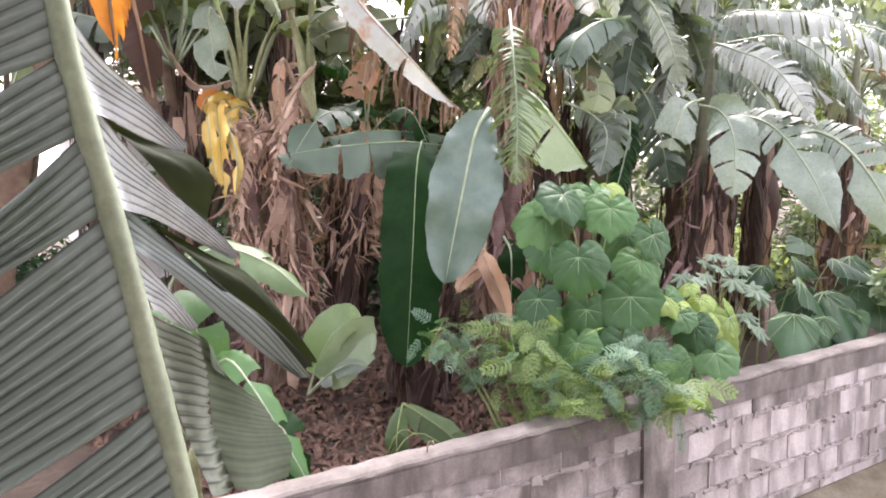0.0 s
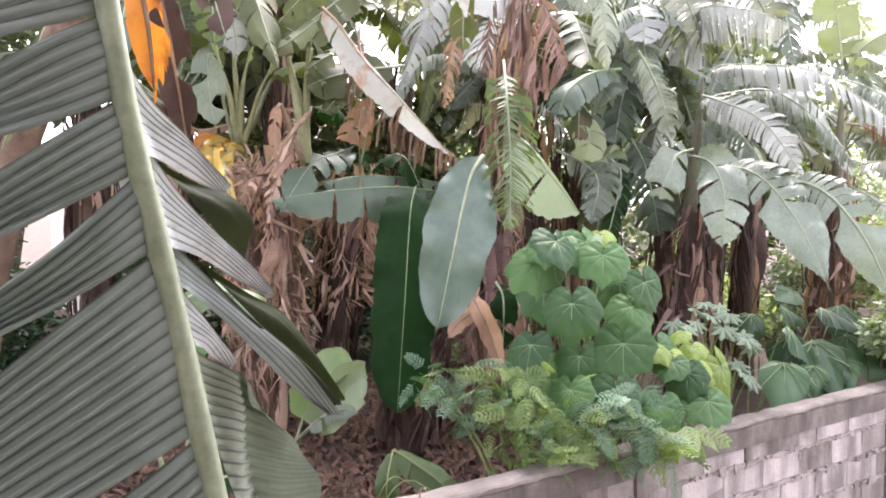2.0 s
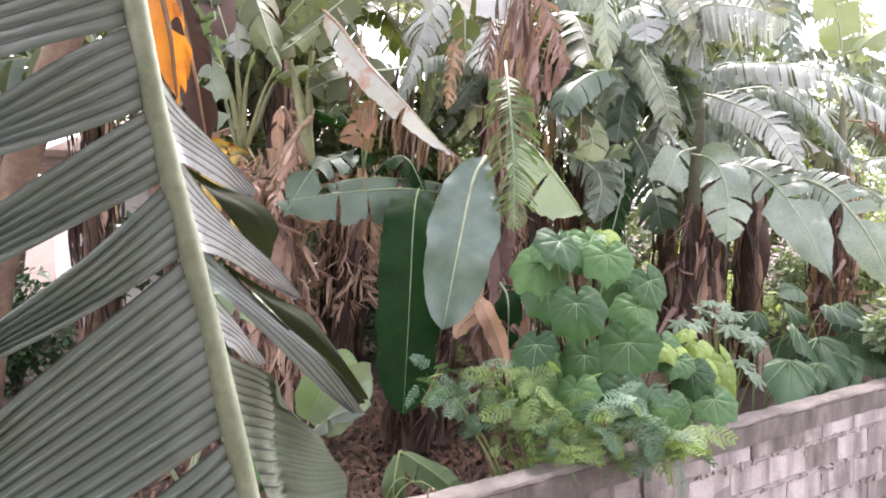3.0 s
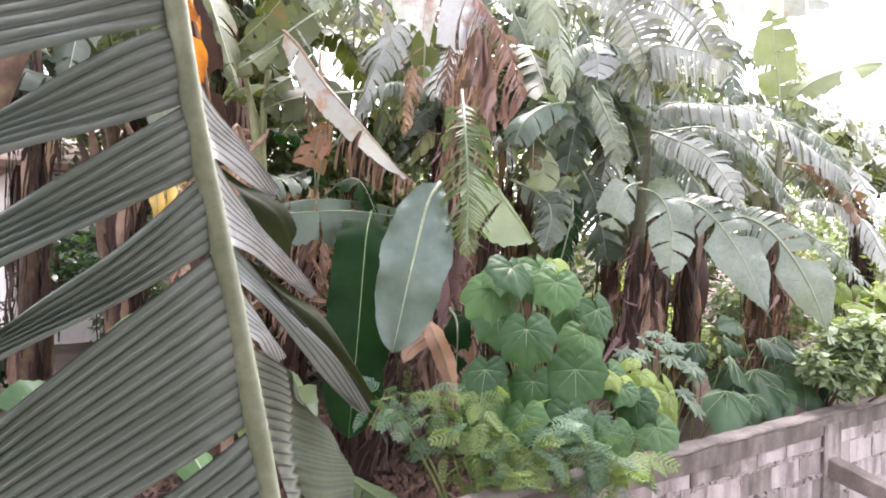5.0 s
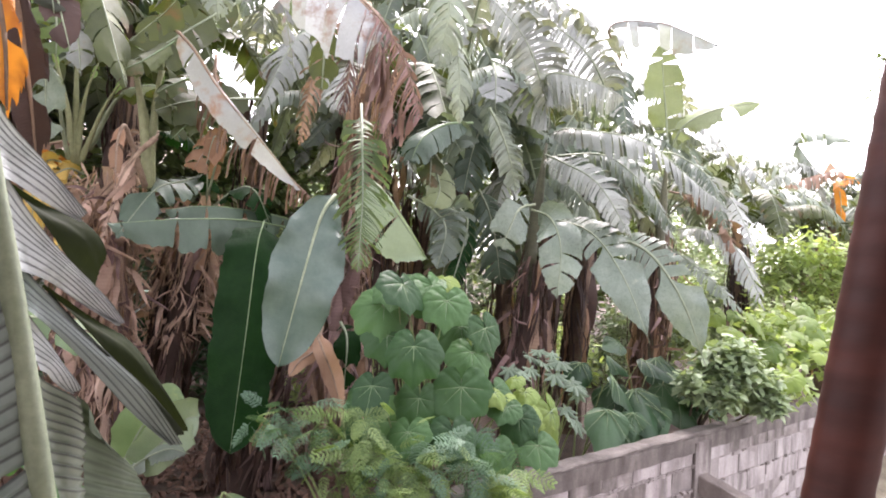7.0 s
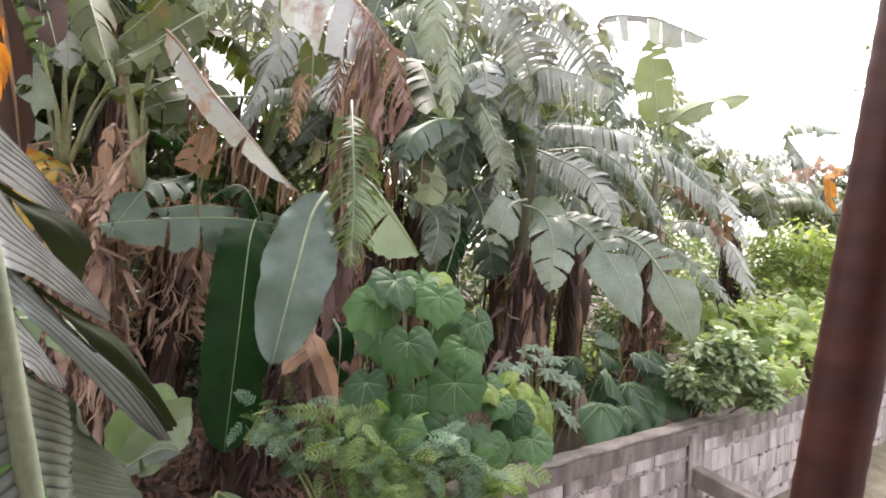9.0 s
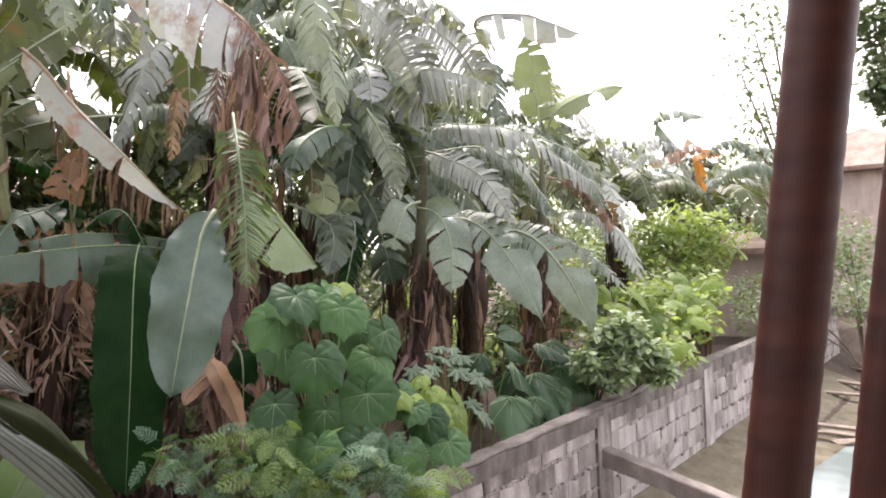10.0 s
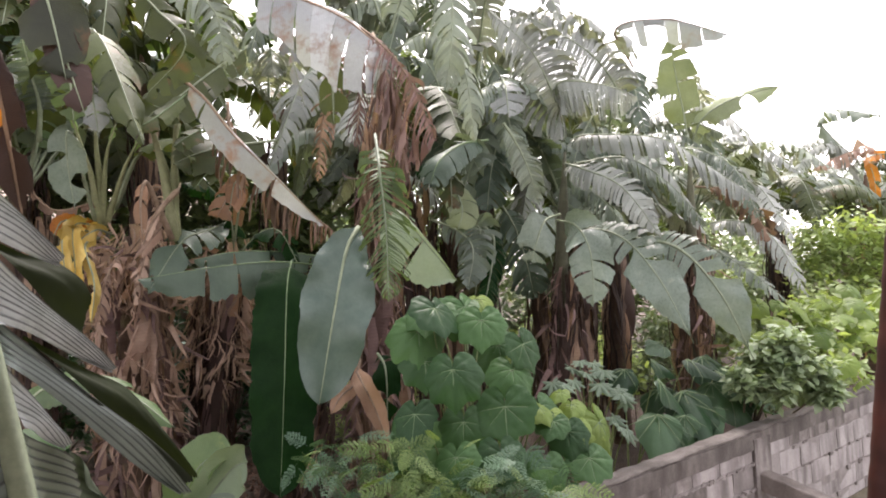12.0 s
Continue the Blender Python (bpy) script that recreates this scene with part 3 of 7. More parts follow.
M_STEMGREY = rough_material("pseudostem_grey", [(0.3, (0.085, 0.085, 0.055)), (0.6, (0.16, 0.165, 0.105)), (0.8, (0.13, 0.09, 0.06))], 5.0, 0.7, 0.4, 26.0, 0.012)
M_OLIVEBLACK = leaf_material("banana_olive_black", (0.016, 0.022, 0.010), (0.042, 0.048, 0.020), (0.10, 0.05, 0.025), rough=0.5, through_light=0.3, stain_at=0.58, island=0.2)
M_FISH = leaf_material("banana_shredded", (0.12, 0.19, 0.09), (0.22, 0.30, 0.16), (0.30, 0.34, 0.2), rough=0.42, through_light=0.35)
M_FISHDARK = leaf_material("banana_sucker", (0.07, 0.125, 0.05), (0.13, 0.20, 0.085), (0.18, 0.23, 0.1), rough=0.42, through_light=0.35)
M_STRIPE = leaf_material("banana_torn", (0.235, 0.265, 0.24), (0.42, 0.446, 0.412), (0.36, 0.35, 0.28), rough=0.28, through_light=0.22, band=0.35)
M_SILVERDRY = leaf_material("banana_bleached_dry", (0.25, 0.27, 0.285), (0.42, 0.44, 0.46), (0.25, 0.155, 0.115), rough=0.45, through_light=0.25, stain_at=0.53)
M_DRYTAN = leaf_material("banana_dry_tan", (0.36, 0.20, 0.12), (0.50, 0.32, 0.22), (0.28, 0.15, 0.10), rough=0.7, through_light=0.25)
M_ROLL = leaf_material("banana_rolled", (0.28, 0.39, 0.25), (0.42, 0.53, 0.36), (0.42, 0.48, 0.30), rough=0.35, through_light=0.3)
M_LIMEBANANA = leaf_material("banana_lime", (0.15, 0.20, 0.095), (0.27, 0.32, 0.175), (0.32, 0.34, 0.2), rough=0.4, through_light=0.22, vein=30.0, band=0.5)
M_OLIVEDARK = leaf_material("banana_olive_dark", (0.040, 0.055, 0.018), (0.085, 0.105, 0.034), (0.12, 0.075, 0.03), rough=0.5, through_light=0.4, stain_at=0.56, island=0.3)


# ------------------------------------------------------------ ground
def ground_height(x, y):
    bumpy = 0.035 * noise.noise(Vector((x * 0.9, y * 0.9, 0.3))) + 0.02 * noise.noise(Vector((x * 3.1, y * 3.1, 1.7)))
    if y > 0.06:
        return 0.45 + bumpy * min(1.0, y) + 0.06 * math.sin(x * 0.7) * min(1, y * 0.3)
    return max(0.0, 0.26 * (1 + y / 0.75)) * (1 if x > 3.6 else 0.4) + bumpy * 0.6 - 0.02


def build_ground():
    xs = [-300, -120, -50, -20, -10, -6] + [-4 + 0.16 * k for k in range(126)] + [17, 19, 22, 26, 34, 50, 90, 160, 300]
    ys = [-300, -120, -50, -20, -10, -7, -5] + [-4 + 0.2 * k for k in range(20)] + [-0.06, 0.03, 0.09] + [0.2 + 0.16 * k for k in range(52)] + [9, 10, 12, 15, 20, 30, 50, 90, 160, 300]
    v = [(x, y, ground_height(x, y)) for y in ys for x in xs]
    w = len(xs)
    f = [(j * w + i, j * w + i + 1, (j + 1) * w + i + 1, (j + 1) * w + i) for j in range(len(ys) - 1) for i in range(w - 1)]
    g = mesh_ob("ground", v, f, M_SOIL)
    tagged(g, "dark brown soil with rotting plant matter", "ground", kind="structure")
    bank = [(x, y, ground_height(x, y) + 0.006) for y in [-1.2 + 0.1 * k for k in range(12)] + [-0.012] for x in [3.0 + 0.2 * k for k in range(61)]]
    f = [(j * 61 + i, j * 61 + i + 1, (j + 1) * 61 + i + 1, (j + 1) * 61 + i) for j in range(12) for i in range(60)]
    tagged(mesh_ob("mossy_bank", bank, f, M_MOSS), "mossy brown dirt bank along the wall foot", "dirt bank", kind="structure")
    rng = random.Random(4)
    v, f = [], []
    for k in range(64):
        a = 2 * math.pi * k / 64
        r = 1 + 0.18 * math.sin(3 * a + 1) + 0.08 * math.sin(7 * a)
        v.append((10.4 + 5.2 * r * math.cos(a), -1.95 + 0.85 * r * math.sin(a), 0.055))
    tagged(mesh_ob("puddle", v, [tuple(range(64))], M_WATER, smooth=False), "shallow pale grey-blue standing water on the yard", "puddle", kind="structure")


build_ground()


# ------------------------------------------------------------ block wall
def block_mesh(seed, material, length=0.3975, height=0.190, depth=0.05):
    rng = random.Random(seed)
    bm = bmesh.new()
    bmesh.ops.create_cube(bm, size=1.0)
    for v in bm.verts:
        v.co.x *= length
        v.co.y *= depth
        v.co.z *= height
    bmesh.ops.bevel(bm, geom=list(bm.edges), offset=0.007, segments=1, affect="EDGES")
    for v in bm.verts:
        v.co += Vector((rng.uniform(-1, 1), rng.uniform(-1, 1), rng.uniform(-1, 1))) * 0.0035
    me = bpy.data.meshes.new("block")
    bm.to_mesh(me)
    bm.free()
    me.materials.append(material)
    return me


def box_data(x0, x1, y0, y1, z0, z1):
    v = [(x0, y0, z0), (x1, y0, z0), (x1, y1, z0), (x0, y1, z0), (x0, y0, z1), (x1, y0, z1), (x1, y1, z1), (x0, y1, z1)]
    return v, [(0, 3, 2, 1), (4, 5, 6, 7), (0, 1, 5, 4), (1, 2, 6, 5), (2, 3, 7, 6), (3, 0, 4, 7)]


def uneven_slab(x0, x1, y0, y1, z0, z1, step, amp, seed):
    """A long slab whose edges wander a little."""
    rng = random.Random(seed)
    n = max(2, int((x1 - x0) / step))
    v, f = [], []
    for i in range(n + 1):
        x = x0 + (x1 - x0) * i / n
        a = [amp * rng.uniform(-1, 1) for _ in range(5)]
        v += [(x, y0 + a[0], z0 + a[4]), (x, y0 + a[1], z1 - 0.012 + a[2]), (x, y0 + 0.014 + a[1], z1 + a[2]), (x, y1 - 0.014, z1 + a[3]), (x, y1 + a[0], z1 - 0.015), (x, y1, z0)]
    for i in range(n):
        for j in range(6):
            a, b = i * 6 + j, i * 6 + (j + 1) % 6
            f.append((a, a + 6, b + 6, b))
    f += [tuple(range(6)), tuple(n * 6 + j for j in range(6))[::-1]]
    return v, f


COLUMNS = [(0.1, 0.36), (3.20, 3.46), (5.93, 6.2), (8.72, 9.02), (11.6, 11.9), (14.4, 14.7)]


def build_wall():
    x0, x1 = -3.0, 17.0
    v, f = box_data(x0, x1, 0.003, 0.11, -0.3, 1.13)
    wall = tagged(mesh_ob("wall_garden", v, f, M_MORTAR, smooth=False), "bare grey concrete block garden wall, rain-stained", "wall", kind="structure")
    meshes = [block_mesh(k, M_BLOCK) for k in range(5)]
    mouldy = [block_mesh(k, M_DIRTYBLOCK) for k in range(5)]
    pale = [block_mesh(k, M_BLOCKPALE, 0.3995, 0.196) for k in range(5)]
    rng = random.Random(11)
    lumps = []
    tops = [1.13, 0.93, 0.73, 0.53, 0.33, 0.13]
    for c, zt in enumerate(tops):
        x = x0 + (0.2 if c % 2 else 0.0)
        while x < x1 - 0.2:
            inside = any(a - 0.17 < x + 0.2 < b + 0.17 for a, b in COLUMNS)
            if not inside:
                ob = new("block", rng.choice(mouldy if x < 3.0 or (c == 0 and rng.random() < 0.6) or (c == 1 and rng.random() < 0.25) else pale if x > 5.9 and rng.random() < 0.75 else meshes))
                ob.parent = wall
                ob.location = (x + 0.2, 0.024 + rng.uniform(-0.003, 0.003), zt - 0.1 + rng.uniform(-0.003, 0.003))
                ob.rotation_euler = (rng.uniform(-0.01, 0.01), 0, rng.uniform(-0.008, 0.008))
            x += 0.4
        if c:
            x = x0
            while x < x1:
                if rng.random() < (0.93 if x < 6.2 else 0.3) and not any(a < x < b for a, b in COLUMNS):
                    w, h = rng.uniform(0.02, 0.09), rng.uniform(0.008, 0.026)
                    d = rng.uniform(0.008, 0.034) * (1.0 if c in (2, 3) else 0.6)
                    bv, bf = box_data(x - w / 2, x + w / 2, -0.001 - d, 0.012, zt - h * rng.uniform(0.2, 1.6), zt + h * 0.6)
                    bv = [(p[0] + rng.uniform(-1, 1) * w * 0.25, p[1] + rng.uniform(-0.3, 0.6) * d, p[2] + rng.uniform(-1, 1) * h * 0.5) for p in bv]
                    lumps.append((bv, bf))
                x += rng.uniform(0.035, 0.09)
            x = x0 + (0.2 if c % 2 else 0.0)
            while x < x1:
                if rng.random() < 0.35:
                    bv, bf = box_data(x - 0.009, x + 0.009, -0.006, 0.012, zt - rng.uniform(0.08, 0.2), zt - rng.uniform(0.0, 0.05))
                    lumps.append(([(p[0] + rng.uniform(-1, 1) * 0.006, p[1] + rng.uniform(-1, 1) * 0.003, p[2]) for p in bv], bf))
                x += 0.4
    edges = [x0] + [q for a, b in COLUMNS for q in (a, b)] + [x1]
    for c, zt in enumerate(tops[1:5]):
        for k in range(0, len(edges), 2):
            a, b = edges[k], edges[k + 1]
            if b - a > 0.2 and a < 6.1:
                lumps.append(uneven_slab(a, b, -0.013 if c in (1, 2) else -0.007, 0.006, zt - 0.016, zt + 0.005, 0.03, 0.0075, 200 + 10 * c + k))
    v, f = join(lumps)
    tagged(mesh_ob("squeezed_mortar", v, f, M_MORTAR, wall, smooth=False), kind="stuff")
    for k, (a, b) in enumerate(COLUMNS):
        v, f = uneven_slab(a, b, -0.022, 0.12, -0.3, 1.128, 0.05, 0.003, 30 + k)
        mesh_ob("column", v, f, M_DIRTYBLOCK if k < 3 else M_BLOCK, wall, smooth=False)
    edges = [x0] + [c for c in (3.26,)] + [x1]
    for k, (a, b) in enumerate(zip(edges[:-1], edges[1:])):
        v, f = uneven_slab(a + (0.06 if k else 0), b, -0.017, 0.128, 1.178, 1.205, 0.09, 0.006, 50 + k)
        mesh_ob("coping", v, f, M_CAP, wall, smooth=False, label="pale cement coping")
    v, f = uneven_slab(x0, x1, -0.0135, 0.118, 1.04, 1.176, 0.11, 0.004, 77)
    mesh_ob("render_band", v, f, M_BAND, wall, smooth=False)
    return wall


wall = build_wall()


def build_beam():
    """A tie beam that runs from the wall down to the yard."""
    a, b = np.array((6.07, -0.02, 0.80)), np.array((6.07, -2.3, 0.22))
    rng = random.Random(5)
    n = 24
    v, f = [], []
    for i in range(n + 1):
        c = a + (b - a) * i / n
        for dx, dz in ((-0.075, -0.10), (0.075, -0.10), (0.075, 0.034), (0.066, 0.042), (-0.066, 0.042), (-0.075, 0.034)):
            v.append((c[0] + dx + rng.uniform(-1, 1) * 0.004, c[1], c[2] + dz + rng.uniform(-1, 1) * 0.004))
    for i in range(n):
        for j in range(6):
            p, q = i * 6 + j, i * 6 + (j + 1) % 6
            f.append((p, q, q + 6, p + 6))
    f += [tuple(range(6))[::-1], tuple(n * 6 + j for j in range(6))]
    tagged(mesh_ob("tie_beam", v, f, M_BEAM, smooth=False), "grey concrete tie beam joined to the block wall", "beam", kind="structure")


build_beam()


# ------------------------------------------------------------ veranda: unseen slab and back wall, added side wall and roof, painted pipe posts
# slab and walls out of view, pale so that they bounce light outwards
v, f = box_data(-3.2, 2.3, -7.2, -2.45, 0.0, 1.08)
tagged(mesh_ob("floor", v, f, M_BLOCK, smooth=False), "plain cement veranda slab", "floor", kind="structure")
v, f = box_data(-3.2, 2.3, -7.4, -7.2, 0.0, 3.9)
tagged(mesh_ob("wall_house", v, f, M_WHITE, smooth=False), "plain pale house wall behind the veranda", "wall", kind="structure")


# unseen side wall and roof, added to darken surfaces that face the veranda
v, f = box_data(-3.4, -3.2, -7.4, -2.6, 0.0, 3.9)
tagged(mesh_ob("wall_side", v, f, M_WHITE, smooth=False), "plain unseen side wall, added to darken the veranda side", "wall", kind="structure")
v, f = box_data(-3.4, 2.3, -7.4, -2.5, 3.9, 4.02)
tagged(mesh_ob("ceiling", v, f, M_WHITE, smooth=False), "plain unseen roof slab, added to darken the veranda side", "ceiling", kind="structure")


def post(x, y, z0, z1, lean, radius, label):
    """A painted pole with faint rings."""
    rng = random.Random(int(x * 100))
    p = empty("veranda_post", (x, y, z0), label, "post", "veranda posts")
    v, f = [], []
    n, sides = 260, 24
    for k in range(n + 1):
        h = (z1 - z0) * k / n
        r = radius * (1 + 0.012 * math.sin(h * 2 * math.pi / 0.042) + 0.004 * rng.uniform(-1, 1))
        for j in range(sides):
            a = 2 * math.pi * j / sides
            v.append((r * math.cos(a), r * math.sin(a) + lean * h, h))
    for k in range(n):
        for j in range(sides):
            j2 = (j + 1) % sides
            f.append((k * sides + j, k * sides + j2, (k + 1) * sides + j2, (k + 1) * sides + j))
    f.append(tuple(n * sides + j for j in range(sides)))
    mesh_ob("pole", v, f, M_PAINT, p)
    bm = bmesh.new()
    bmesh.ops.create_cone(bm, cap_ends=True, segments=20, radius1=radius * 1.9, radius2=radius * 1.75, depth=0.02)
    for q in bm.verts:
        q.co.z += 0.01
    part("foot_plate", bm, M_PAINT, p)
    return p


post(1.061, -2.540, 1.08, 3.9, -0.13, 0.043, "maroon painted round post with faint rings, glossy")
post(1.485, -2.615, 1.08, 3.9, -0.13, 0.043, "maroon painted round post standing beside the other")


# plants in the front row
p1 = banana_plant((2.38, 3.85, 0.45), 2.66, 0.130, 'tall banana plant wrapped in hanging dry leaves', None, (-0.15, -0.34))
p2 = banana_plant((3.08, 3.94, 0.45), 2.54, 0.090, 'banana plant with drooping grey-green leaves behind the others', None, (0.03, -0.63))
p3 = banana_plant((3.26, 2.70, 0.45), 2.75, 0.110, 'banana plant with one broad hanging leaf', None, (0.30, -0.82))
p4 = banana_plant((4.06, 2.65, 0.45), 4.14, 0.090, 'banana plant with a reddish dried crown', None, (-0.22, -0.74))
p5 = banana_plant((5.43, 1.57, 0.45), 3.26, 0.065, 'large banana plant with wind-torn striped leaves beside the wall', M_STEMGREY, (0.01, -0.22))
p6 = banana_plant((7.47, 1.37, 0.45), 3.38, 0.065, 'banana plant with an upright lime young leaf', M_STEMGREY, (-0.09, -0.14))
p7 = banana_plant((14.07, 1.92, 0.45), 3.53, 0.140, 'far banana plant with one orange hanging leaf', None, (0.02, -0.09))
po = banana_plant((-0.06, 3.49, 0.45), 4.82, 0.130, 'banana plant with olive leaves hanging overhead', None, (1.34, -1.35))
ps = banana_plant((2.45, 3.28, 0.45), 0.24, 0.035, 'small banana sucker with light green leaves on the litter', M_STEMGREEN, (-0.21, -0.46))
pq = banana_plant((1.03, 1.69, 0.45), 0.48, 0.050, 'young banana plant with broad leaves behind the wall', M_STEMGREEN, (0.00, -0.05))
banana_leaf(p1, [(2.27, 3.88, 3.33), (2.38, 3.50, 3.79), (2.55, 2.95, 3.80), (2.70, 2.56, 3.52)], 0.2, (-0.09, -0.23, 0.97), hang=(0.5, 0.5), tears=(3, 4), wild=0.3, material=M_OLIVE, base_open=0.3, rib_size=0.02, seed=109)
banana_leaf(p1, [(2.01, 3.50, 3.16), (1.96, 3.45, 3.50), (1.87, 3.40, 3.78), (1.78, 3.35, 4.04)], 0.025, (-0.30, -0.94, -0.15), hang=(0.3, 0.3), tears=(1, 1), material=M_BRIGHT, rib_material=M_STEMGREEN, rib_size=0.030, base_open=0.8, seed=100)
banana_leaf(p1, [(2.03, 3.50, 3.16), (2.01, 3.45, 3.55), (1.98, 3.40, 3.88), (1.98, 3.35, 4.20)], 0.025, (-0.30, -0.94, -0.15), hang=(0.3, 0.3), tears=(1, 1), material=M_BRIGHT, rib_material=M_STEMGREEN, rib_size=0.030, base_open=0.8, seed=101)
banana_leaf(p1, [(2.05, 3.50, 3.16), (2.04, 3.42, 3.50), (2.05, 3.35, 3.74), (2.11, 3.30, 3.97)], 0.025, (-0.30, -0.94, -0.15), hang=(0.3, 0.3), tears=(1, 1), material=M_BRIGHT, rib_material=M_STEMGREEN, rib_size=0.024, base_open=0.8, seed=102)
banana_leaf(p1, [(2.07, 3.50, 3.16), (2.12, 3.40, 3.39), (2.18, 3.30, 3.64), (2.30, 3.20, 3.90)], 0.025, (-0.30, -0.94, -0.15), hang=(0.3, 0.3), tears=(1, 1), material=M_BRIGHT, rib_material=M_STEMGREEN, rib_size=0.026, base_open=0.8, seed=103)
banana_leaf(p1, [(1.99, 3.50, 3.16), (1.88, 3.35, 3.44), (1.77, 3.20, 3.74), (1.68, 3.10, 3.84), (1.68, 3.10, 3.58), (1.72, 3.10, 3.24)], 0.15, (-0.30, -0.94, -0.15), hang=(0.15, 0.15), tears=(1, 1), material=M_SMOOTH, rib_size=0.016, base_open=0.55, waist=0.5, fold=10, seed=105)
banana_leaf(p1, [(1.55, 2.90, 4.61), (1.62, 2.85, 4.35), (1.64, 2.80, 4.09), (1.65, 2.80, 3.83)], 0.21, (-0.30, -0.94, -0.15), hang=(0.12, 0.12), tears=(5, 4), material=M_LEAFGREEN, rib_size=0.014, waist=0.5, blunt=5, ragged=0.25, seed=106)
banana_leaf(p1, [(1.76, 2.80, 4.19), (1.77, 2.75, 4.03), (1.78, 2.72, 3.89), (1.79, 2.70, 3.73)], 0.11, (-0.30, -0.94, -0.15), hang=(0.2, 0.2), tears=(3, 4), gap=0.2, material=M_SILVER, waist=0.7, blunt=4, seed=107)
banana_leaf(p2, [(2.61, 3.40, 3.32), (2.52, 3.35, 3.62), (2.43, 3.30, 3.88), (2.34, 3.25, 4.13)], 0.025, (-0.30, -0.94, -0.15), hang=(0.3, 0.3), tears=(1, 1), material=M_BRIGHT, rib_material=M_STEMGREEN, rib_size=0.040, base_open=0.8, seed=108)
banana_leaf(p2, [(2.61, 3.40, 3.32), (2.59, 3.30, 3.57), (2.56, 3.25, 3.76), (2.61, 3.20, 4.00)], 0.025, (-0.30, -0.94, -0.15), hang=(0.3, 0.3), tears=(1, 1), material=M_BRIGHT, rib_material=M_STEMGREEN, rib_size=0.036, base_open=0.8, seed=118)
banana_leaf(p1, [(1.68, 3.90, 3.89), (1.68, 3.85, 4.18), (1.62, 3.80, 4.40), (1.53, 3.70, 4.70)], 0.25, (-0.30, -0.94, -0.15), hang=(0.4, 0.4), tears=(24, 24), gap=0.3, wild=0.4, material=M_MATURE, rib_size=0.02, base_open=0.3, seed=119)
banana_leaf(p1, [(2.07, 3.48, 3.11), (1.78, 3.32, 3.14), (1.70, 3.08, 2.81), (1.69, 2.96, 2.32)], 0.13, (-0.27, -0.96, -0.04), hang=(0.35, 0.35), tears=(2, 3), gap=0.2, material=M_YELLOW, fold=50, ripple=0.5, label='yellowed hanging leaf', seed=110)
banana_leaf(p1, [(2.07, 3.48, 3.08), (1.69, 3.24, 3.08), (1.61, 3.02, 2.80), (1.63, 2.96, 2.47)], 0.08, (-0.27, -0.96, -0.04), hang=(0.35, 0.35), tears=(1, 2), gap=0.2, material=M_YELLOW, fold=40, ripple=0.5, seed=111)
banana_leaf(p1, [(2.07, 3.48, 3.06), (1.80, 3.16, 2.97), (1.78, 2.90, 2.67), (1.74, 2.88, 2.35)], 0.07, (-0.28, -0.96, -0.02), hang=(0.35, 0.35), tears=(1, 1), gap=0.2, material=M_YELLOW, fold=-40, ripple=0.5, seed=112)
banana_leaf(p1, [(2.07, 3.48, 3.11), (1.75, 3.45, 3.19), (1.63, 3.39, 3.05)], 0.08, (-0.26, -0.96, -0.08), hang=(0.3, 0.3), tears=(1, 1), material=M_ORANGE, seed=113)
banana_leaf(p1, [(2.09, 3.47, 3.08), (1.90, 3.23, 3.09), (1.72, 3.21, 2.97)], 0.07, (-0.28, -0.96, -0.07), hang=(0.3, 0.3), tears=(1, 1), material=M_YELLOW, seed=114)
banana_leaf(p1, [(2.55, 3.35, 3.40), (2.35, 3.10, 3.27), (2.20, 3.02, 2.85), (2.05, 2.93, 2.44)], 0.14, (-0.34, -0.94, -0.06), hang=(0.8, 0.8), tears=(14, 14), material=M_DRYPINK, rib_material=M_RIBDRY, fold=20, gap=0.6, wild=1.2, seed=115)
banana_leaf(p1, [(2.64, 3.31, 3.50), (2.34, 2.97, 3.12), (2.04, 2.98, 2.76)], 0.06, (-0.35, -0.93, -0.08), hang=(0.5, 0.5), tears=(3, 3), material=M_DRYPINK, rib_material=M_RIBDRY, seed=116)
banana_leaf(p1, [(2.19, 3.40, 3.01), (1.92, 3.05, 2.71), (1.77, 2.96, 2.22)], 0.14, (-0.30, -0.95, -0.01), hang=(0.8, 0.8), tears=(14, 14), material=M_DRYPINK, rib_material=M_RIBDRY, fold=15, gap=0.6, wild=1.2, seed=117)
banana_leaf(p1, [(2.15, 3.73, 3.27), (1.98, 3.47, 3.33), (1.68, 3.61, 3.29), (1.45, 3.66, 3.61)], 0.05, (-0.21, -0.79, 0.57), hang=(0.6, 0.6), tears=(6, 6), material=M_DRY, rib_material=M_RIBDRY, rib_size=0.014, seed=121)
banana_leaf(p2, [(3.08, 3.35, 3.17), (2.69, 2.98, 3.06), (2.44, 2.88, 2.96), (2.13, 2.79, 2.57)], 0.2, (-0.31, -0.74, 0.60), hang=(0.4, 0.4), tears=(4, 4), material=M_BROAD, seed=122)
banana_leaf(p2, [(3.44, 2.50, 2.74), (2.98, 2.40, 2.77), (2.45, 2.35, 2.74), (1.89, 2.30, 2.67)], 0.28, (-0.40, -0.70, 0.55), hang=(0.85, 0.8), tears=(5, 1), material=M_BROAD, rib_material=M_VEIN, reach=(1.0, 0.12), gap=0.12, waist=0.25, rib_size=0.008, ragged=0.25, seed=123)
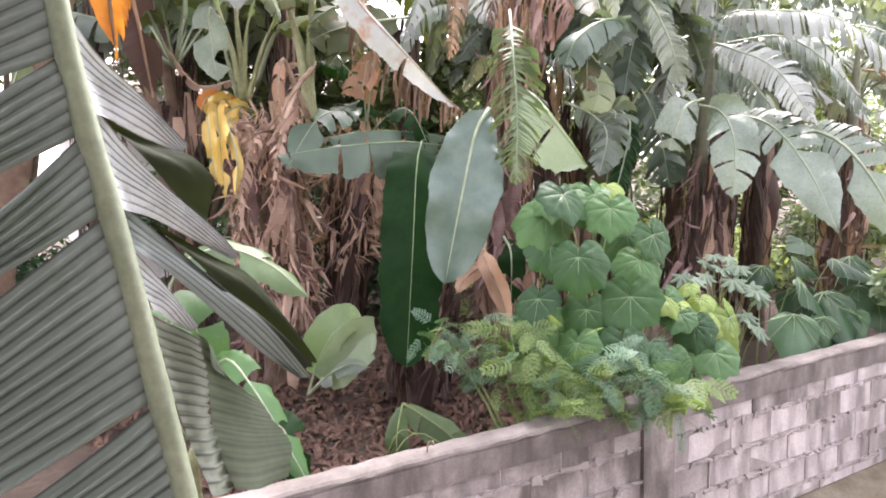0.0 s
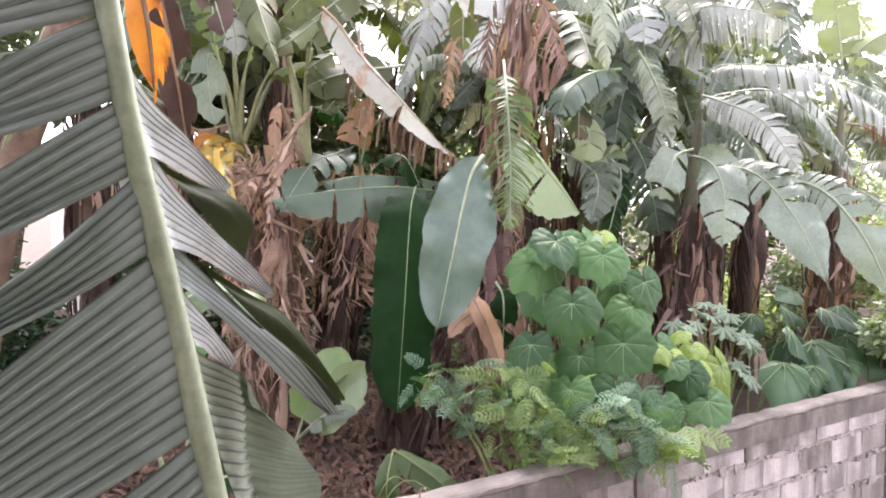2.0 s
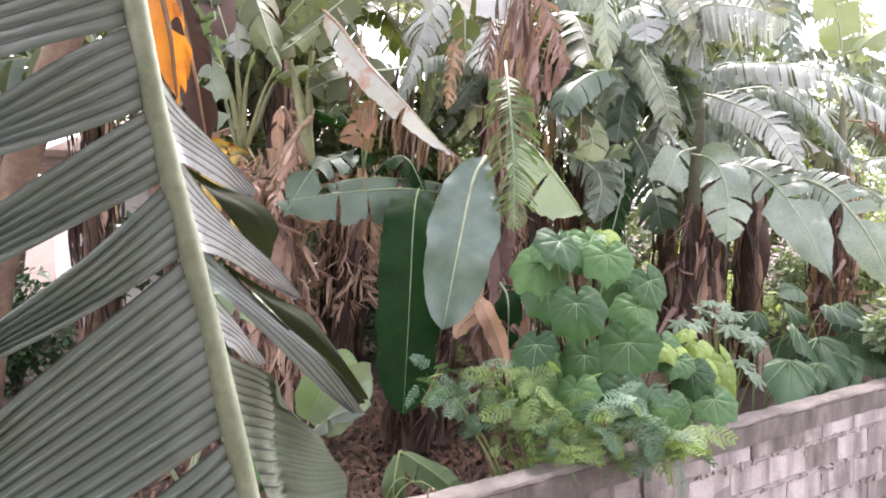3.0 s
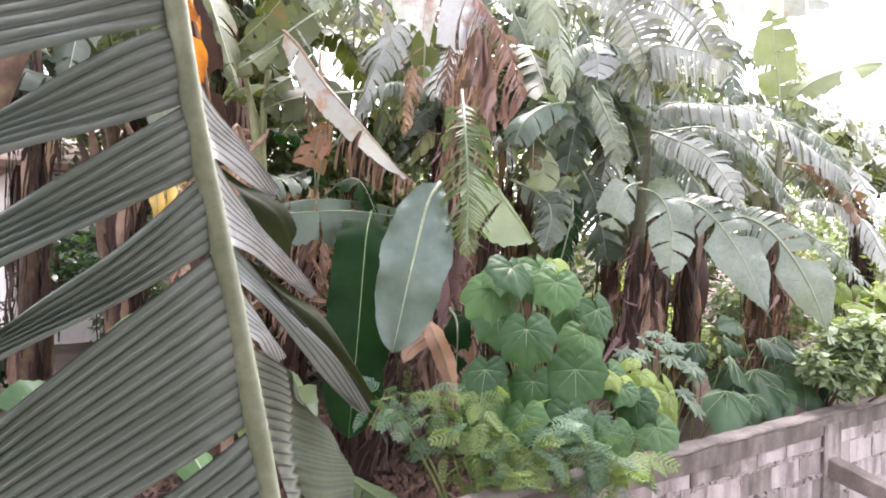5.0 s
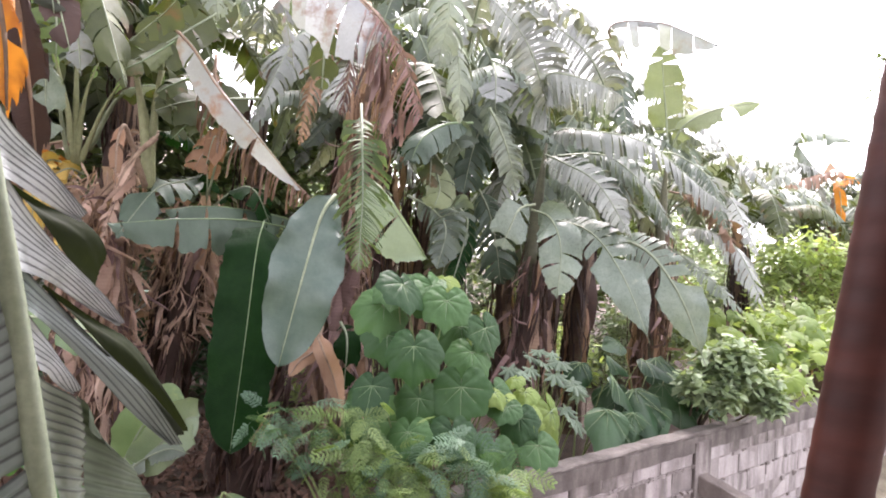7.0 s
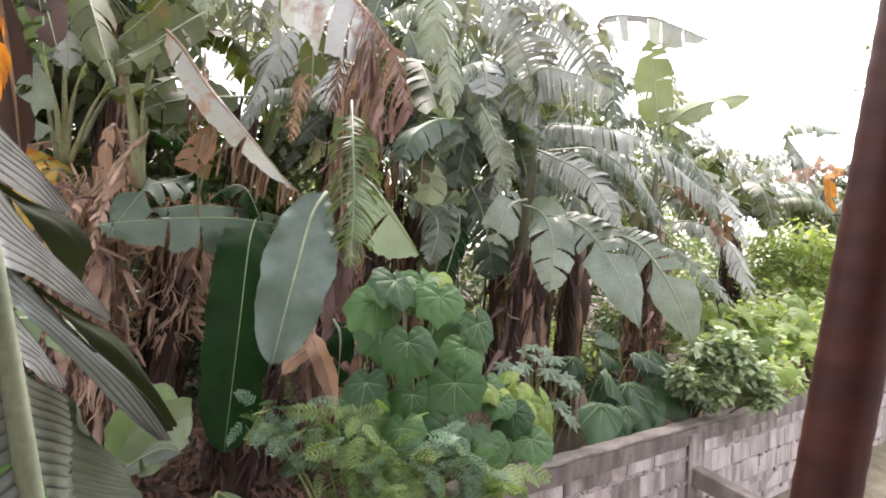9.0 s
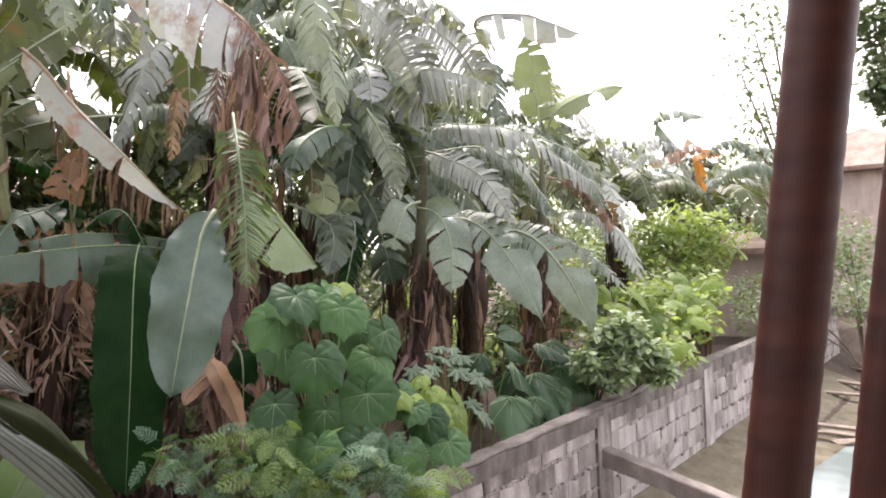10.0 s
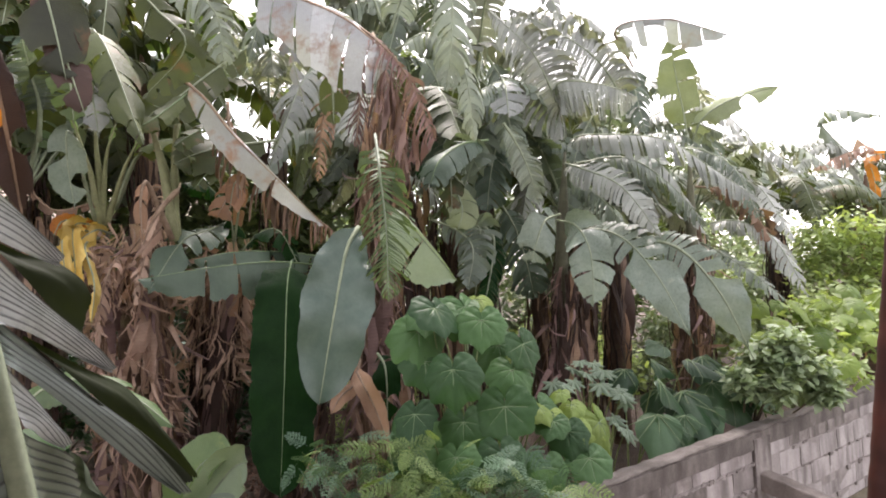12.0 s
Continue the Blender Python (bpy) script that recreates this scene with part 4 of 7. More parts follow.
banana_leaf(p2, [(3.75, 2.75, 2.79), (3.37, 2.70, 2.85), (2.85, 2.65, 2.87), (2.42, 2.60, 2.81)], 0.22, (-0.40, -0.70, 0.55), hang=(0.85, 0.8), tears=(4, 1), material=M_BROAD, rib_material=M_VEIN, reach=(1.0, 0.2), gap=0.12, waist=0.25, rib_size=0.008, ragged=0.25, seed=124)
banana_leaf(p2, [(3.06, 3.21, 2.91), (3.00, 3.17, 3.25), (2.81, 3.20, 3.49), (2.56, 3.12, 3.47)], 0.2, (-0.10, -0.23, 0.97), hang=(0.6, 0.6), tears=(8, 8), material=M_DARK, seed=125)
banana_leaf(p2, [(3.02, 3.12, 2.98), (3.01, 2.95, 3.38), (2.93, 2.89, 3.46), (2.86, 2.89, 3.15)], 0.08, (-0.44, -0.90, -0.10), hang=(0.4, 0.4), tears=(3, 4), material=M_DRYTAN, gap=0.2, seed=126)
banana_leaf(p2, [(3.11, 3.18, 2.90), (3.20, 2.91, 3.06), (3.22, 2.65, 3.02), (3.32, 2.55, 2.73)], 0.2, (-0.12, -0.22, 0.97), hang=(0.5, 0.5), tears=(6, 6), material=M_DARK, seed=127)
banana_leaf(p2, [(2.42, 2.95, 2.98), (2.38, 2.95, 3.35), (2.33, 2.95, 3.64), (2.24, 2.90, 3.90), (2.12, 2.85, 3.98)], 0.16, (-0.35, -0.9, 0.15), material=M_LEAFGREEN, rib_size=0.042, hang=(0.3, 0.3), tears=(0, 0), base_open=0.8, rib_material=M_STEMGREEN, seed=220)
banana_leaf(p2, [(2.45, 2.97, 2.98), (2.44, 2.97, 3.36), (2.45, 2.95, 3.68), (2.47, 2.90, 3.99), (2.56, 2.85, 4.12)], 0.16, (-0.35, -0.9, 0.15), material=M_OLIVE, rib_size=0.036, hang=(0.3, 0.3), tears=(0, 0), base_open=0.8, rib_material=M_STEMGREEN, seed=221)
banana_leaf(p2, [(2.38, 2.90, 2.99), (2.19, 2.80, 3.37), (2.12, 2.75, 3.41), (2.07, 2.70, 3.24), (2.07, 2.68, 2.96)], 0.07, (-0.35, -0.9, 0.15), hang=(0.6, 0.6), tears=(3, 3), material=M_DRYTAN, rib_material=M_RIBDRY, rib_size=0.022, base_open=0.45, seed=222)
banana_leaf(p2, [(2.40, 2.80, 3.37), (2.25, 2.75, 3.23), (2.15, 2.72, 3.09), (2.08, 2.70, 2.94)], 0.05, (-0.35, -0.9, 0.15), hang=(0.6, 0.6), tears=(2, 2), material=M_DRYPINK, rib_material=M_RIBDRY, rib_size=0.022, base_open=0.4, seed=223)
banana_leaf(p2, [(3.09, 3.00, 3.63), (2.97, 2.95, 3.46), (2.84, 2.90, 3.30), (2.77, 2.90, 3.17)], 0.15, (-0.35, -0.9, 0.15), hang=(0.4, 0.5), tears=(2, 3), material=M_DRYTAN, rib_material=M_RIBDRY, rib_size=0.01, seed=224)
banana_leaf(p2, [(2.53, 2.60, 4.20), (2.32, 2.55, 4.02), (2.12, 2.50, 3.86), (1.96, 2.50, 3.76)], 0.1, (-0.3, -0.75, 0.6), hang=(0.4, 0.4), tears=(3, 3), material=M_OLIVE, rib_material=M_VEIN, rib_size=0.008, edge=0.12, seed=225)
banana_leaf(p2, [(3.02, 2.75, 3.79), (2.80, 2.70, 3.66), (2.58, 2.65, 3.49), (2.47, 2.65, 3.37)], 0.11, (-0.3, -0.8, 0.5), hang=(0.4, 0.5), tears=(4, 4), material=M_OLIVEDARK, rib_material=M_VEIN, rib_size=0.008, edge=0.12, seed=226)
banana_leaf(p2, [(2.89, 2.70, 3.92), (2.65, 2.65, 3.89), (2.42, 2.60, 3.77), (2.30, 2.60, 3.68)], 0.11, (-0.3, -0.8, 0.5), hang=(0.5, 0.5), tears=(3, 4), material=M_OLIVE, rib_material=M_VEIN, rib_size=0.008, edge=0.12, seed=227)
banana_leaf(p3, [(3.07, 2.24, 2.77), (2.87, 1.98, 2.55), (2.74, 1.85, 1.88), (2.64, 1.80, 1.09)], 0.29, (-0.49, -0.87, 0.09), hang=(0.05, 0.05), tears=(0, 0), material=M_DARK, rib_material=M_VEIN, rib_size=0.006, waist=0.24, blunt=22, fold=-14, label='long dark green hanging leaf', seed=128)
banana_leaf(p3, [(3.07, 1.30, 2.96), (2.91, 1.23, 2.79), (2.74, 1.15, 2.39), (2.61, 1.18, 1.80)], 0.265, (-0.57, -0.82, 0.02), hang=(0.03, 0.03), tears=(0, 0), material=M_PALEBIG, waist=0.46, blunt=24, base_open=0.0, shoulder=0.6, gap=0.04, edge=0.04, fold=6, ripple=0.34, rib_size=0.015, label='broad grey-green hanging leaf', seed=129)
banana_leaf(p3, [(3.44, 1.55, 3.69), (3.19, 1.18, 3.32), (3.12, 1.05, 2.92), (3.05, 0.97, 2.45)], 0.26, (-0.60, -0.80, -0.09), hang=(0.22, 0.22), tears=(60, 60), material=M_FISH, gap=0.48, sweep=0.6, waist=0.35, wild=0.9, seed=130)
banana_leaf(p3, [(3.56, 1.52, 3.12), (3.56, 1.39, 3.03), (3.63, 1.19, 2.79), (3.77, 1.07, 2.54)], 0.33, (-0.64, -0.77, -0.05), hang=(0.2, 0.3), tears=(0, 1), gap=0.06, material=M_ROLL, reach=(0.08, 1.0), waist=0.6, fold=8, base_open=0.02, seed=131)
banana_leaf(p3, [(2.49, 2.04, 3.93), (2.46, 1.91, 3.67), (2.65, 1.62, 3.27), (2.89, 1.31, 2.91)], 0.42, (-0.40, -0.74, 0.55), hang=(0.9, 0.9), tears=(6, 46), material=M_DRY, rib_material=M_RIBDRY, wild=1.2, ragged=0.35, gap=0.5, reach=(0.25, 1.0), seed=132)
banana_leaf(p3, [(2.13, 2.00, 4.05), (2.25, 1.90, 3.90), (2.37, 1.75, 3.64), (2.52, 1.55, 3.37), (2.82, 1.35, 2.97)], 0.16, (-0.45, -0.87, -0.19), hang=(0.2, 0.35), tears=(0, 2), material=M_SILVERDRY, rib_material=M_RIBDRY, reach=(0.10, 1.0), gap=0.05, ragged=0.15, wild=0.3, waist=0.35, edge=0.06, seed=133)
banana_leaf(p4, [(2.72, 1.17, 4.42), (2.81, 0.73, 4.13), (2.97, 0.56, 3.84), (3.09, 0.46, 3.43)], 0.5, (-0.53, -0.70, 0.48), hang=(0.95, 0.9), tears=(14, 37), material=M_DRYRED, rib_material=M_RIBDRY, reach=(0.3, 1.), gap=0.62, waist=0.25, wild=1.1, ragged=0.3, nu=5, base_open=0.35, seed=134)
banana_leaf(p1, [(2.33, 3.46, 2.86), (2.29, 3.20, 3.31), (2.33, 3.03, 3.43), (2.40, 2.98, 3.29), (2.41, 2.98, 2.88)], 0.03, (-0.35, -0.93, -0.08), hang=(0.6, 0.6), tears=(1, 1), material=M_DRYTAN, rib_material=M_RIBDRY, rib_size=0.02, seed=139)
banana_leaf(p1, [(2.48, 3.17, 3.38), (2.33, 3.18, 3.15), (2.13, 3.23, 2.87)], 0.035, (-0.34, -0.94, -0.08), hang=(0.5, 0.5), tears=(3, 3), material=M_DRYPINK, rib_material=M_RIBDRY, rib_size=0.02, seed=140)
banana_leaf(p1, [(2.99, 2.50, 4.59), (2.60, 2.55, 4.28), (2.28, 2.60, 4.01), (1.99, 2.70, 3.80)], 0.22, (-0.30, -0.81, 0.50), hang=(0.25, 0.2), tears=(7, 8), wild=0.7, material=M_OLIVEDARK, gap=0.15, seed=141)
banana_leaf(p1, [(3.19, 2.60, 3.80), (2.84, 2.65, 3.74), (2.56, 2.70, 3.67), (2.37, 2.80, 3.58)], 0.22, (-0.33, -0.78, 0.53), hang=(0.3, 0.2), tears=(3, 4), wild=0.7, material=M_OLIVEDARK, gap=0.1, seed=142)
banana_leaf(p3, [(2.29, 1.41, 4.56), (2.51, 1.09, 4.41), (2.70, 0.87, 4.26), (2.82, 0.70, 4.08), (2.90, 0.63, 3.95)], 0.46, (-0.49, -0.75, 0.45), hang=(0.92, 0.8), tears=(4, 8), material=M_SILVERDRY, rib_material=M_RIBDRY, reach=(0.3, 1.), gap=0.05, waist=0.25, wild=0.32, seed=143)
banana_leaf(p3, [(2.83, 1.34, 4.46), (2.79, 1.13, 4.04), (2.80, 1.14, 3.63)], 0.13, (-0.53, -0.80, -0.28), hang=(0.5, 0.5), tears=(4, 4), material=M_OLIVE, base_open=0.3, rib_size=0.02, seed=144)
banana_leaf(p3, [(3.33, 1.74, 1.98), (3.11, 1.50, 1.85), (2.96, 1.46, 1.78), (2.84, 1.41, 1.68)], 0.07, (-0.55, -0.82, 0.14), hang=(0.4, 0.4), tears=(0, 0), waist=0.6, material=M_DRYTAN, rib_material=M_RIBDRY, seed=145)
banana_leaf(p3, [(3.29, 1.76, 1.93), (3.10, 1.39, 1.86), (3.13, 1.29, 1.68), (3.15, 1.19, 1.45)], 0.09, (-0.57, -0.81, 0.16), hang=(0.3, 0.3), tears=(0, 0), waist=0.6, material=M_DRYTAN, rib_material=M_RIBDRY, fold=25, seed=146)
banana_leaf(p3, [(3.45, 1.67, 2.02), (3.31, 1.39, 1.92), (3.28, 1.36, 1.55)], 0.12, (-0.59, -0.80, 0.14), hang=(0.3, 0.3), tears=(2, 2), material=M_DARK, seed=147)
banana_leaf(p4, [(3.36, 1.41, 4.41), (3.24, 1.13, 4.07), (3.29, 1.10, 3.75), (3.34, 1.07, 3.35)], 0.3, (-0.60, -0.77, -0.24), hang=(0.75, 0.75), tears=(32, 32), material=M_DRYRED, rib_material=M_RIBDRY, gap=0.6, sweep=0.6, wild=1.2, ragged=0.2, seed=148)
banana_leaf(p4, [(3.39, 1.52, 4.45), (3.23, 1.40, 4.05), (3.14, 1.38, 3.54)], 0.22, (-0.57, -0.78, -0.25), hang=(0.75, 0.75), tears=(30, 30), material=M_DRYRED, rib_material=M_RIBDRY, gap=0.5, sweep=0.6, wild=1.2, ragged=0.2, seed=149)
banana_leaf(p4, [(3.36, 1.54, 4.45), (3.11, 1.51, 4.10), (2.96, 1.53, 3.72), (2.93, 1.57, 3.31)], 0.16, (-0.54, -0.81, -0.23), hang=(0.7, 0.7), tears=(22, 22), material=M_DRY, rib_material=M_RIBDRY, gap=0.6, wild=1.1, ragged=0.2, nu=3, seed=150)
banana_leaf(p4, [(3.61, 1.46, 4.34), (3.74, 1.21, 4.42), (3.79, 0.91, 4.10), (3.78, 0.82, 3.54)], 0.24, (-0.17, -0.19, 0.97), hang=(0.75, 0.75), tears=(30, 30), material=M_PALE, gap=0.18, wild=0.32, seed=151)
banana_leaf(p4, [(3.58, 1.48, 4.47), (3.68, 1.37, 4.81), (3.78, 1.02, 4.80), (3.67, 0.88, 4.32), (3.63, 0.93, 3.91)], 0.28, (-0.59, -0.67, 0.45), hang=(0.7, 0.7), tears=(32, 32), material=M_PALE, gap=0.18, wild=0.32, seed=152)
banana_leaf(p4, [(3.61, 1.59, 4.55), (3.48, 1.68, 4.95), (3.05, 1.66, 4.94), (2.67, 1.75, 4.55), (2.52, 1.76, 4.16)], 0.28, (-0.13, -0.21, 0.97), hang=(0.75, 0.75), tears=(30, 30), material=M_MATURE, gap=0.18, wild=0.32, seed=153)
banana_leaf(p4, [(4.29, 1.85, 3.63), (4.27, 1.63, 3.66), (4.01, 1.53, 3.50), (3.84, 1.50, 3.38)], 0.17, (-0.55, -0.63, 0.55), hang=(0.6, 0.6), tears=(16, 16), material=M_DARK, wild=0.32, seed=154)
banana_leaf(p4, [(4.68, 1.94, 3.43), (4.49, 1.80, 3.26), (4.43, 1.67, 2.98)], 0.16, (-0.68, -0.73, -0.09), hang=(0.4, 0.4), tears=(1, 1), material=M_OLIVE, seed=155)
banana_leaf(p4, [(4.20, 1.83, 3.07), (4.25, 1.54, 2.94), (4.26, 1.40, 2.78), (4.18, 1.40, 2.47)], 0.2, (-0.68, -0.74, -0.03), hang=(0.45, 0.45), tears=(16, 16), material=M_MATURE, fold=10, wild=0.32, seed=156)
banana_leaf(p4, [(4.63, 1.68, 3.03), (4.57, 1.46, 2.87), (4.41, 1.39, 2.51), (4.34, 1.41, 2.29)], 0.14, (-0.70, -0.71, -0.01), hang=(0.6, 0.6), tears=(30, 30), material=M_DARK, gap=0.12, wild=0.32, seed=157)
banana_leaf(p5, [(5.36, 1.27, 3.92), (5.15, 1.18, 4.06), (4.92, 1.23, 4.48), (4.49, 1.33, 4.80)], 0.42, (-0.66, -0.57, 0.49), hang=(0.75, 0.6), tears=(42, 42), material=M_STRIPE, gap=0.18, wild=0.32, seed=158)
banana_leaf(p5, [(5.36, 1.27, 3.92), (5.08, 1.10, 4.18), (5.27, 0.80, 4.14), (5.43, 0.54, 3.99)], 0.36, (-0.69, -0.52, 0.51), hang=(0.8, 0.8), tears=(30, 42), material=M_STRIPE, gap=0.18, reach=(0.15, 1.0), waist=0.3, wild=0.32, seed=159)
banana_leaf(p5, [(6.13, 1.12, 4.10), (5.77, 1.15, 4.49), (5.42, 1.31, 4.74), (5.00, 1.54, 4.96)], 0.40, (-0.69, -0.54, 0.48), hang=(0.75, 0.6), tears=(42, 42), material=M_STRIPE, gap=0.18, wild=0.32, seed=160)
banana_leaf(p5, [(5.40, 1.24, 3.74), (5.37, 1.00, 3.75), (5.66, 0.48, 3.65), (5.89, 0.16, 3.36), (6.09, -0.13, 3.07)], 0.29, (-0.21, -0.13, 0.97), hang=(0.6, 0.75), tears=(42, 42), material=M_STRIPE, gap=0.18, wild=0.32, seed=161)
banana_leaf(p5, [(5.20, 1.16, 3.51), (5.15, 0.94, 3.43), (5.23, 0.61, 3.24), (5.30, 0.31, 2.80)], 0.19, (-0.66, -0.48, 0.57), hang=(0.35, 0.55), tears=(30, 30), material=M_STRIPE, gap=0.18, wild=0.32, seed=162)
banana_leaf(p5, [(5.21, 1.40, 3.85), (4.76, 1.39, 4.01), (4.69, 1.33, 3.89), (4.71, 1.20, 3.30)], 0.18, (-0.73, -0.66, -0.18), hang=(0.5, 0.5), tears=(30, 30), material=M_MATURE, gap=0.18, wild=0.32, seed=163)
banana_leaf(p5, [(5.36, 1.28, 3.74), (4.88, 1.28, 4.19), (4.52, 1.34, 4.16), (4.23, 1.46, 3.92)], 0.24, (-0.18, -0.17, 0.97), hang=(0.65, 0.65), tears=(30, 30), material=M_MATURE, gap=0.25, wild=0.32, seed=164)
banana_leaf(p5, [(4.66, 1.34, 4.23), (4.53, 1.19, 4.08), (4.47, 1.12, 3.85)], 0.2, (-0.71, -0.67, -0.23), hang=(0.3, 0.3), tears=(5, 6), material=M_SILVER, waist=0.6, ragged=0.3, seed=165)
banana_leaf(p5, [(5.14, 1.24, 3.02), (5.03, 0.94, 2.94), (4.95, 0.75, 2.70), (4.88, 0.70, 2.29)], 0.21, (-0.78, -0.62, -0.02), hang=(0.3, 0.3), tears=(4, 5), waist=0.42, blunt=12, material=M_SMOOTH, gap=0.08, ripple=0.2, wild=0.32, base_open=0.12, seed=166)
banana_leaf(p5, [(5.16, 1.22, 3.07), (4.83, 1.11, 3.00), (4.70, 1.10, 2.82), (4.66, 1.14, 2.66)], 0.18, (-0.75, -0.65, -0.05), hang=(0.4, 0.4), tears=(2, 2), material=M_SMOOTH, seed=167)
banana_leaf(p5, [(5.24, 1.16, 2.96), (5.28, 0.70, 2.84), (5.25, 0.33, 2.48), (5.20, 0.03, 1.98)], 0.235, (-0.64, -0.44, 0.63), hang=(0.12, 0.18), tears=(7, 7), material=M_SMOOTH, gap=0.22, sweep=0.25, waist=0.55, blunt=5, wild=0.32, ripple=0.15, base_open=0.12, cuts=((0.14, 0.17, 0.2, 0.235, 0.27, 0.31, 0.35, 0.4, 0.46, 0.54), (0.14, 0.18, 0.21, 0.25, 0.28, 0.33, 0.38, 0.45)), edge=0.04, seed=168)
banana_leaf(p5, [(5.60, 0.84, 2.84), (5.66, 0.39, 2.71), (5.74, 0.08, 2.32), (5.84, -0.12, 1.77)], 0.235, (-0.66, -0.39, 0.64), hang=(0.12, 0.18), tears=(7, 7), material=M_SMOOTH, gap=0.22, sweep=0.25, waist=0.55, blunt=5, rib_size=0.016, ripple=0.15, wild=0.32, base_open=0.12, cuts=((0.14, 0.17, 0.2, 0.235, 0.27, 0.31, 0.35, 0.4, 0.46, 0.54), (0.14, 0.18, 0.21, 0.25, 0.28, 0.33, 0.38, 0.45)), edge=0.04, seed=169)
banana_leaf(p5, [(5.59, 1.35, 3.56), (5.78, 0.92, 3.56), (5.99, 0.61, 3.27), (6.12, 0.38, 2.90)], 0.26, (-0.21, -0.14, 0.97), hang=(0.7, 0.7), tears=(32, 32), material=M_MATURE, gap=0.18, wild=0.32, seed=170)
banana_leaf(p5, [(5.44, 1.36, 3.50), (5.50, 1.04, 3.21), (5.64, 0.81, 2.84)], 0.25, (-0.20, -0.15, 0.97), hang=(0.7, 0.7), tears=(30, 30), material=M_MATURE, gap=0.18, wild=0.32, seed=171)
banana_leaf(p5, [(4.42, 1.60, 3.00), (4.35, 1.40, 2.93), (4.21, 1.42, 2.52)], 0.2, (-0.69, -0.72, -0.04), hang=(0.4, 0.4), tears=(16, 16), material=M_MATURE, wild=0.32, seed=172)
banana_leaf(p5, [(4.39, 1.62, 3.34), (4.25, 1.60, 3.42), (4.18, 1.54, 3.13)], 0.15, (-0.67, -0.73, -0.11), hang=(0.4, 0.4), tears=(2, 2), material=M_OLIVE, seed=173)
banana_leaf(p5, [(4.29, 1.70, 3.53), (4.26, 1.45, 3.59), (4.29, 1.30, 3.43)], 0.2, (-0.68, -0.72, -0.15), hang=(0.4, 0.4), tears=(2, 2), material=M_MATURE, seed=174)
banana_leaf(p5, [(4.45, 1.35, 3.69), (4.10, 1.30, 3.62), (3.81, 1.25, 3.46), (3.71, 1.25, 3.28)], 0.19, (-0.55, -0.6, 0.55), hang=(0.6, 0.6), tears=(5, 6), material=M_BROAD, rib_material=M_VEIN, gap=0.1, seed=230)
banana_leaf(p5, [(4.25, 1.60, 3.41), (4.26, 1.55, 3.26), (4.26, 1.50, 3.12), (4.20, 1.50, 2.96)], 0.17, (-0.6, -0.75, 0.2), hang=(0.3, 0.4), tears=(2, 2), material=M_LIMEBANANA, gap=0.1, seed=231)
banana_leaf(p5, [(4.38, 1.10, 3.78), (4.46, 1.05, 3.62), (4.54, 1.00, 3.40), (4.64, 1.00, 3.13)], 0.15, (-0.65, -0.7, 0.2), hang=(0.5, 0.4), tears=(26, 26), material=M_PALE, gap=0.15, wild=0.35, seed=232)
banana_leaf(p5, [(4.66, 2.40, 4.74), (4.75, 2.30, 4.47), (4.86, 2.30, 4.17), (4.94, 2.30, 3.83)], 0.3, (-0.6, -0.7, 0.35), hang=(0.5, 0.5), tears=(16, 14), material=M_MATURE, gap=0.12, wild=0.4, seed=233)
banana_leaf(p5, [(5.45, 2.60, 4.51), (5.13, 2.50, 4.16), (4.99, 2.50, 3.81), (4.91, 2.50, 3.44)], 0.3, (-0.6, -0.7, 0.35), hang=(0.5, 0.5), tears=(16, 14), material=M_BROAD, gap=0.12, wild=0.4, seed=234)
banana_leaf(p5, [(5.67, 2.50, 4.88), (5.79, 2.40, 4.58), (5.92, 2.40, 4.25), (6.02, 2.40, 3.88)], 0.3, (-0.6, -0.7, 0.35), hang=(0.5, 0.5), tears=(16, 14), material=M_MATURE, gap=0.12, wild=0.4, seed=235)
banana_leaf(p5, [(5.81, 2.30, 4.25), (5.46, 2.20, 3.91), (5.32, 2.20, 3.56), (5.24, 2.20, 3.19)], 0.3, (-0.6, -0.7, 0.35), hang=(0.5, 0.5), tears=(16, 14), material=M_BROAD, gap=0.12, wild=0.4, seed=236)
banana_leaf(p5, [(6.30, 2.50, 4.59), (6.42, 2.40, 4.29), (6.57, 2.40, 3.94), (6.67, 2.40, 3.54)], 0.3, (-0.6, -0.7, 0.35), hang=(0.5, 0.5), tears=(16, 14), material=M_MATURE, gap=0.12, wild=0.4, seed=237)
banana_leaf(p5, [(7.18, 2.30, 4.38), (6.75, 2.20, 3.99), (6.58, 2.20, 3.61), (6.48, 2.20, 3.21)], 0.3, (-0.6, -0.7, 0.35), hang=(0.5, 0.5), tears=(16, 14), material=M_MATURE, gap=0.12, wild=0.4, seed=238)
banana_leaf(p5, [(7.10, 2.20, 4.10), (7.23, 2.10, 3.78), (7.40, 2.10, 3.41), (7.53, 2.10, 3.00)], 0.3, (-0.6, -0.7, 0.35), hang=(0.5, 0.5), tears=(16, 14), material=M_BROAD, gap=0.12, wild=0.4, seed=239)
banana_leaf(p5, [(8.19, 2.10, 3.97), (7.69, 2.00, 3.59), (7.50, 2.00, 3.19), (7.38, 2.00, 2.77)], 0.3, (-0.6, -0.7, 0.35), hang=(0.5, 0.5), tears=(16, 14), material=M_MATURE, gap=0.12, wild=0.4, seed=240)
banana_leaf(p5, [(5.43, 2.20, 3.29), (5.53, 2.10, 3.01), (5.66, 2.10, 2.68), (5.75, 2.10, 2.31)], 0.3, (-0.6, -0.7, 0.35), hang=(0.5, 0.5), tears=(16, 14), material=M_BROAD, gap=0.12, wild=0.4, seed=241)
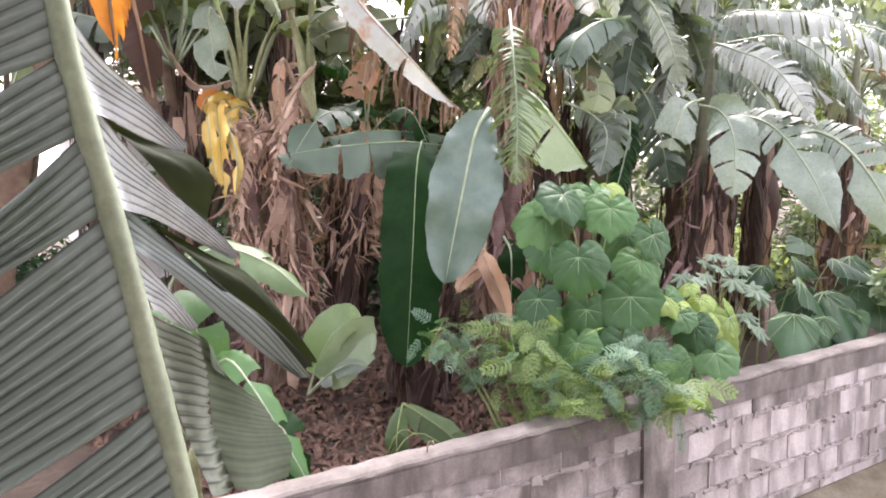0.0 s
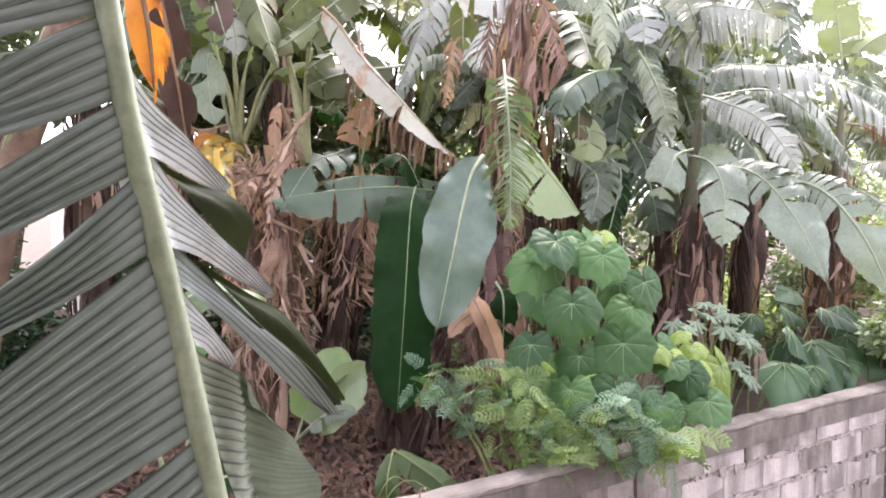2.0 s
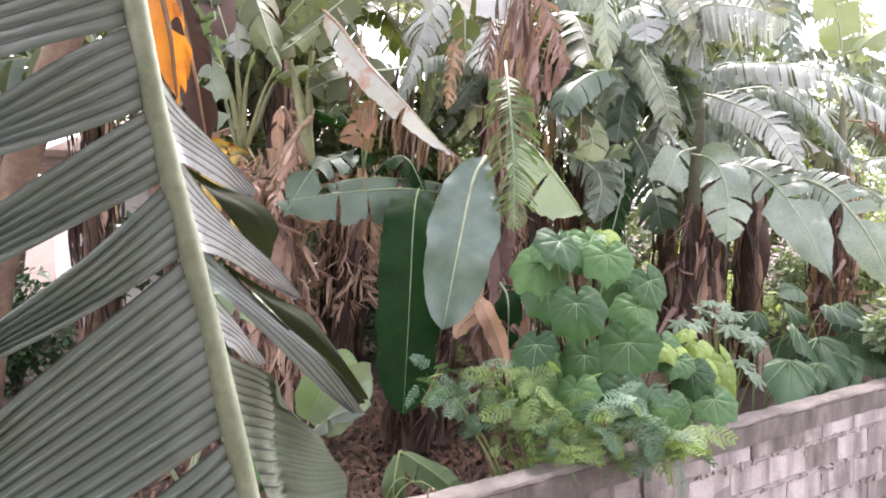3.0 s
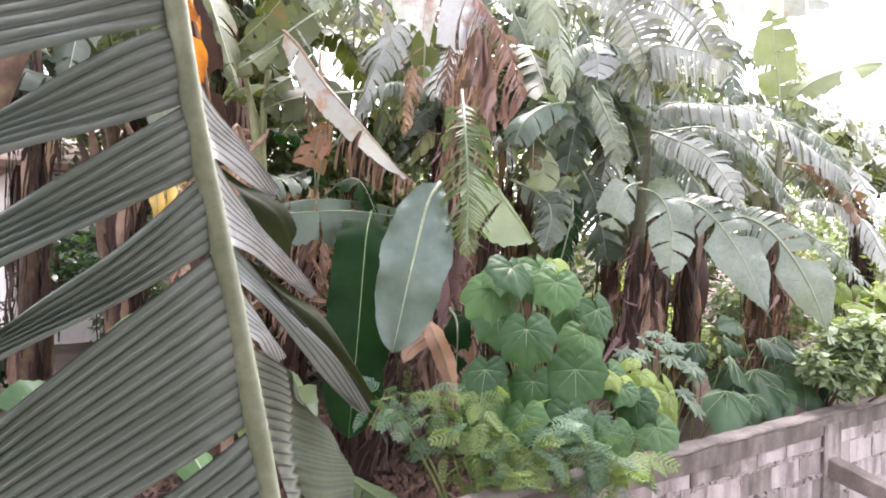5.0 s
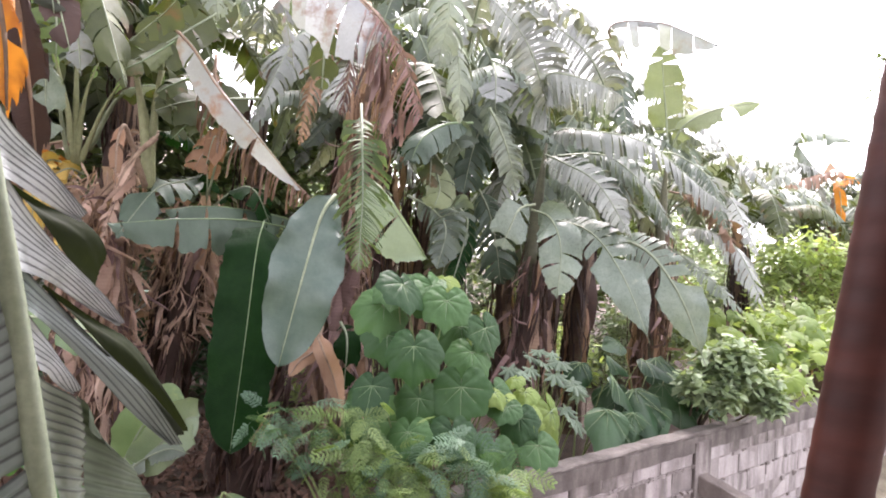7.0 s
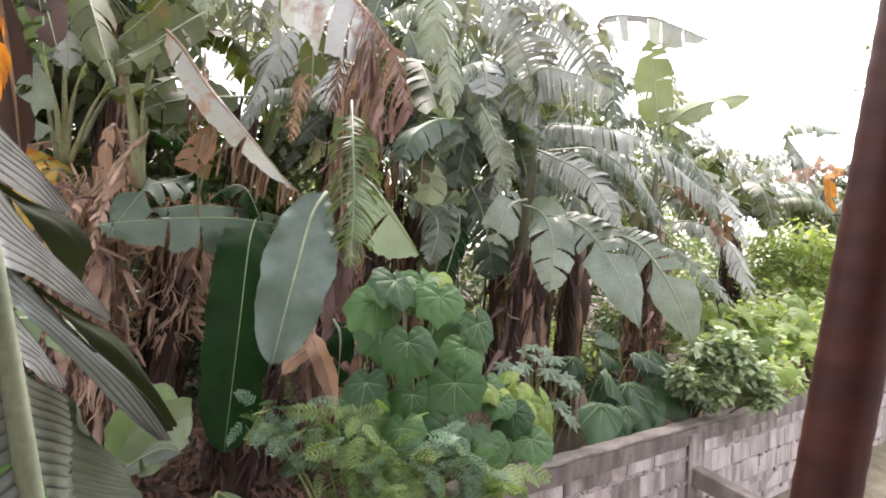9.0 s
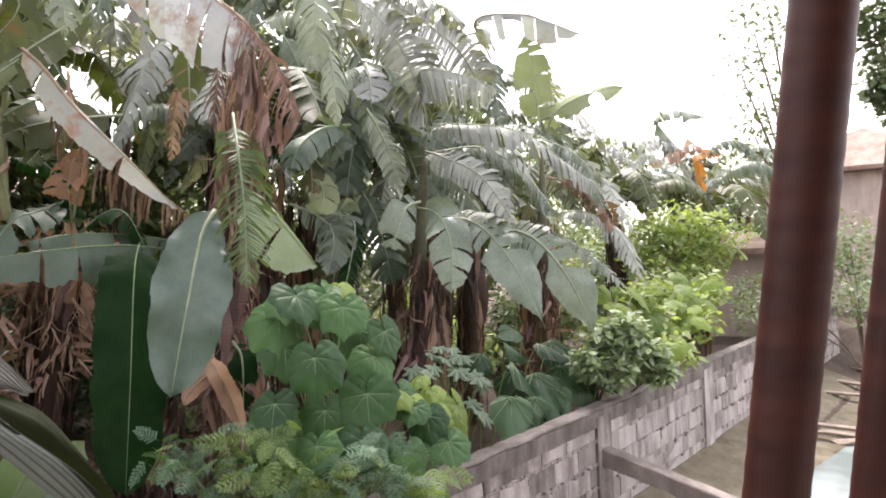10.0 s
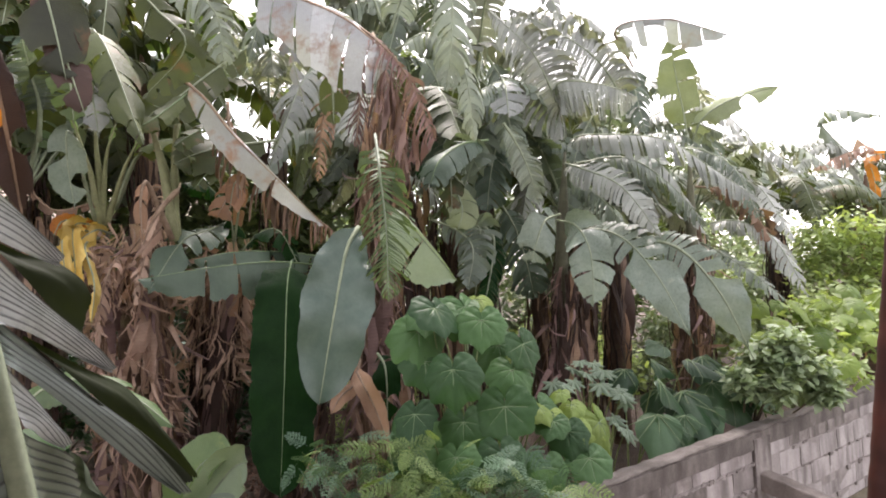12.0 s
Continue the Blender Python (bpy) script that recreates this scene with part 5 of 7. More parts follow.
banana_leaf(p5, [(5.64, 2.40, 3.23), (5.30, 2.30, 2.93), (5.17, 2.30, 2.59), (5.08, 2.30, 2.23)], 0.3, (-0.6, -0.7, 0.35), hang=(0.5, 0.5), tears=(16, 14), material=M_OLIVEDARK, gap=0.12, wild=0.4, seed=242)
banana_leaf(p5, [(5.92, 2.30, 3.30), (6.03, 2.20, 3.01), (6.17, 2.20, 2.66), (6.27, 2.20, 2.27)], 0.3, (-0.6, -0.7, 0.35), hang=(0.5, 0.5), tears=(16, 14), material=M_OLIVE, gap=0.12, wild=0.4, seed=243)
banana_leaf(p6, [(7.27, 1.18, 3.94), (7.25, 1.19, 4.18), (7.19, 1.22, 4.60), (7.16, 1.24, 5.02)], 0.22, (-0.84, -0.50, -0.22), hang=(0.12, 0.12), tears=(3, 5), material=M_LIMEBANANA, gap=0.15, seed=175)
banana_leaf(p6, [(7.03, 1.63, 4.74), (6.73, 1.61, 5.11), (6.96, 1.14, 5.11), (7.25, 0.63, 4.86)], 0.42, (-0.75, -0.46, 0.48), hang=(0.9, 0.9), tears=(2, 9), material=M_SILVER, rib_material=M_RIBDRY, gap=0.05, reach=(0.1, 0.8), waist=0.3, ragged=0.3, seed=176)
banana_leaf(p6, [(7.32, 1.15, 3.87), (7.32, 1.00, 4.10), (7.47, 0.73, 4.26), (7.75, 0.35, 4.34)], 0.2, (-0.75, -0.39, 0.53), hang=(0.3, 0.2), tears=(2, 2), material=M_LIMEBANANA, reach=(0.6, 1.), seed=177)
banana_leaf(p6, [(7.29, 1.17, 3.81), (7.24, 0.95, 3.72), (7.27, 0.67, 3.50), (7.35, 0.49, 2.97)], 0.24, (-0.22, -0.12, 0.97), hang=(0.6, 0.6), tears=(30, 30), material=M_MATURE, wild=0.32, seed=178)
banana_leaf(p6, [(7.37, 1.14, 2.97), (7.35, 0.75, 2.99), (7.46, 0.41, 2.77), (7.50, 0.13, 2.20)], 0.25, (-0.22, -0.11, 0.97), hang=(0.65, 0.65), tears=(30, 30), material=M_STRIPE, gap=0.18, wild=0.32, seed=179)
banana_leaf(p6, [(7.37, 1.15, 2.79), (7.26, 0.85, 2.65), (7.32, 0.54, 2.41), (7.45, 0.31, 2.15)], 0.2, (-0.22, -0.11, 0.97), hang=(0.4, 0.4), tears=(30, 30), material=M_PALE, wild=0.32, seed=180)
banana_leaf(p6, [(7.33, 1.16, 3.39), (7.45, 0.79, 3.29), (7.47, 0.52, 2.92), (7.54, 0.35, 2.51)], 0.22, (-0.22, -0.11, 0.97), hang=(0.7, 0.7), tears=(39, 39), material=M_DRY, rib_material=M_RIBDRY, gap=0.3, wild=1.1, ragged=0.2, nu=3, seed=181)
banana_leaf(p6, [(7.44, 1.32, 3.42), (6.98, 1.45, 3.72), (6.58, 1.68, 3.61), (6.26, 1.84, 3.14)], 0.26, (-0.20, -0.14, 0.97), hang=(0.6, 0.6), tears=(30, 30), material=M_MATURE, gap=0.18, wild=0.32, seed=182)
banana_leaf(p7, [(14.10, 1.83, 4.03), (13.71, 2.02, 4.41), (13.24, 2.30, 4.42), (12.77, 2.61, 3.78)], 0.3, (-0.23, -0.09, 0.97), hang=(0.7, 0.7), tears=(39, 39), material=M_STRIPE, gap=0.18, wild=0.32, seed=183)
banana_leaf(p7, [(14.10, 1.83, 4.03), (14.00, 1.64, 4.36), (13.46, 1.85, 4.28), (12.92, 2.20, 4.02)], 0.3, (-0.23, -0.08, 0.97), hang=(0.8, 0.8), tears=(21, 21), material=M_DRYPINK, rib_material=M_RIBDRY, gap=0.3, wild=1.1, ragged=0.2, nu=3, seed=184)
banana_leaf(p7, [(16.67, 1.80, 4.38), (13.55, 1.50, 4.19), (13.24, 1.40, 3.74), (13.32, 1.40, 3.15)], 0.11, (-0.94, -0.32, -0.08), hang=(0.4, 0.4), tears=(2, 2), material=M_ORANGE, seed=185)
banana_leaf(p7, [(14.10, 1.83, 4.03), (13.73, 2.38, 4.93), (13.75, 2.09, 5.08), (13.89, 1.44, 4.87)], 0.35, (-0.23, -0.08, 0.97), hang=(0.6, 0.6), tears=(6, 6), material=M_PALE, seed=186)
banana_leaf(p7, [(14.10, 1.83, 4.03), (14.55, 1.41, 4.48), (14.75, 0.97, 4.33), (14.87, 0.64, 3.52)], 0.3, (-0.24, -0.07, 0.97), hang=(0.7, 0.7), tears=(39, 39), material=M_MATURE, gap=0.18, wild=0.32, seed=187)
banana_leaf(p7, [(14.10, 1.83, 4.03), (13.66, 1.96, 3.73), (13.16, 2.15, 3.45), (12.83, 2.33, 2.90)], 0.28, (-0.23, -0.09, 0.97), hang=(0.7, 0.7), tears=(39, 39), material=M_PALE, gap=0.18, wild=0.32, seed=188)
banana_leaf(po, [(1.11, 1.70, 4.76), (1.16, 1.60, 4.44), (1.21, 1.52, 4.10), (1.25, 1.48, 3.80)], 0.19, (-0.23, -0.91, -0.34), hang=(0.2, 0.2), tears=(2, 3), material=M_OLIVEBLACK, waist=0.35, seed=189)
banana_leaf(po, [(1.12, 1.62, 4.47), (1.22, 1.56, 4.11), (1.28, 1.50, 3.85), (1.34, 1.46, 3.60)], 0.12, (-0.27, -0.90, -0.35), hang=(0.2, 0.2), tears=(1, 2), material=M_DARKBROWN, waist=0.35, seed=190)
banana_leaf(po, [(1.47, 2.10, 5.24), (1.96, 1.70, 4.62), (2.17, 1.52, 4.38), (2.22, 1.50, 4.01)], 0.22, (-0.34, -0.84, 0.43), hang=(0.6, 0.5), tears=(25, 25), wild=0.7, material=M_PALE, seed=191)
banana_leaf(po, [(1.56, 2.42, 5.33), (1.96, 2.11, 4.60), (2.15, 1.94, 4.27), (1.91, 2.17, 3.90)], 0.2, (-0.30, -0.84, 0.45), hang=(0.5, 0.5), tears=(7, 8), wild=0.7, material=M_OLIVEDARK, seed=192)
banana_leaf(po, [(1.80, 2.73, 5.53), (2.61, 2.04, 4.97), (2.86, 1.85, 4.45), (2.97, 1.77, 3.89)], 0.10, (-0.40, -0.81, 0.44), hang=(0.5, 0.5), tears=(12, 12), wild=0.8, material=M_SILVERDRY, gap=0.5, seed=193)
banana_leaf(ps, [(2.24, 2.81, 0.69), (2.29, 2.71, 0.95), (2.39, 2.57, 1.24), (2.57, 2.41, 1.38)], 0.2, (-0.26, -0.63, 0.73), hang=(0.15, 0.15), tears=(0, 0), waist=0.28, blunt=24, fold=18, material=M_BRIGHT, base_open=0.25, seed=194)
banana_leaf(ps, [(2.24, 2.81, 0.69), (2.36, 2.54, 0.93), (2.54, 2.35, 1.22), (2.62, 2.25, 1.27)], 0.2, (-0.39, -0.89, 0.25), hang=(0.3, 0.5), tears=(0, 0), waist=0.3, blunt=24, fold=20, material=M_ROLL, base_open=0.25, seed=195)
banana_leaf(ps, [(2.24, 2.81, 0.69), (2.32, 2.56, 0.90), (2.45, 2.38, 1.02), (2.56, 2.25, 1.00)], 0.1, (-0.26, -0.61, 0.74), hang=(0.2, 0.2), tears=(1, 1), material=M_PALE, base_open=0.2, seed=196)
banana_leaf(pq, [(0.94, 1.64, 1.04), (0.95, 1.60, 1.88), (1.16, 1.39, 2.13), (1.40, 1.19, 2.06), (1.60, 1.00, 1.85)], 0.15, (-0.18, -0.69, 0.70), hang=(0.55, 0.35), tears=(1, 1), material=M_FISHDARK, base_open=0.3, gap=0.06, seed=197)
banana_leaf(pq, [(1.03, 1.59, 0.94), (1.16, 1.34, 1.47), (1.26, 1.03, 1.36), (1.44, 0.62, 0.85)], 0.12, (-0.18, -0.62, 0.76), hang=(0.3, 0.3), tears=(3, 3), material=M_VINE, base_open=0.2, seed=198)
banana_leaf(pq, [(1.03, 1.59, 0.94), (1.10, 1.49, 1.45), (1.01, 1.47, 1.74), (0.82, 1.34, 1.66)], 0.2, (-0.14, -0.67, 0.73), hang=(0.3, 0.3), tears=(3, 3), material=M_VINE, base_open=0.2, seed=199)
banana_leaf(pq, [(1.00, 1.61, 0.95), (0.77, 1.58, 1.48), (0.57, 1.61, 1.64), (0.32, 1.61, 1.42)], 0.2, (-0.09, -0.67, 0.74), hang=(0.3, 0.3), tears=(3, 3), material=M_VINE, base_open=0.2, seed=200)
banana_leaf(pq, [(1.02, 1.58, 0.91), (1.27, 1.22, 1.08), (1.38, 0.93, 1.14), (1.42, 0.74, 0.81)], 0.13, (-0.18, -0.60, 0.78), hang=(0.3, 0.3), tears=(2, 2), material=M_DARK, base_open=0.2, seed=201)


# ------------------------------------------------------------ dead leaves round the trunks
DRY = [M_DRYPINK, M_DRYPINK, M_DRYRED, M_DRYPINK, M_DRY]
dry_skirt(p1, 0.5, 2.55, 0.17, 46, 300, DRY, 1, (-0.15, -0.34), (0.35, 0.95), 0.042)
dry_curls(p1, 0.9, 2.5, 0.2, 260, M_DRYPINK, 11, (-0.15, -0.34))
dry_curls(p1, 0.35, 2.5, 0.18, 160, M_DRYRED, 12, (-0.15, -0.34))
dry_skirt(p2, 1.5, 2.6, 0.13, 20, 160, [M_DRYPINK, M_DRYPINK, M_DRYTAN, M_DRYRED], 20, (0.03, -0.6), (0.3, 0.7), 0.035)
dry_curls(p2, 1.2, 2.5, 0.14, 200, M_DRYPINK, 21, (0.03, -0.6))
dry_skirt(p1, 2.1, 2.75, 0.16, 16, 160, [M_DRYPINK, M_DRYTAN, M_DRYPINK], 22, (-0.15, -0.34), (0.25, 0.5), 0.035)
# mostly dark brown strips, their colour standing in for shade under the canopy
dry_skirt(p2, 0.4, 2.2, 0.10, 22, 120, [M_DARKBROWN, M_DARKBROWN, M_DRYRED], 2, (0.0, -0.5), (0.5, 1.2), 0.05)
dry_skirt(p3, 0.1, 1.2, 0.12, 26, 200, [M_DARKBROWN, M_DRYRED, M_DARKBROWN, M_DRY], 3, (0.0, -0.3), (0.4, 0.9), 0.05)
dry_skirt(p4, 0.3, 3.6, 0.09, 36, 160, [M_DRY, M_DRYRED, M_DARKBROWN], 4, (-0.3, -0.9), (0.5, 1.1), 0.045)
dry_skirt(p5, 0.3, 2.3, 0.065, 20, 200, [M_DARKBROWN, M_DRYRED, M_DARKBROWN, M_DRY, M_DRYTAN], 5, (0.0, -0.2), (0.4, 1.0), 0.04)
dry_curls(p5, 0.2, 2.2, 0.09, 90, M_DRYRED, 13, (0.0, -0.2))
dry_curls(p6, 0.2, 2.2, 0.09, 90, M_DRYRED, 14, (0.0, -0.1))
dry_curls(p4, 0.2, 3.0, 0.09, 240, M_DRYRED, 15, (-0.2, -0.5))
dry_skirt(p6, 0.3, 2.3, 0.065, 20, 200, [M_DRY, M_DRYPINK, M_DARKBROWN, M_DRYTAN], 6, (0.0, -0.1), (0.4, 1.0), 0.04)


# ------------------------------------------------------------ the near leaf
def leaf_lobe(plant, leaf, edges, material, pleats, depth):
    """One torn lobe of a leaf: a pleated sheet between lines that run from the midrib outwards."""
    base = np.array(plant.location)
    nu, nv = 26, max(8, pleats * 8)
    lines = np.array([curve_through(e, nu + 1)[0] for e in edges]) - base
    grid = np.array([curve_through([ln[i] for ln in lines], nv + 1)[0] for i in range(nu + 1)])
    flow, across = np.gradient(grid, axis=0), np.gradient(grid, axis=1)
    nrm = np.cross(flow, across)
    nrm /= np.linalg.norm(nrm, axis=2)[:, :, None] + 1e-9
    v, f, uv = [], [], []
    rng = random.Random(pleats * 31 + len(edges) + int(depth * 1e5))
    jag = [rng.uniform(-1, 1) for _ in range(nv + 1)]
    for i in range(nu + 1):
        q = i / nu
        for j in range(nv + 1):
            w = j / nv
            saw = (w * pleats) % 1.0
            h = depth * (saw / 0.7 if saw < 0.7 else (1 - saw) / 0.3) * min(1.0, 5 * q + 0.1)
            p = grid[i, j] + nrm[i, j] * (h + 0.004 * math.sin(5 * q + 4 * w))
            if i == nu:
                p = p + flow[i, j] * jag[j] * 0.25
            v.append(p)
            uv.append((q * 0.2, w * pleats * 0.02493))
    for i in range(nu):
        for j in range(nv):
            a = i * (nv + 1) + j
            f.append((a, a + 1, a + nv + 2, a + nv + 1))
    return mesh_ob("leaf_lobe", v, f, material, leaf, uv)


near_plant = banana_plant((-0.95, -2.05, 0.02), 3.1, 0.11, "banana plant beside the veranda with a torn leaf hanging close by", M_STEM, (0.12, 0.02))
near_rib = [(-0.830, -2.030, 3.080), (0.086, -2.324, 2.982), (0.093, -2.400, 2.821), (0.106, -2.435, 2.675), (0.127, -2.454, 2.550), (0.150, -2.475, 2.401), (0.174, -2.485, 2.242), (0.196, -2.488, 2.100)]
v, f = tube_data(curve_through(near_rib, 40)[0] - np.array(near_plant.location), [0.0098 + 0.00002 * k for k in range(40)], 12, 0.8)
near_leaf = mesh_ob("leaf", v, f, M_RIB, near_plant, label="torn grey-green leaf with a thick pale midrib")
banana_leaf(near_plant, [(-0.830, -2.030, 3.000), (0.128, -2.133, 3.069), (0.151, -2.204, 2.874), (0.161, -2.238, 2.789), (0.163, -2.254, 2.715)], 0.021, (-0.24, -0.97, 0.04), hang=(0.2, 0.2), tears=(1, 0), material=M_ORANGE, rib_material=M_RIBDRY, seed=2, fold=25, rib_size=0.006, base_open=0.5, label="orange dying leaf")
banana_leaf(near_plant, [(-0.830, -2.030, 3.020), (0.142, -2.118, 3.080), (0.177, -2.173, 2.876), (0.189, -2.209, 2.769), (0.200, -2.221, 2.672)], 0.026, (-0.24, -0.97, 0.04), hang=(0.2, 0.2), tears=(1, 0), material=M_DARKBROWN, rib_material=M_RIBDRY, seed=3, fold=20, rib_size=0.006, base_open=0.5, label="dark brown withered leaf")
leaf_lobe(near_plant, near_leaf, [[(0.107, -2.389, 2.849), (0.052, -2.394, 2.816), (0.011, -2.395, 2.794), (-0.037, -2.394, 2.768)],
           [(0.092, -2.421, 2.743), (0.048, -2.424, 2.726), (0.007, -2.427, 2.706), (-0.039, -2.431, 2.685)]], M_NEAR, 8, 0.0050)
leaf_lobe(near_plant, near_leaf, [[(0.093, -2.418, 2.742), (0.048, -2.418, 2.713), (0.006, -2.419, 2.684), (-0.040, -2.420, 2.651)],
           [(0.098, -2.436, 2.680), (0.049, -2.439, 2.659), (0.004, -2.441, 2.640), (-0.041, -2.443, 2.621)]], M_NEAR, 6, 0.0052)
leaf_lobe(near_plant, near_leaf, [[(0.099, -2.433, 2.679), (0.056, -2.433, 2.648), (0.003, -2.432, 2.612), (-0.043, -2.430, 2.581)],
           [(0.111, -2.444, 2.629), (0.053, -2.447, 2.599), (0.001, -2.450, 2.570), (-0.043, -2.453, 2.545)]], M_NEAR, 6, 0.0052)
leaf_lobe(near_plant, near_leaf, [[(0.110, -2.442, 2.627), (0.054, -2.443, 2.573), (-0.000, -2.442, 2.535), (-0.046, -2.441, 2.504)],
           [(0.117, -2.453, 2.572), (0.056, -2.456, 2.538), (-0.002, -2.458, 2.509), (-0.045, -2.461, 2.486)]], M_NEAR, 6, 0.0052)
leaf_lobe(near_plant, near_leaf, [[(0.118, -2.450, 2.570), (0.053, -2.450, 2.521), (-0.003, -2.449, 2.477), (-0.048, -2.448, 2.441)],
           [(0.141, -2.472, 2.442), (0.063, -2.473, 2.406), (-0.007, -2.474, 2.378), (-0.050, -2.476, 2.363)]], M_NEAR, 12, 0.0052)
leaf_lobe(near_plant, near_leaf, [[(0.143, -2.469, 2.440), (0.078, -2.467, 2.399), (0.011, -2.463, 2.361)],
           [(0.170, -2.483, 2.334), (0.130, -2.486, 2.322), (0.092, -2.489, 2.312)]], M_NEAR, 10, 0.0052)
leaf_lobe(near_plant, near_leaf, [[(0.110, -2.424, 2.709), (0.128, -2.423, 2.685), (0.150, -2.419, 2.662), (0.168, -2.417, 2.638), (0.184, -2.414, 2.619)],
           [(0.119, -2.439, 2.640), (0.142, -2.431, 2.629), (0.165, -2.422, 2.622), (0.185, -2.415, 2.615)]], M_NEARSHEEN, 7, 0.0038)
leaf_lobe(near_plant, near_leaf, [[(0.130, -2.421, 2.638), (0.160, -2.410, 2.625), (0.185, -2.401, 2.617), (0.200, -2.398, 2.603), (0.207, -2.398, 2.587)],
           [(0.132, -2.421, 2.631), (0.158, -2.416, 2.603), (0.181, -2.412, 2.579), (0.202, -2.407, 2.556)]], M_NEAROLIVESHADE, 2, 0.001)
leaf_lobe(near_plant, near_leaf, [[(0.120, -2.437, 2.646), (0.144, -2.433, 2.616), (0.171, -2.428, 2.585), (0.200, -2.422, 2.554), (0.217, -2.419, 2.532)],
           [(0.130, -2.449, 2.574), (0.154, -2.440, 2.565), (0.182, -2.431, 2.551), (0.218, -2.419, 2.530)]], M_NEARSHEEN, 8, 0.0038)
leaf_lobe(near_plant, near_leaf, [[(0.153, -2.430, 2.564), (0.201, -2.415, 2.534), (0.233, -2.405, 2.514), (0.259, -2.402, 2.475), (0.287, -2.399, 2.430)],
           [(0.157, -2.429, 2.557), (0.199, -2.420, 2.514), (0.235, -2.412, 2.480), (0.283, -2.402, 2.428)]], M_NEAROLIVESHADE, 2, 0.001)
# dark sheet that stands in for the shadow band under the lobe above
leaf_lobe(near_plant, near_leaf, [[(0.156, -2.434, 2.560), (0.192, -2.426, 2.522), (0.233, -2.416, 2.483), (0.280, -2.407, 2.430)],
           [(0.160, -2.434, 2.551), (0.196, -2.427, 2.511), (0.237, -2.418, 2.469), (0.274, -2.411, 2.424)]], M_NEARSHADE, 2, 0.001)
leaf_lobe(near_plant, near_leaf, [[(0.131, -2.447, 2.580), (0.162, -2.439, 2.552), (0.204, -2.430, 2.510), (0.235, -2.424, 2.477), (0.273, -2.418, 2.424)],
           [(0.134, -2.453, 2.547), (0.164, -2.445, 2.521), (0.201, -2.436, 2.485), (0.232, -2.429, 2.455), (0.268, -2.420, 2.423)]], M_NEAR, 5, 0.0035)
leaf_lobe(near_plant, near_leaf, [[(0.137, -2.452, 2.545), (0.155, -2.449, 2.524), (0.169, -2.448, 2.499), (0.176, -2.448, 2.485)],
           [(0.144, -2.458, 2.503), (0.156, -2.454, 2.495), (0.175, -2.449, 2.482)]], M_NEARSHEEN, 6, 0.0026)
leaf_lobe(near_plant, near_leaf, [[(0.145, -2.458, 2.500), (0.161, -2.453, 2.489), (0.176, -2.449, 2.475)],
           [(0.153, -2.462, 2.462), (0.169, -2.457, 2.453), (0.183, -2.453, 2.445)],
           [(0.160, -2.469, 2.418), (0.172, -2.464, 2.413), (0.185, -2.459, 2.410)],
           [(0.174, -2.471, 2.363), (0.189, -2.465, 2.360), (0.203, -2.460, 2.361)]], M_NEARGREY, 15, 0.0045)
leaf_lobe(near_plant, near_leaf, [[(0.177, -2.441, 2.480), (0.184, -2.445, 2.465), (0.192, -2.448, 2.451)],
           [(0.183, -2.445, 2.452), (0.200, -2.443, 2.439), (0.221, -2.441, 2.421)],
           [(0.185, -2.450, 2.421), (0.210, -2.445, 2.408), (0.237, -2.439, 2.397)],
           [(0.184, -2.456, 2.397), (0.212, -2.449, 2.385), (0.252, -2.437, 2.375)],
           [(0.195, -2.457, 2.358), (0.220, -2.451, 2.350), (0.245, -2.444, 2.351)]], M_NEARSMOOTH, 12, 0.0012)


# ------------------------------------------------------------ banana plants further back
def back_row():
    rng = random.Random(21)
    spots = [(1.0, 5.2, 4.3), (0.0, 6.2, 4.6), (2.1, 6.0, 4.5), (3.2, 5.6, 4.2), (5.0, 6.0, 4.6), (5.9, 3.6, 3.3), (6.6, 4.8, 3.9), (7.6, 3.0, 2.9), (8.4, 4.4, 3.3),
             (9.4, 2.4, 2.9), (10.6, 3.4, 3.3), (12.2, 2.6, 2.9), (14.0, 3.4, 3.2), (13.6, 1.7, 2.7), (16.5, 2.6, 3.1), (18.0, 3.6, 3.4), (20.5, 2.8, 3.4), (-1.4, 5.2, 4.2), (-0.6, 4.0, 4.0), (1.6, 8.0, 5.2), (4.2, 8.0, 5.2), (7.4, 7.2, 3.2),
             (6.0, 3.1, 4.2), (7.8, 2.6, 3.6), (4.9, 3.7, 4.9), (3.0, 5.1, 4.9), (4.9, 3.2, 3.4), (1.7, 4.5, 3.2), (6.7, 2.3, 2.6)]
    for k, (x, y, h) in enumerate(spots):
        p = banana_plant((x, y, 0.44), h, rng.uniform(0.075, 0.10), "wind-torn banana plant among others, with dry leaves", None, (rng.uniform(-0.3, 0.3), rng.uniform(-0.3, 0.2)))
        wild_leaves(p, h, rng.randint(9, 12), rng.uniform(2.1, 2.7), 300 + k, [M_MATURE, M_PALE, M_STRIPE, M_MATURE, M_OLIVE, M_STRIPE] if x > 4.6 else [M_MATURE, M_OLIVE, M_OLIVEDARK, M_LEAFGREEN, M_BROAD], (0, 0), 0.8, 46 if x > 4.6 else 18)
        dry_skirt(p, 0.5, h * 0.9, 0.085, 14, 130, [M_DARKBROWN, M_DRY, M_DRYTAN, M_DRYPINK] if x > 4.5 else [M_DARKBROWN, M_DRY, M_DARKBROWN, M_DRYPINK], 40 + k, (0, 0), (0.5, 1.2), 0.05)


back_row()


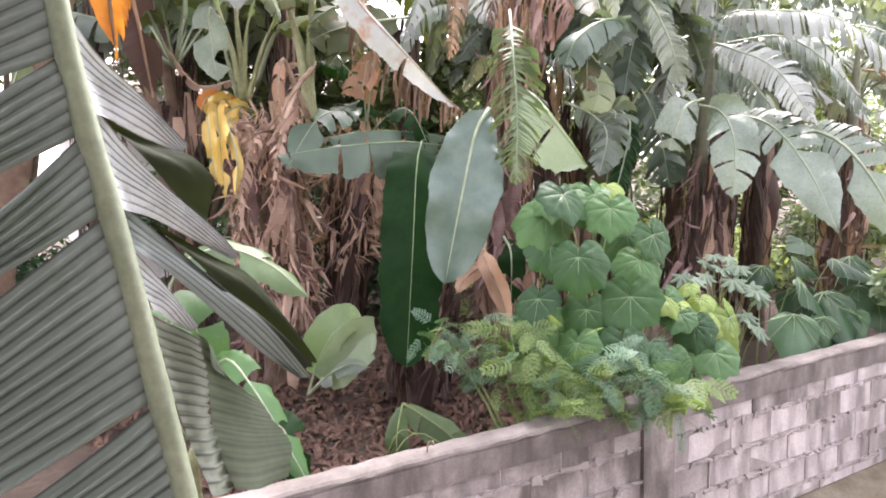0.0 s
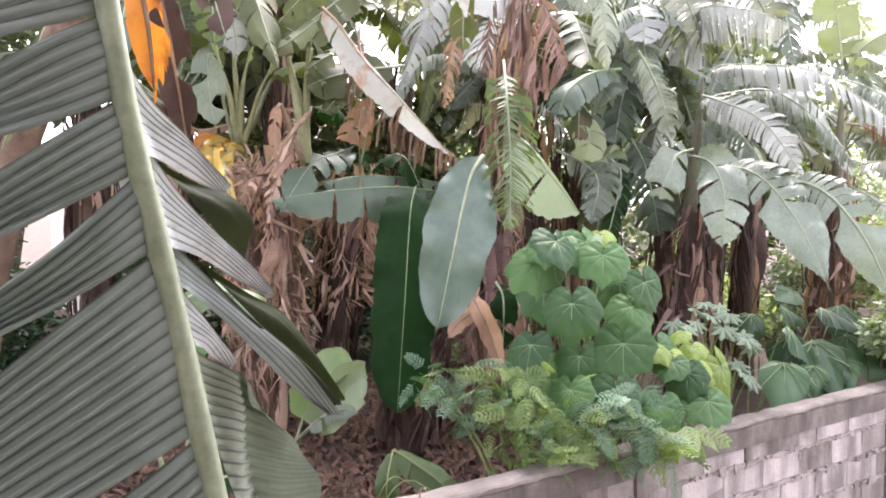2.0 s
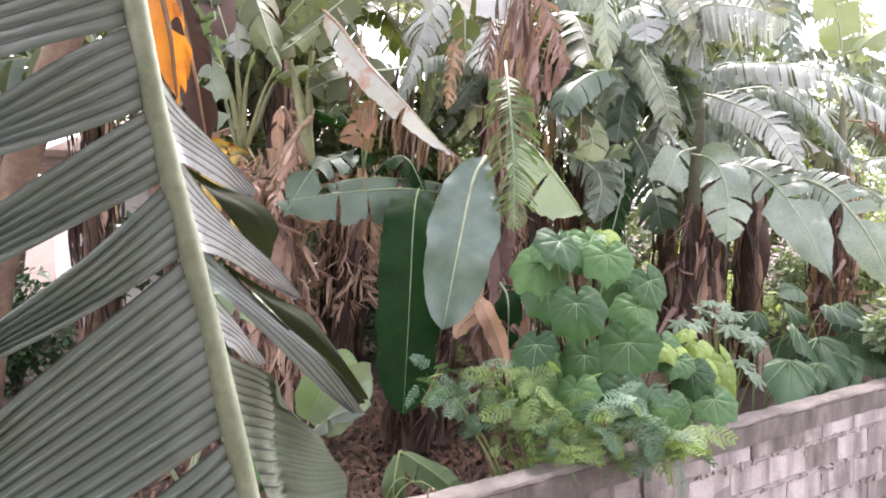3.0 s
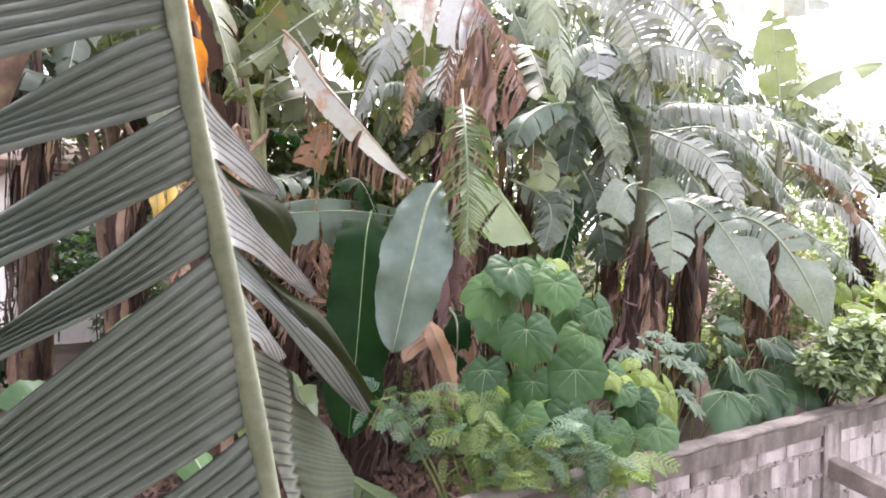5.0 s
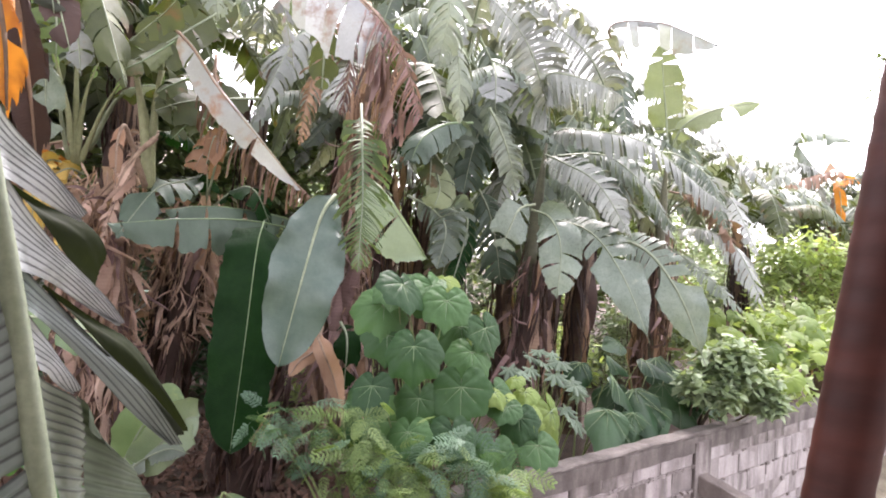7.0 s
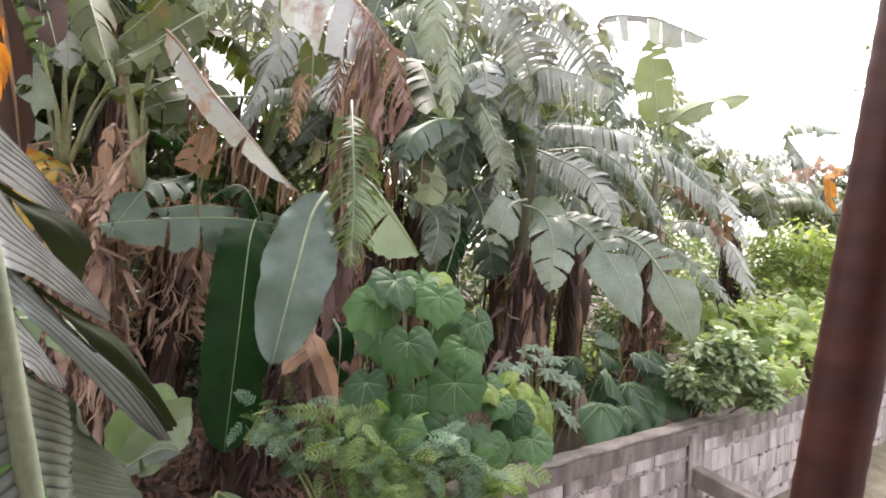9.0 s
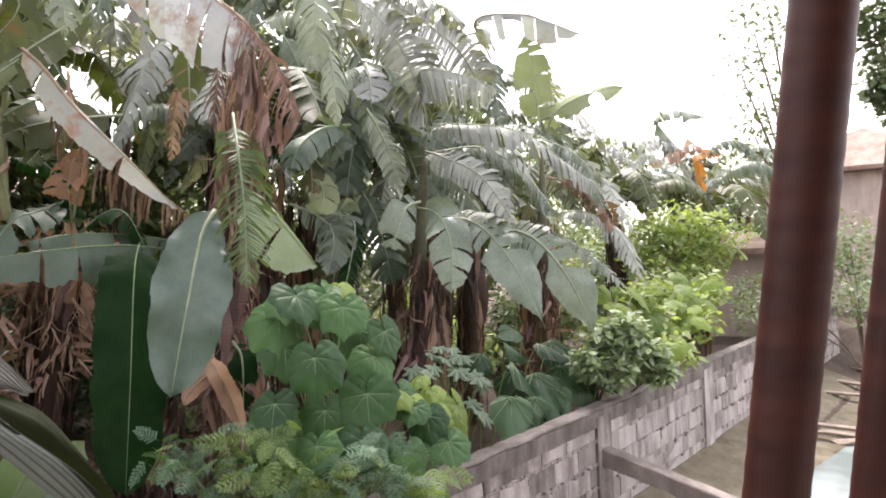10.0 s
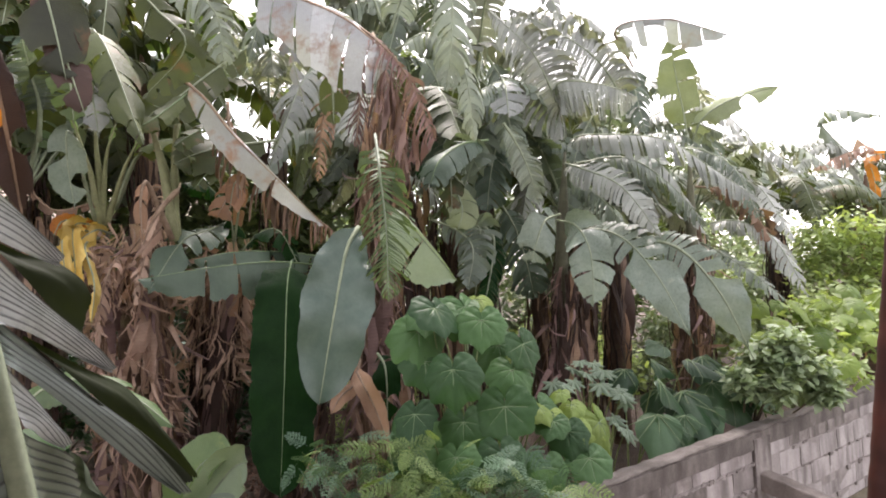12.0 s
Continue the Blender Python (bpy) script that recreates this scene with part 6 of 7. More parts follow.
# ------------------------------------------------------------ broad lobed climber behind the wall
HEART_A = (0.0, 0.08, 0.22, 0.40, 0.60, 0.76, 0.92, 1.14, 1.36, 1.50, 1.66, 1.92, 2.16, 2.30, 2.50, 2.80, 3.0, 3.15)
HEART_R = (1.14, 1.02, 0.92, 0.84, 0.90, 0.97, 0.89, 0.80, 0.83, 0.87, 0.81, 0.73, 0.73, 0.75, 0.70, 0.58, 0.36, 0.06)


def lobed_leaf_mesh(name, material, size, lobes, depth, seed, droop=0.25, cup=0.12, heart=False):
    """A heart-shaped leaf with shallow lobes and sunken veins, its stalk end at the origin, its tip along +x."""
    rng = random.Random(seed)
    n, rings = 84, 7
    tips = [-2.3, -1.5, -0.77, 0.0, 0.77, 1.5, 2.3] if heart else [0.0] if lobes < 2 else [2.3 * (2 * k / (lobes - 1) - 1) for k in range(lobes)]
    v, f, uv = [(0, 0, 0)], [], [(0.5, 0.5)]
    for r in range(1, rings + 1):
        q = r / rings
        for k in range(n + 1):
            a = -math.pi + 2 * math.pi * k / n
            notch = 1 - 0.78 * math.exp(-((abs(a) - math.pi) / 0.33) ** 2)
            near = min(abs(a - c) for c in tips)
            lob = 1 + depth * (math.exp(-(near / 0.36) ** 2) * 0.8 + math.exp(-near / 0.09) * 0.2 - 0.4) + 0.012 * math.sin(23 * a + seed)
            if heart:
                rad = size * q * float(np.interp(abs(a), HEART_A, HEART_R)) * (1 + 0.012 * math.sin(31 * a + seed) + 0.008 * rng.uniform(-1, 1))
                x, y = rad * math.cos(a), rad * math.sin(a)
            else:
                rad = size * q * notch * lob * (0.62 + 0.25 * math.cos(a / 2) ** 2)
                x, y = rad * math.cos(a) + 0.30 * size * q, rad * math.sin(a) * 1.08
            z = -droop * (q ** 2) * size * (0.5 + 0.5 * math.cos(a)) - cup * size * q * q * abs(math.sin(a)) + (0.15 if heart else 0.05) * size * (1 - math.exp(-min(abs(a - c) for c in tips) / 0.16)) * q * (1.25 - q) + 0.01 * size * rng.uniform(-1, 1) * q + (0 if heart else 0.05 * size * math.sin(4 * a + seed) * q * q)
            if heart:
                z += 0.038 * size * math.sin(9.5 * q * math.pi + 2.2 * min(abs(a - c) for c in tips) * 3) * min(1, 6 * min(abs(a - c) for c in tips)) * q
            v.append((x, y, z))
            uv.append((x, y))
    for k in range(n):
        f.append((0, 1 + k, 2 + k))
    for r in range(rings - 1):
        for k in range(n):
            a = 1 + r * (n + 1) + k
            f.append((a, a + n + 1, a + n + 2, a + 1))
    me = bpy.data.meshes.new(name)
    me.from_pydata(v, [], f)
    lay = me.uv_layers.new(name="UVMap")
    for lp in me.loops:
        lay.data[lp.index].uv = uv[lp.vertex_index]
    me.polygons.foreach_set("use_smooth", [True] * len(me.polygons))
    me.materials.append(material)
    veins = []
    for a in (tips[1:-1] if heart else tips if lobes > 1 else (-1.5, -0.8, 0.0, 0.8, 1.5)):
        grow = float(np.interp(abs(a), HEART_A, HEART_R))
        pts = [(0.93 * size * q * grow * math.cos(a), 0.93 * size * q * grow * math.sin(a), -droop * q * q * size * (0.5 + 0.5 * math.cos(a)) - cup * size * q * q * abs(math.sin(a)) + 0.008 * size) for q in (0, 0.33, 0.66, 1.0)] if heart else [(0.9 * size * q * math.cos(a) * (0.62 + 0.25 * math.cos(a / 2) ** 2) + 0.27 * size * q, 0.9 * size * q * math.sin(a) * (0.62 + 0.25 * math.cos(a / 2) ** 2) * 1.08,
                -droop * q * q * size * (0.5 + 0.5 * math.cos(a)) - cup * size * q * q * abs(math.sin(a)) + 0.022 * size) for q in (0, 0.33, 0.66, 1.0)]
        veins.append(tube_data(pts, [0.019 * size, 0.014 * size, 0.010 * size, 0.004 * size], 4))
    vv, vf = join(veins)
    vm = bpy.data.meshes.new("vein")
    vm.from_pydata([tuple(p) for p in vv], [], vf)
    vm.materials.append(M_VEIN)
    return me, vm


def place(parent, mesh, at, heading, pitch, roll=0.0, scale=1.0, name="leaf"):
    """A part on shared mesh data, its tip at a heading and a pitch (degrees, down is negative)."""
    ob = new(name, mesh)
    ob.parent = parent
    ob.rotation_euler = Euler((radians(roll), radians(-pitch), radians(heading)), "XYZ")
    ob.location = Vector(at) - parent.location
    ob.scale = (scale, scale, scale)
    return ob


def shrub_of_leaves(name, label, category, base, meshes, spots, stalk_material, root_spread=0.15):
    """A plant of broad leaves: spots are (place, heading, pitch, roll, scale)."""
    rng = random.Random(len(spots))
    thing = empty(name, base, label, category)
    stalks = []
    b = np.array(base)
    for at, hd, pt, rl, sc in spots:
        me, vm = rng.choice(meshes)
        lf = place(thing, me, at, hd, pt, rl, sc)
        vo = new("vein", vm)
        vo.parent = lf
        root = np.array((rng.uniform(-1, 1) * root_spread, rng.uniform(-1, 1) * root_spread, 0.0))
        end = np.array(at) - b
        mid = root * 0.4 + end * 0.6 + np.array((0, 0, 0.12 + 0.12 * rng.random()))
        pts, _ = curve_through([root, mid, end], 9)
        stalks.append(tube_data(pts, [0.008] * 4 + [0.005] * 5, 5))
    for s in range(0, len(stalks)):
        v, f = stalks[s]
        mesh_ob("stalk", v, f, stalk_material, thing)
    return thing


VINE = [lobed_leaf_mesh("leaf", M_VINE, 0.255, 5, 0.27, k, 0.10 + 0.10 * k, 0.06 + 0.06 * k, heart=True) for k in range(4)]
LIMEL = [lobed_leaf_mesh("leaf", M_LIME, 0.18, 3, 0.4, 8 + k, 0.35, 0.12, heart=True) for k in range(2)]
TARO = [lobed_leaf_mesh("leaf", M_TARO, 0.32, 1, 0.75, 20 + k, 0.15 + 0.10 * k, 0.01 + 0.03 * k) for k in range(4)]
CASSAVA = [lobed_leaf_mesh("leaf", M_CASSAVA, 0.12, 7, 1.5, 30 + k, 0.3, 0.1) for k in range(2)]
shrub_of_leaves("broad_leaved_climber", "climber with broad lobed light green leaves behind the wall", "climber", (3.45, 0.65, 0.45), VINE, [
    ((2.99, 0.30, 2.03), 228, -58, 4, 0.85), ((3.39, 0.45, 2.29), 224, -52, -6, 0.80), ((3.15, 0.62, 2.38), 255, -40, -12, 0.85),
    ((3.29, 0.18, 1.78), 226, -62, 8, 0.91), ((3.60, 0.30, 2.12), 300, -66, 30, 0.72), ((3.49, 0.30, 1.97), 236, -48, -8, 0.77),
    ((3.10, 0.35, 1.70), 218, -64, -6, 0.74), ((3.64, 0.00, 1.59), 228, -58, 6, 0.65), ((3.71, -0.10, 1.43), 236, -46, -4, 0.71),
    ((2.89, 0.55, 1.76), 214, -52, 8, 0.68), ((3.47, 0.70, 2.38), 200, -20, 10, 0.57), ((3.15, 0.75, 2.04), 240, -60, -10, 0.76),
    ((3.56, 0.15, 1.75), 250, -50, 10, 0.65), ((3.57, 0.05, 1.66), 200, -35, -14, 0.53), ((3.15, 0.10, 1.54), 232, -55, 5, 0.76),
    ((3.36, -0.05, 1.44), 222, -60, -8, 0.67), ((2.98, 0.30, 1.52), 214, -50, 10, 0.70), ((2.80, 0.50, 1.54), 246, -55, -6, 0.62),
    ((3.58, 0.50, 2.11), 250, -60, 12, 0.77), ((3.25, 0.78, 2.36), 214, -38, 0, 0.84), ((3.16, 0.81, 2.23), 235, -52, -10, 0.94),
    ((3.06, 0.81, 1.70), 195, -43, 0, 0.84), ((3.44, 0.66, 2.37), 272, -49, 12, 0.89), ((3.11, 0.51, 1.52), 201, -72, -8, 1.11)], M_TWIG)
shrub_of_leaves("lime_seedling", "young plant with yellow-lime leaves beside the climber", "plant", (3.75, 0.5, 0.45), LIMEL, [
    ((3.64, 0.75, 2.41), 215, -20, 0, 0.79), ((3.95, 0.10, 1.61), 300, -35, 20, 0.90), ((4.02, 0.05, 1.58), 310, -60, 30, 1.16), ((3.53, 0.12, 1.74), 260, -30, 0, 0.66), ((3.60, 0.10, 1.70), 210, -25, 0, 0.61),
    ((3.65, 0.45, 2.03), 280, -55, 10, 0.76), ((3.76, 0.15, 1.80), 190, -20, 0, 0.50), ((3.37, -0.15, 1.24), 270, -60, 0, 0.53), ((3.81, 0.10, 1.72), 220, -20, 5, 0.63), ((3.74, -0.02, 1.62), 240, -40, -10, 0.61)], M_TWIG)
shrub_of_leaves("cassava_plant", "small cassava with finger-like pale leaves", "plant", (4.75, 0.75, 0.35), CASSAVA, [
    ((4.48, 0.55, 1.90), 230, -13, 3, 0.46), ((4.54, 0.50, 1.80), 317, -12, 1, 0.58), ((4.63, 0.45, 1.82), 208, -12, -14, 0.64), ((4.33, 0.50, 1.78), 260, -34, 3, 0.48),
    ((4.12, 0.45, 1.79), 291, -20, 3, 0.62), ((4.69, 0.40, 1.68), 260, -25, 6, 0.63), ((4.62, 0.30, 1.66), 229, -10, -10, 0.63), ((4.70, 0.60, 1.86), 266, -26, 9, 0.43),
    ((4.42, 0.20, 1.48), 299, -46, -9, 0.61), ((4.52, 0.20, 1.43), 275, -48, -5, 0.61), ((4.45, 0.50, 1.83), 305, -33, 1, 0.57), ((4.42, 0.60, 1.86), 317, -26, 8, 0.62),
    ((4.50, 0.40, 1.74), 254, -25, 9, 0.62), ((3.98, 0.40, 1.82), 256, -42, 14, 0.51), ((4.68, 0.30, 1.61), 204, -42, 1, 0.48), ((4.50, 0.30, 1.51), 286, -23, 10, 0.58)], M_TWIG)
shrub_of_leaves("taro_patch", "taro with large dark heart-shaped leaves at the wall", "taro", (5.75, 0.75, 0.45), TARO, [
    ((5.84, 0.55, 1.48), 235, -34, 12, 1.09), ((6.41, 0.55, 1.58), 300, -26, -6, 1.26), ((5.38, 0.50, 1.36), 215, -46, -8, 1.03), ((6.40, 0.45, 1.40), 285, -38, 10, 1.06),
    ((5.82, 0.42, 1.38), 230, -52, 4, 0.99), ((6.89, 0.45, 1.41), 320, -30, 8, 0.97), ((5.48, 0.45, 1.27), 200, -45, 0, 0.78), ((6.62, 0.80, 1.68), 255, -30, 6, 1.10),
    ((5.90, 0.80, 1.48), 190, -35, 8, 0.93), ((7.17, 0.70, 1.63), 280, -22, -8, 1.01), ((5.55, 0.6, 1.62), 310, -44, 10, 0.88), ((5.7, 0.75, 1.75), 330, -19, 32, 0.61), ((6.1, 0.65, 1.72), 285, -11, -4, 0.83), ((6.25, 0.5, 1.5), 215, -53, 12, 0.76), ((6.0, 0.4, 1.33), 215, -36, 34, 0.64),
    ((5.6, 0.4, 1.33), 215, -60, -8, 0.74), ((6.75, 0.6, 1.56), 215, -5, 14, 0.66), ((6.6, 0.4, 1.36), 190, -52, 21, 0.64), ((6.05, 0.85, 1.85), 190, -5, -35, 0.67), ((5.45, 0.85, 1.7), 215, -50, -14, 0.70)], M_TWIG, 0.4)
shrub_of_leaves("lime_creeper", "creeper with broad yellow-green leaves on top of the wall", "creeper", (8.2, 0.7, 0.45), LIMEL, [
    ((7.74, 0.33, 2.07), 280, -42, -14, 1.12), ((7.34, 0.41, 1.99), 283, -10, 14, 1.05), ((8.41, 0.27, 1.94), 222, -7, 12, 1.12),
    ((8.95, 0.32, 2.05), 196, -16, 10, 1.12), ((8.72, 0.01, 1.73), 249, -26, -6, 1.12), ((7.06, 0.13, 1.88), 210, -39, -12, 0.90),
    ((7.78, 0.17, 1.82), 240, -37, 9, 1.05), ((8.83, 0.17, 1.84), 175, -9, 5, 1.12), ((8.46, 0.48, 2.11), 280, -9, 11, 0.98),
    ((7.61, 0.70, 2.11), 239, -49, 7, 0.90), ((7.41, -0.17, 1.59), 190, -36, 4, 0.98), ((7.05, 0.66, 2.04), 232, -31, 13, 0.83),
    ((9.31, 0.28, 1.93), 243, -34, -7, 1.12), ((9.45, 0.16, 1.86), 273, -28, 8, 1.12), ((7.06, 0.40, 1.82), 212, -41, 1, 0.90),
    ((7.99, 0.64, 2.09), 268, -42, 8, 0.90), ((8.18, 0.22, 1.72), 280, -13, 9, 0.98), ((8.52, 0.19, 1.69), 170, -21, 10, 0.90),
    ((9.89, 0.29, 2.09), 175, -37, -6, 1.12), ((9.59, 0.55, 2.18), 233, -30, 0, 0.98), ((9.39, 0.74, 2.06), 263, -49, -13, 0.98)], M_TWIG, 0.6)

# ------------------------------------------------------------ feathery shrub that leans over the wall
def feather_mesh(name, material, length, pairs, leaflets, seed):
    """A doubly feathered leaf: a stalk, side ribs and rows of narrow leaflets, its tip along +x."""
    rng = random.Random(seed)
    v, f, uv = [], [], []
    for k in range(pairs):
        s = 0.18 + 0.82 * k / max(1, pairs - 1)
        z0 = -0.22 * length * s * s
        pl = length * 0.38 * math.sin(math.pi * min(0.97, 0.24 + 0.6 * s)) * rng.uniform(0.85, 1.1)
        for side in (-1, 1):
            a = radians(66 - 26 * s) * side
            dx, dy = math.cos(a), math.sin(a)
            for j in range(leaflets):
                q = (j + 0.6) / leaflets
                cx, cy, cz = length * s + dx * pl * q, dy * pl * q, z0 - 0.18 * pl * q * q
                ll = length * 0.064 * (1 - 0.45 * abs(q - 0.45)) * rng.uniform(0.85, 1.1)
                lw = ll * 0.34
                for sd in (-1, 1):
                    b = a + sd * radians(58)
                    ex, ey = math.cos(b), math.sin(b)
                    nx, ny = -ey * lw, ex * lw
                    i = len(v)
                    dz = rng.uniform(-0.25, 0.1) * ll
                    v += [(cx, cy, cz), (cx + ex * ll * 0.5 + nx, cy + ey * ll * 0.5 + ny, cz + dz * 0.4), (cx + ex * ll, cy + ey * ll, cz + dz), (cx + ex * ll * 0.5 - nx, cy + ey * ll * 0.5 - ny, cz + dz * 0.4)]
                    uv += [(x, y) for x, y, _ in v[-4:]]
                    f.append((i, i + 1, i + 2, i + 3))
            i = len(v)
            w = 0.0016
            v += [(length * s - w, 0, z0), (length * s + w, 0, z0), (length * s + dx * pl + w * 0.4, dy * pl, z0 - 0.18 * pl), (length * s + dx * pl - w * 0.4, dy * pl, z0 - 0.18 * pl)]
            uv += [(0, 0)] * 4
            f.append((i, i + 1, i + 2, i + 3))
    st, sf = tube_data([(length * q, 0, -0.22 * length * q * q) for q in (0, 0.25, 0.5, 0.75, 1.0)], [0.0035, 0.003, 0.0025, 0.002, 0.001], 4)
    k = len(v)
    v += [tuple(p) for p in st]
    uv += [(0, 0)] * len(st)
    f += [tuple(i + k for i in q) for q in sf]
    me = bpy.data.meshes.new(name)
    me.from_pydata(v, [], f)
    lay = me.uv_layers.new(name="UVMap")
    for lp in me.loops:
        lay.data[lp.index].uv = uv[lp.vertex_index]
    me.materials.append(material)
    return me


FEATHER = [feather_mesh("frond", M_FERN, 0.34, 7, 10, k) for k in range(3)]
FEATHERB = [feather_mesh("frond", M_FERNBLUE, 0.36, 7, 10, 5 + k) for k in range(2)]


def feathery_shrub(base, crowns, label):
    """Branches to each crown, and fronds round its end. crowns: (place, radius, fronds, shade)."""
    rng = random.Random(8)
    t = empty("feathery_shrub", base, label, "shrub")
    b = np.array(base)
    for at, r, count, shade in crowns:
        end = np.array(at) - b
        mid = end * 0.5 + np.array((0, 0, 0.15))
        pts, _ = curve_through([(0, 0, 0), mid, end], 9)
        v, f = tube_data(pts, [0.012 - 0.001 * k for k in range(9)], 5)
        mesh_ob("branch", v, f, M_TWIG, t)
        for k in range(int(count * 2.0)):
            off = Vector((rng.gauss(0, 1), rng.gauss(0, 0.8), rng.gauss(0, 0.8))).normalized() * r * rng.random() ** 0.5
            hd = 238 + rng.uniform(-135, 135)
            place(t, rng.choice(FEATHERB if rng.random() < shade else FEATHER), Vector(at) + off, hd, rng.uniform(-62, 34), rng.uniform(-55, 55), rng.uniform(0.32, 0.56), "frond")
    return t


feathery_shrub((2.75, 0.4, 0.45), [
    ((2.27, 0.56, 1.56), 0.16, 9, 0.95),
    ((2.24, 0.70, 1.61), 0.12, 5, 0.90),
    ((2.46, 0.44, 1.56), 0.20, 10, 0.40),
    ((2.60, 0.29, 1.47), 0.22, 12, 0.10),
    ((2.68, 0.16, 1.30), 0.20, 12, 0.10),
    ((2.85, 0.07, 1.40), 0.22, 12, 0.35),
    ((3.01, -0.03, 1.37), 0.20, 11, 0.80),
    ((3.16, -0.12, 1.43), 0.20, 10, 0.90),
    ((3.18, -0.26, 1.31), 0.14, 8, 0.20),
    ((2.75, 0.39, 1.56), 0.16, 8, 0.20),
    ((2.62, 0.47, 1.60), 0.14, 7, 0.10),
    ((2.81, 0.21, 1.42), 0.20, 10, 0.20),
    ((3.28, -0.26, 1.36), 0.10, 5, 0.20),
    ((2.58, 0.34, 1.30), 0.20, 9, 0.20),
    ((2.59, 0.03, 1.25), 0.10, 5, 0.10)], "feathery shrub with fine doubly divided leaves leaning over the wall")


# ------------------------------------------------------------ small-leaved bushes and far trees
def leafy_cloud(parent, name, material, centres, count, leaf, seed, flat=0.8):
    """A crown of many small pointed leaves round several centres, uneven and open. centres: (place, radius)."""
    rng = random.Random(seed)
    b = np.array(parent.location)
    v, f, uv = [], [], []
    for _ in range(count):
        c, r = rng.choice(centres)
        d = np.array((rng.gauss(0, 1), rng.gauss(0, 1), rng.gauss(0, 1) * flat))
        d /= np.linalg.norm(d) + 1e-6
        p = np.array(c) - b + d * r * (0.35 + 0.65 * rng.random() ** 0.6)
        a, e = rng.random() * 6.283, rng.uniform(-0.9, 0.5)
        t = np.array((math.cos(a) * math.cos(e), math.sin(a) * math.cos(e), math.sin(e)))
        s = np.cross(t, (rng.gauss(0, 0.4), rng.gauss(0, 0.4), 1.0))
        s /= np.linalg.norm(s) + 1e-6
        nn = np.cross(s, t)
        ln = leaf * rng.uniform(0.6, 1.3)
        w = ln * rng.uniform(0.2, 0.3)
        i = len(v)
        v += [p, p + t * ln * 0.5 + s * w - nn * w * 0.2, p + t * ln - nn * ln * 0.12, p + t * ln * 0.5 - s * w - nn * w * 0.2]
        uv += [(0, 0), (w, ln * 0.5), (0, ln), (-w, ln * 0.5)]
        f += [(i, i + 1, i + 2), (i, i + 2, i + 3)]
    ob = mesh_ob(name, v, f, material, parent, uv, smooth=False)
    return tagged(ob, kind="stuff")


def bush(name, label, base, centres, count, leaf, material, seed, twig=M_WOODTWIG, flat=0.8, thick=0.02):
    t = empty(name, base, label, "bush" if "tree" not in name else "tree")
    b = np.array(base)
    for k, (c, r) in enumerate(centres):
        end = np.array(c) - b
        mid = end * np.array((0.35, 0.35, 0.55))
        pts, _ = curve_through([(0, 0, -0.05), mid, end], 9)
        v, f = tube_data(pts, [thick * (1 - 0.09 * j) for j in range(9)], 6)
        mesh_ob("limb" if k else "trunk", v, f, twig, t)
    leafy_cloud(t, "crown", material, centres, count, leaf, seed, flat)
    return t


bush("leafy_shrub", "shrub with small pale narrow leaves over the wall", (6.7, 0.5, 0.45), [((6.38, 0.07, 1.75), 0.20), ((6.56, -0.08, 1.69), 0.22), ((6.80, -0.16, 1.57), 0.20), ((6.62, -0.01, 1.83), 0.20), ((6.77, -0.26, 1.43), 0.14), ((6.35, -0.02, 1.52), 0.20), ((6.17, 0.13, 1.58), 0.16)], 3000, 0.105, M_SHRUB, 61)
bush("creeping_foliage", "light green creeping foliage piled on the wall", (8.6, 0.8, 0.45), [((7.94, 0.42, 2.00), 0.26), ((8.62, 0.36, 1.86), 0.26), ((8.94, 0.08, 1.65), 0.26), ((7.98, 0.26, 1.74), 0.26), ((8.67, 0.57, 2.04), 0.26), ((7.62, -0.08, 1.51), 0.26), ((9.52, 0.36, 1.85), 0.26), ((7.26, 0.50, 1.74), 0.26), ((8.38, 0.31, 1.64), 0.26), ((10.11, 0.37, 2.01), 0.26), ((9.59, 0.83, 1.98), 0.26)], 1500, 0.13, M_BUSH, 66, M_TWIG, 0.6)
bush("green_bush", "rounded bright green bush beyond the wall", (11.8, 1.9, 0.45), [((11.42, 1.58, 2.77), 0.40), ((11.73, 1.30, 2.91), 0.45), ((12.01, 1.07, 2.65), 0.50), ((11.66, 1.39, 2.34), 0.50), ((12.03, 1.07, 2.23), 0.50), ((11.35, 1.66, 2.36), 0.40), ((12.29, 0.82, 2.71), 0.50), ((11.01, 1.32, 1.97), 0.45), ((11.42, 0.96, 1.86), 0.50)], 3600, 0.13, M_BUSH, 62)
for k, (x, y, h) in enumerate([(4.6, 6.8, 2.4), (6.4, 6.2, 2.0), (8.2, 5.6, 1.9), (9.8, 4.6, 1.7), (11.6, 4.4, 1.8), (2.6, 7.4, 2.6), (0.4, 7.6, 3.0), (13.6, 4.8, 2.0), (15.6, 4.2, 2.0)]):
    rng = random.Random(700 + k)
    cs = [((x + rng.uniform(-1.0, 1.0), y + rng.uniform(-0.5, 0.5), 0.5 + h * rng.uniform(0.1, 0.9)), rng.uniform(0.4, 0.65)) for _ in range(8)]
    bush("undergrowth_bush", "yellow-green bush behind the banana trunks" if x > 5 else "dark green bush behind the banana trunks", (x, y, 0.42), cs, 2600, 0.15, M_TARO if x < 5 else M_BUSH if k % 2 else M_SHRUB, 700 + k)
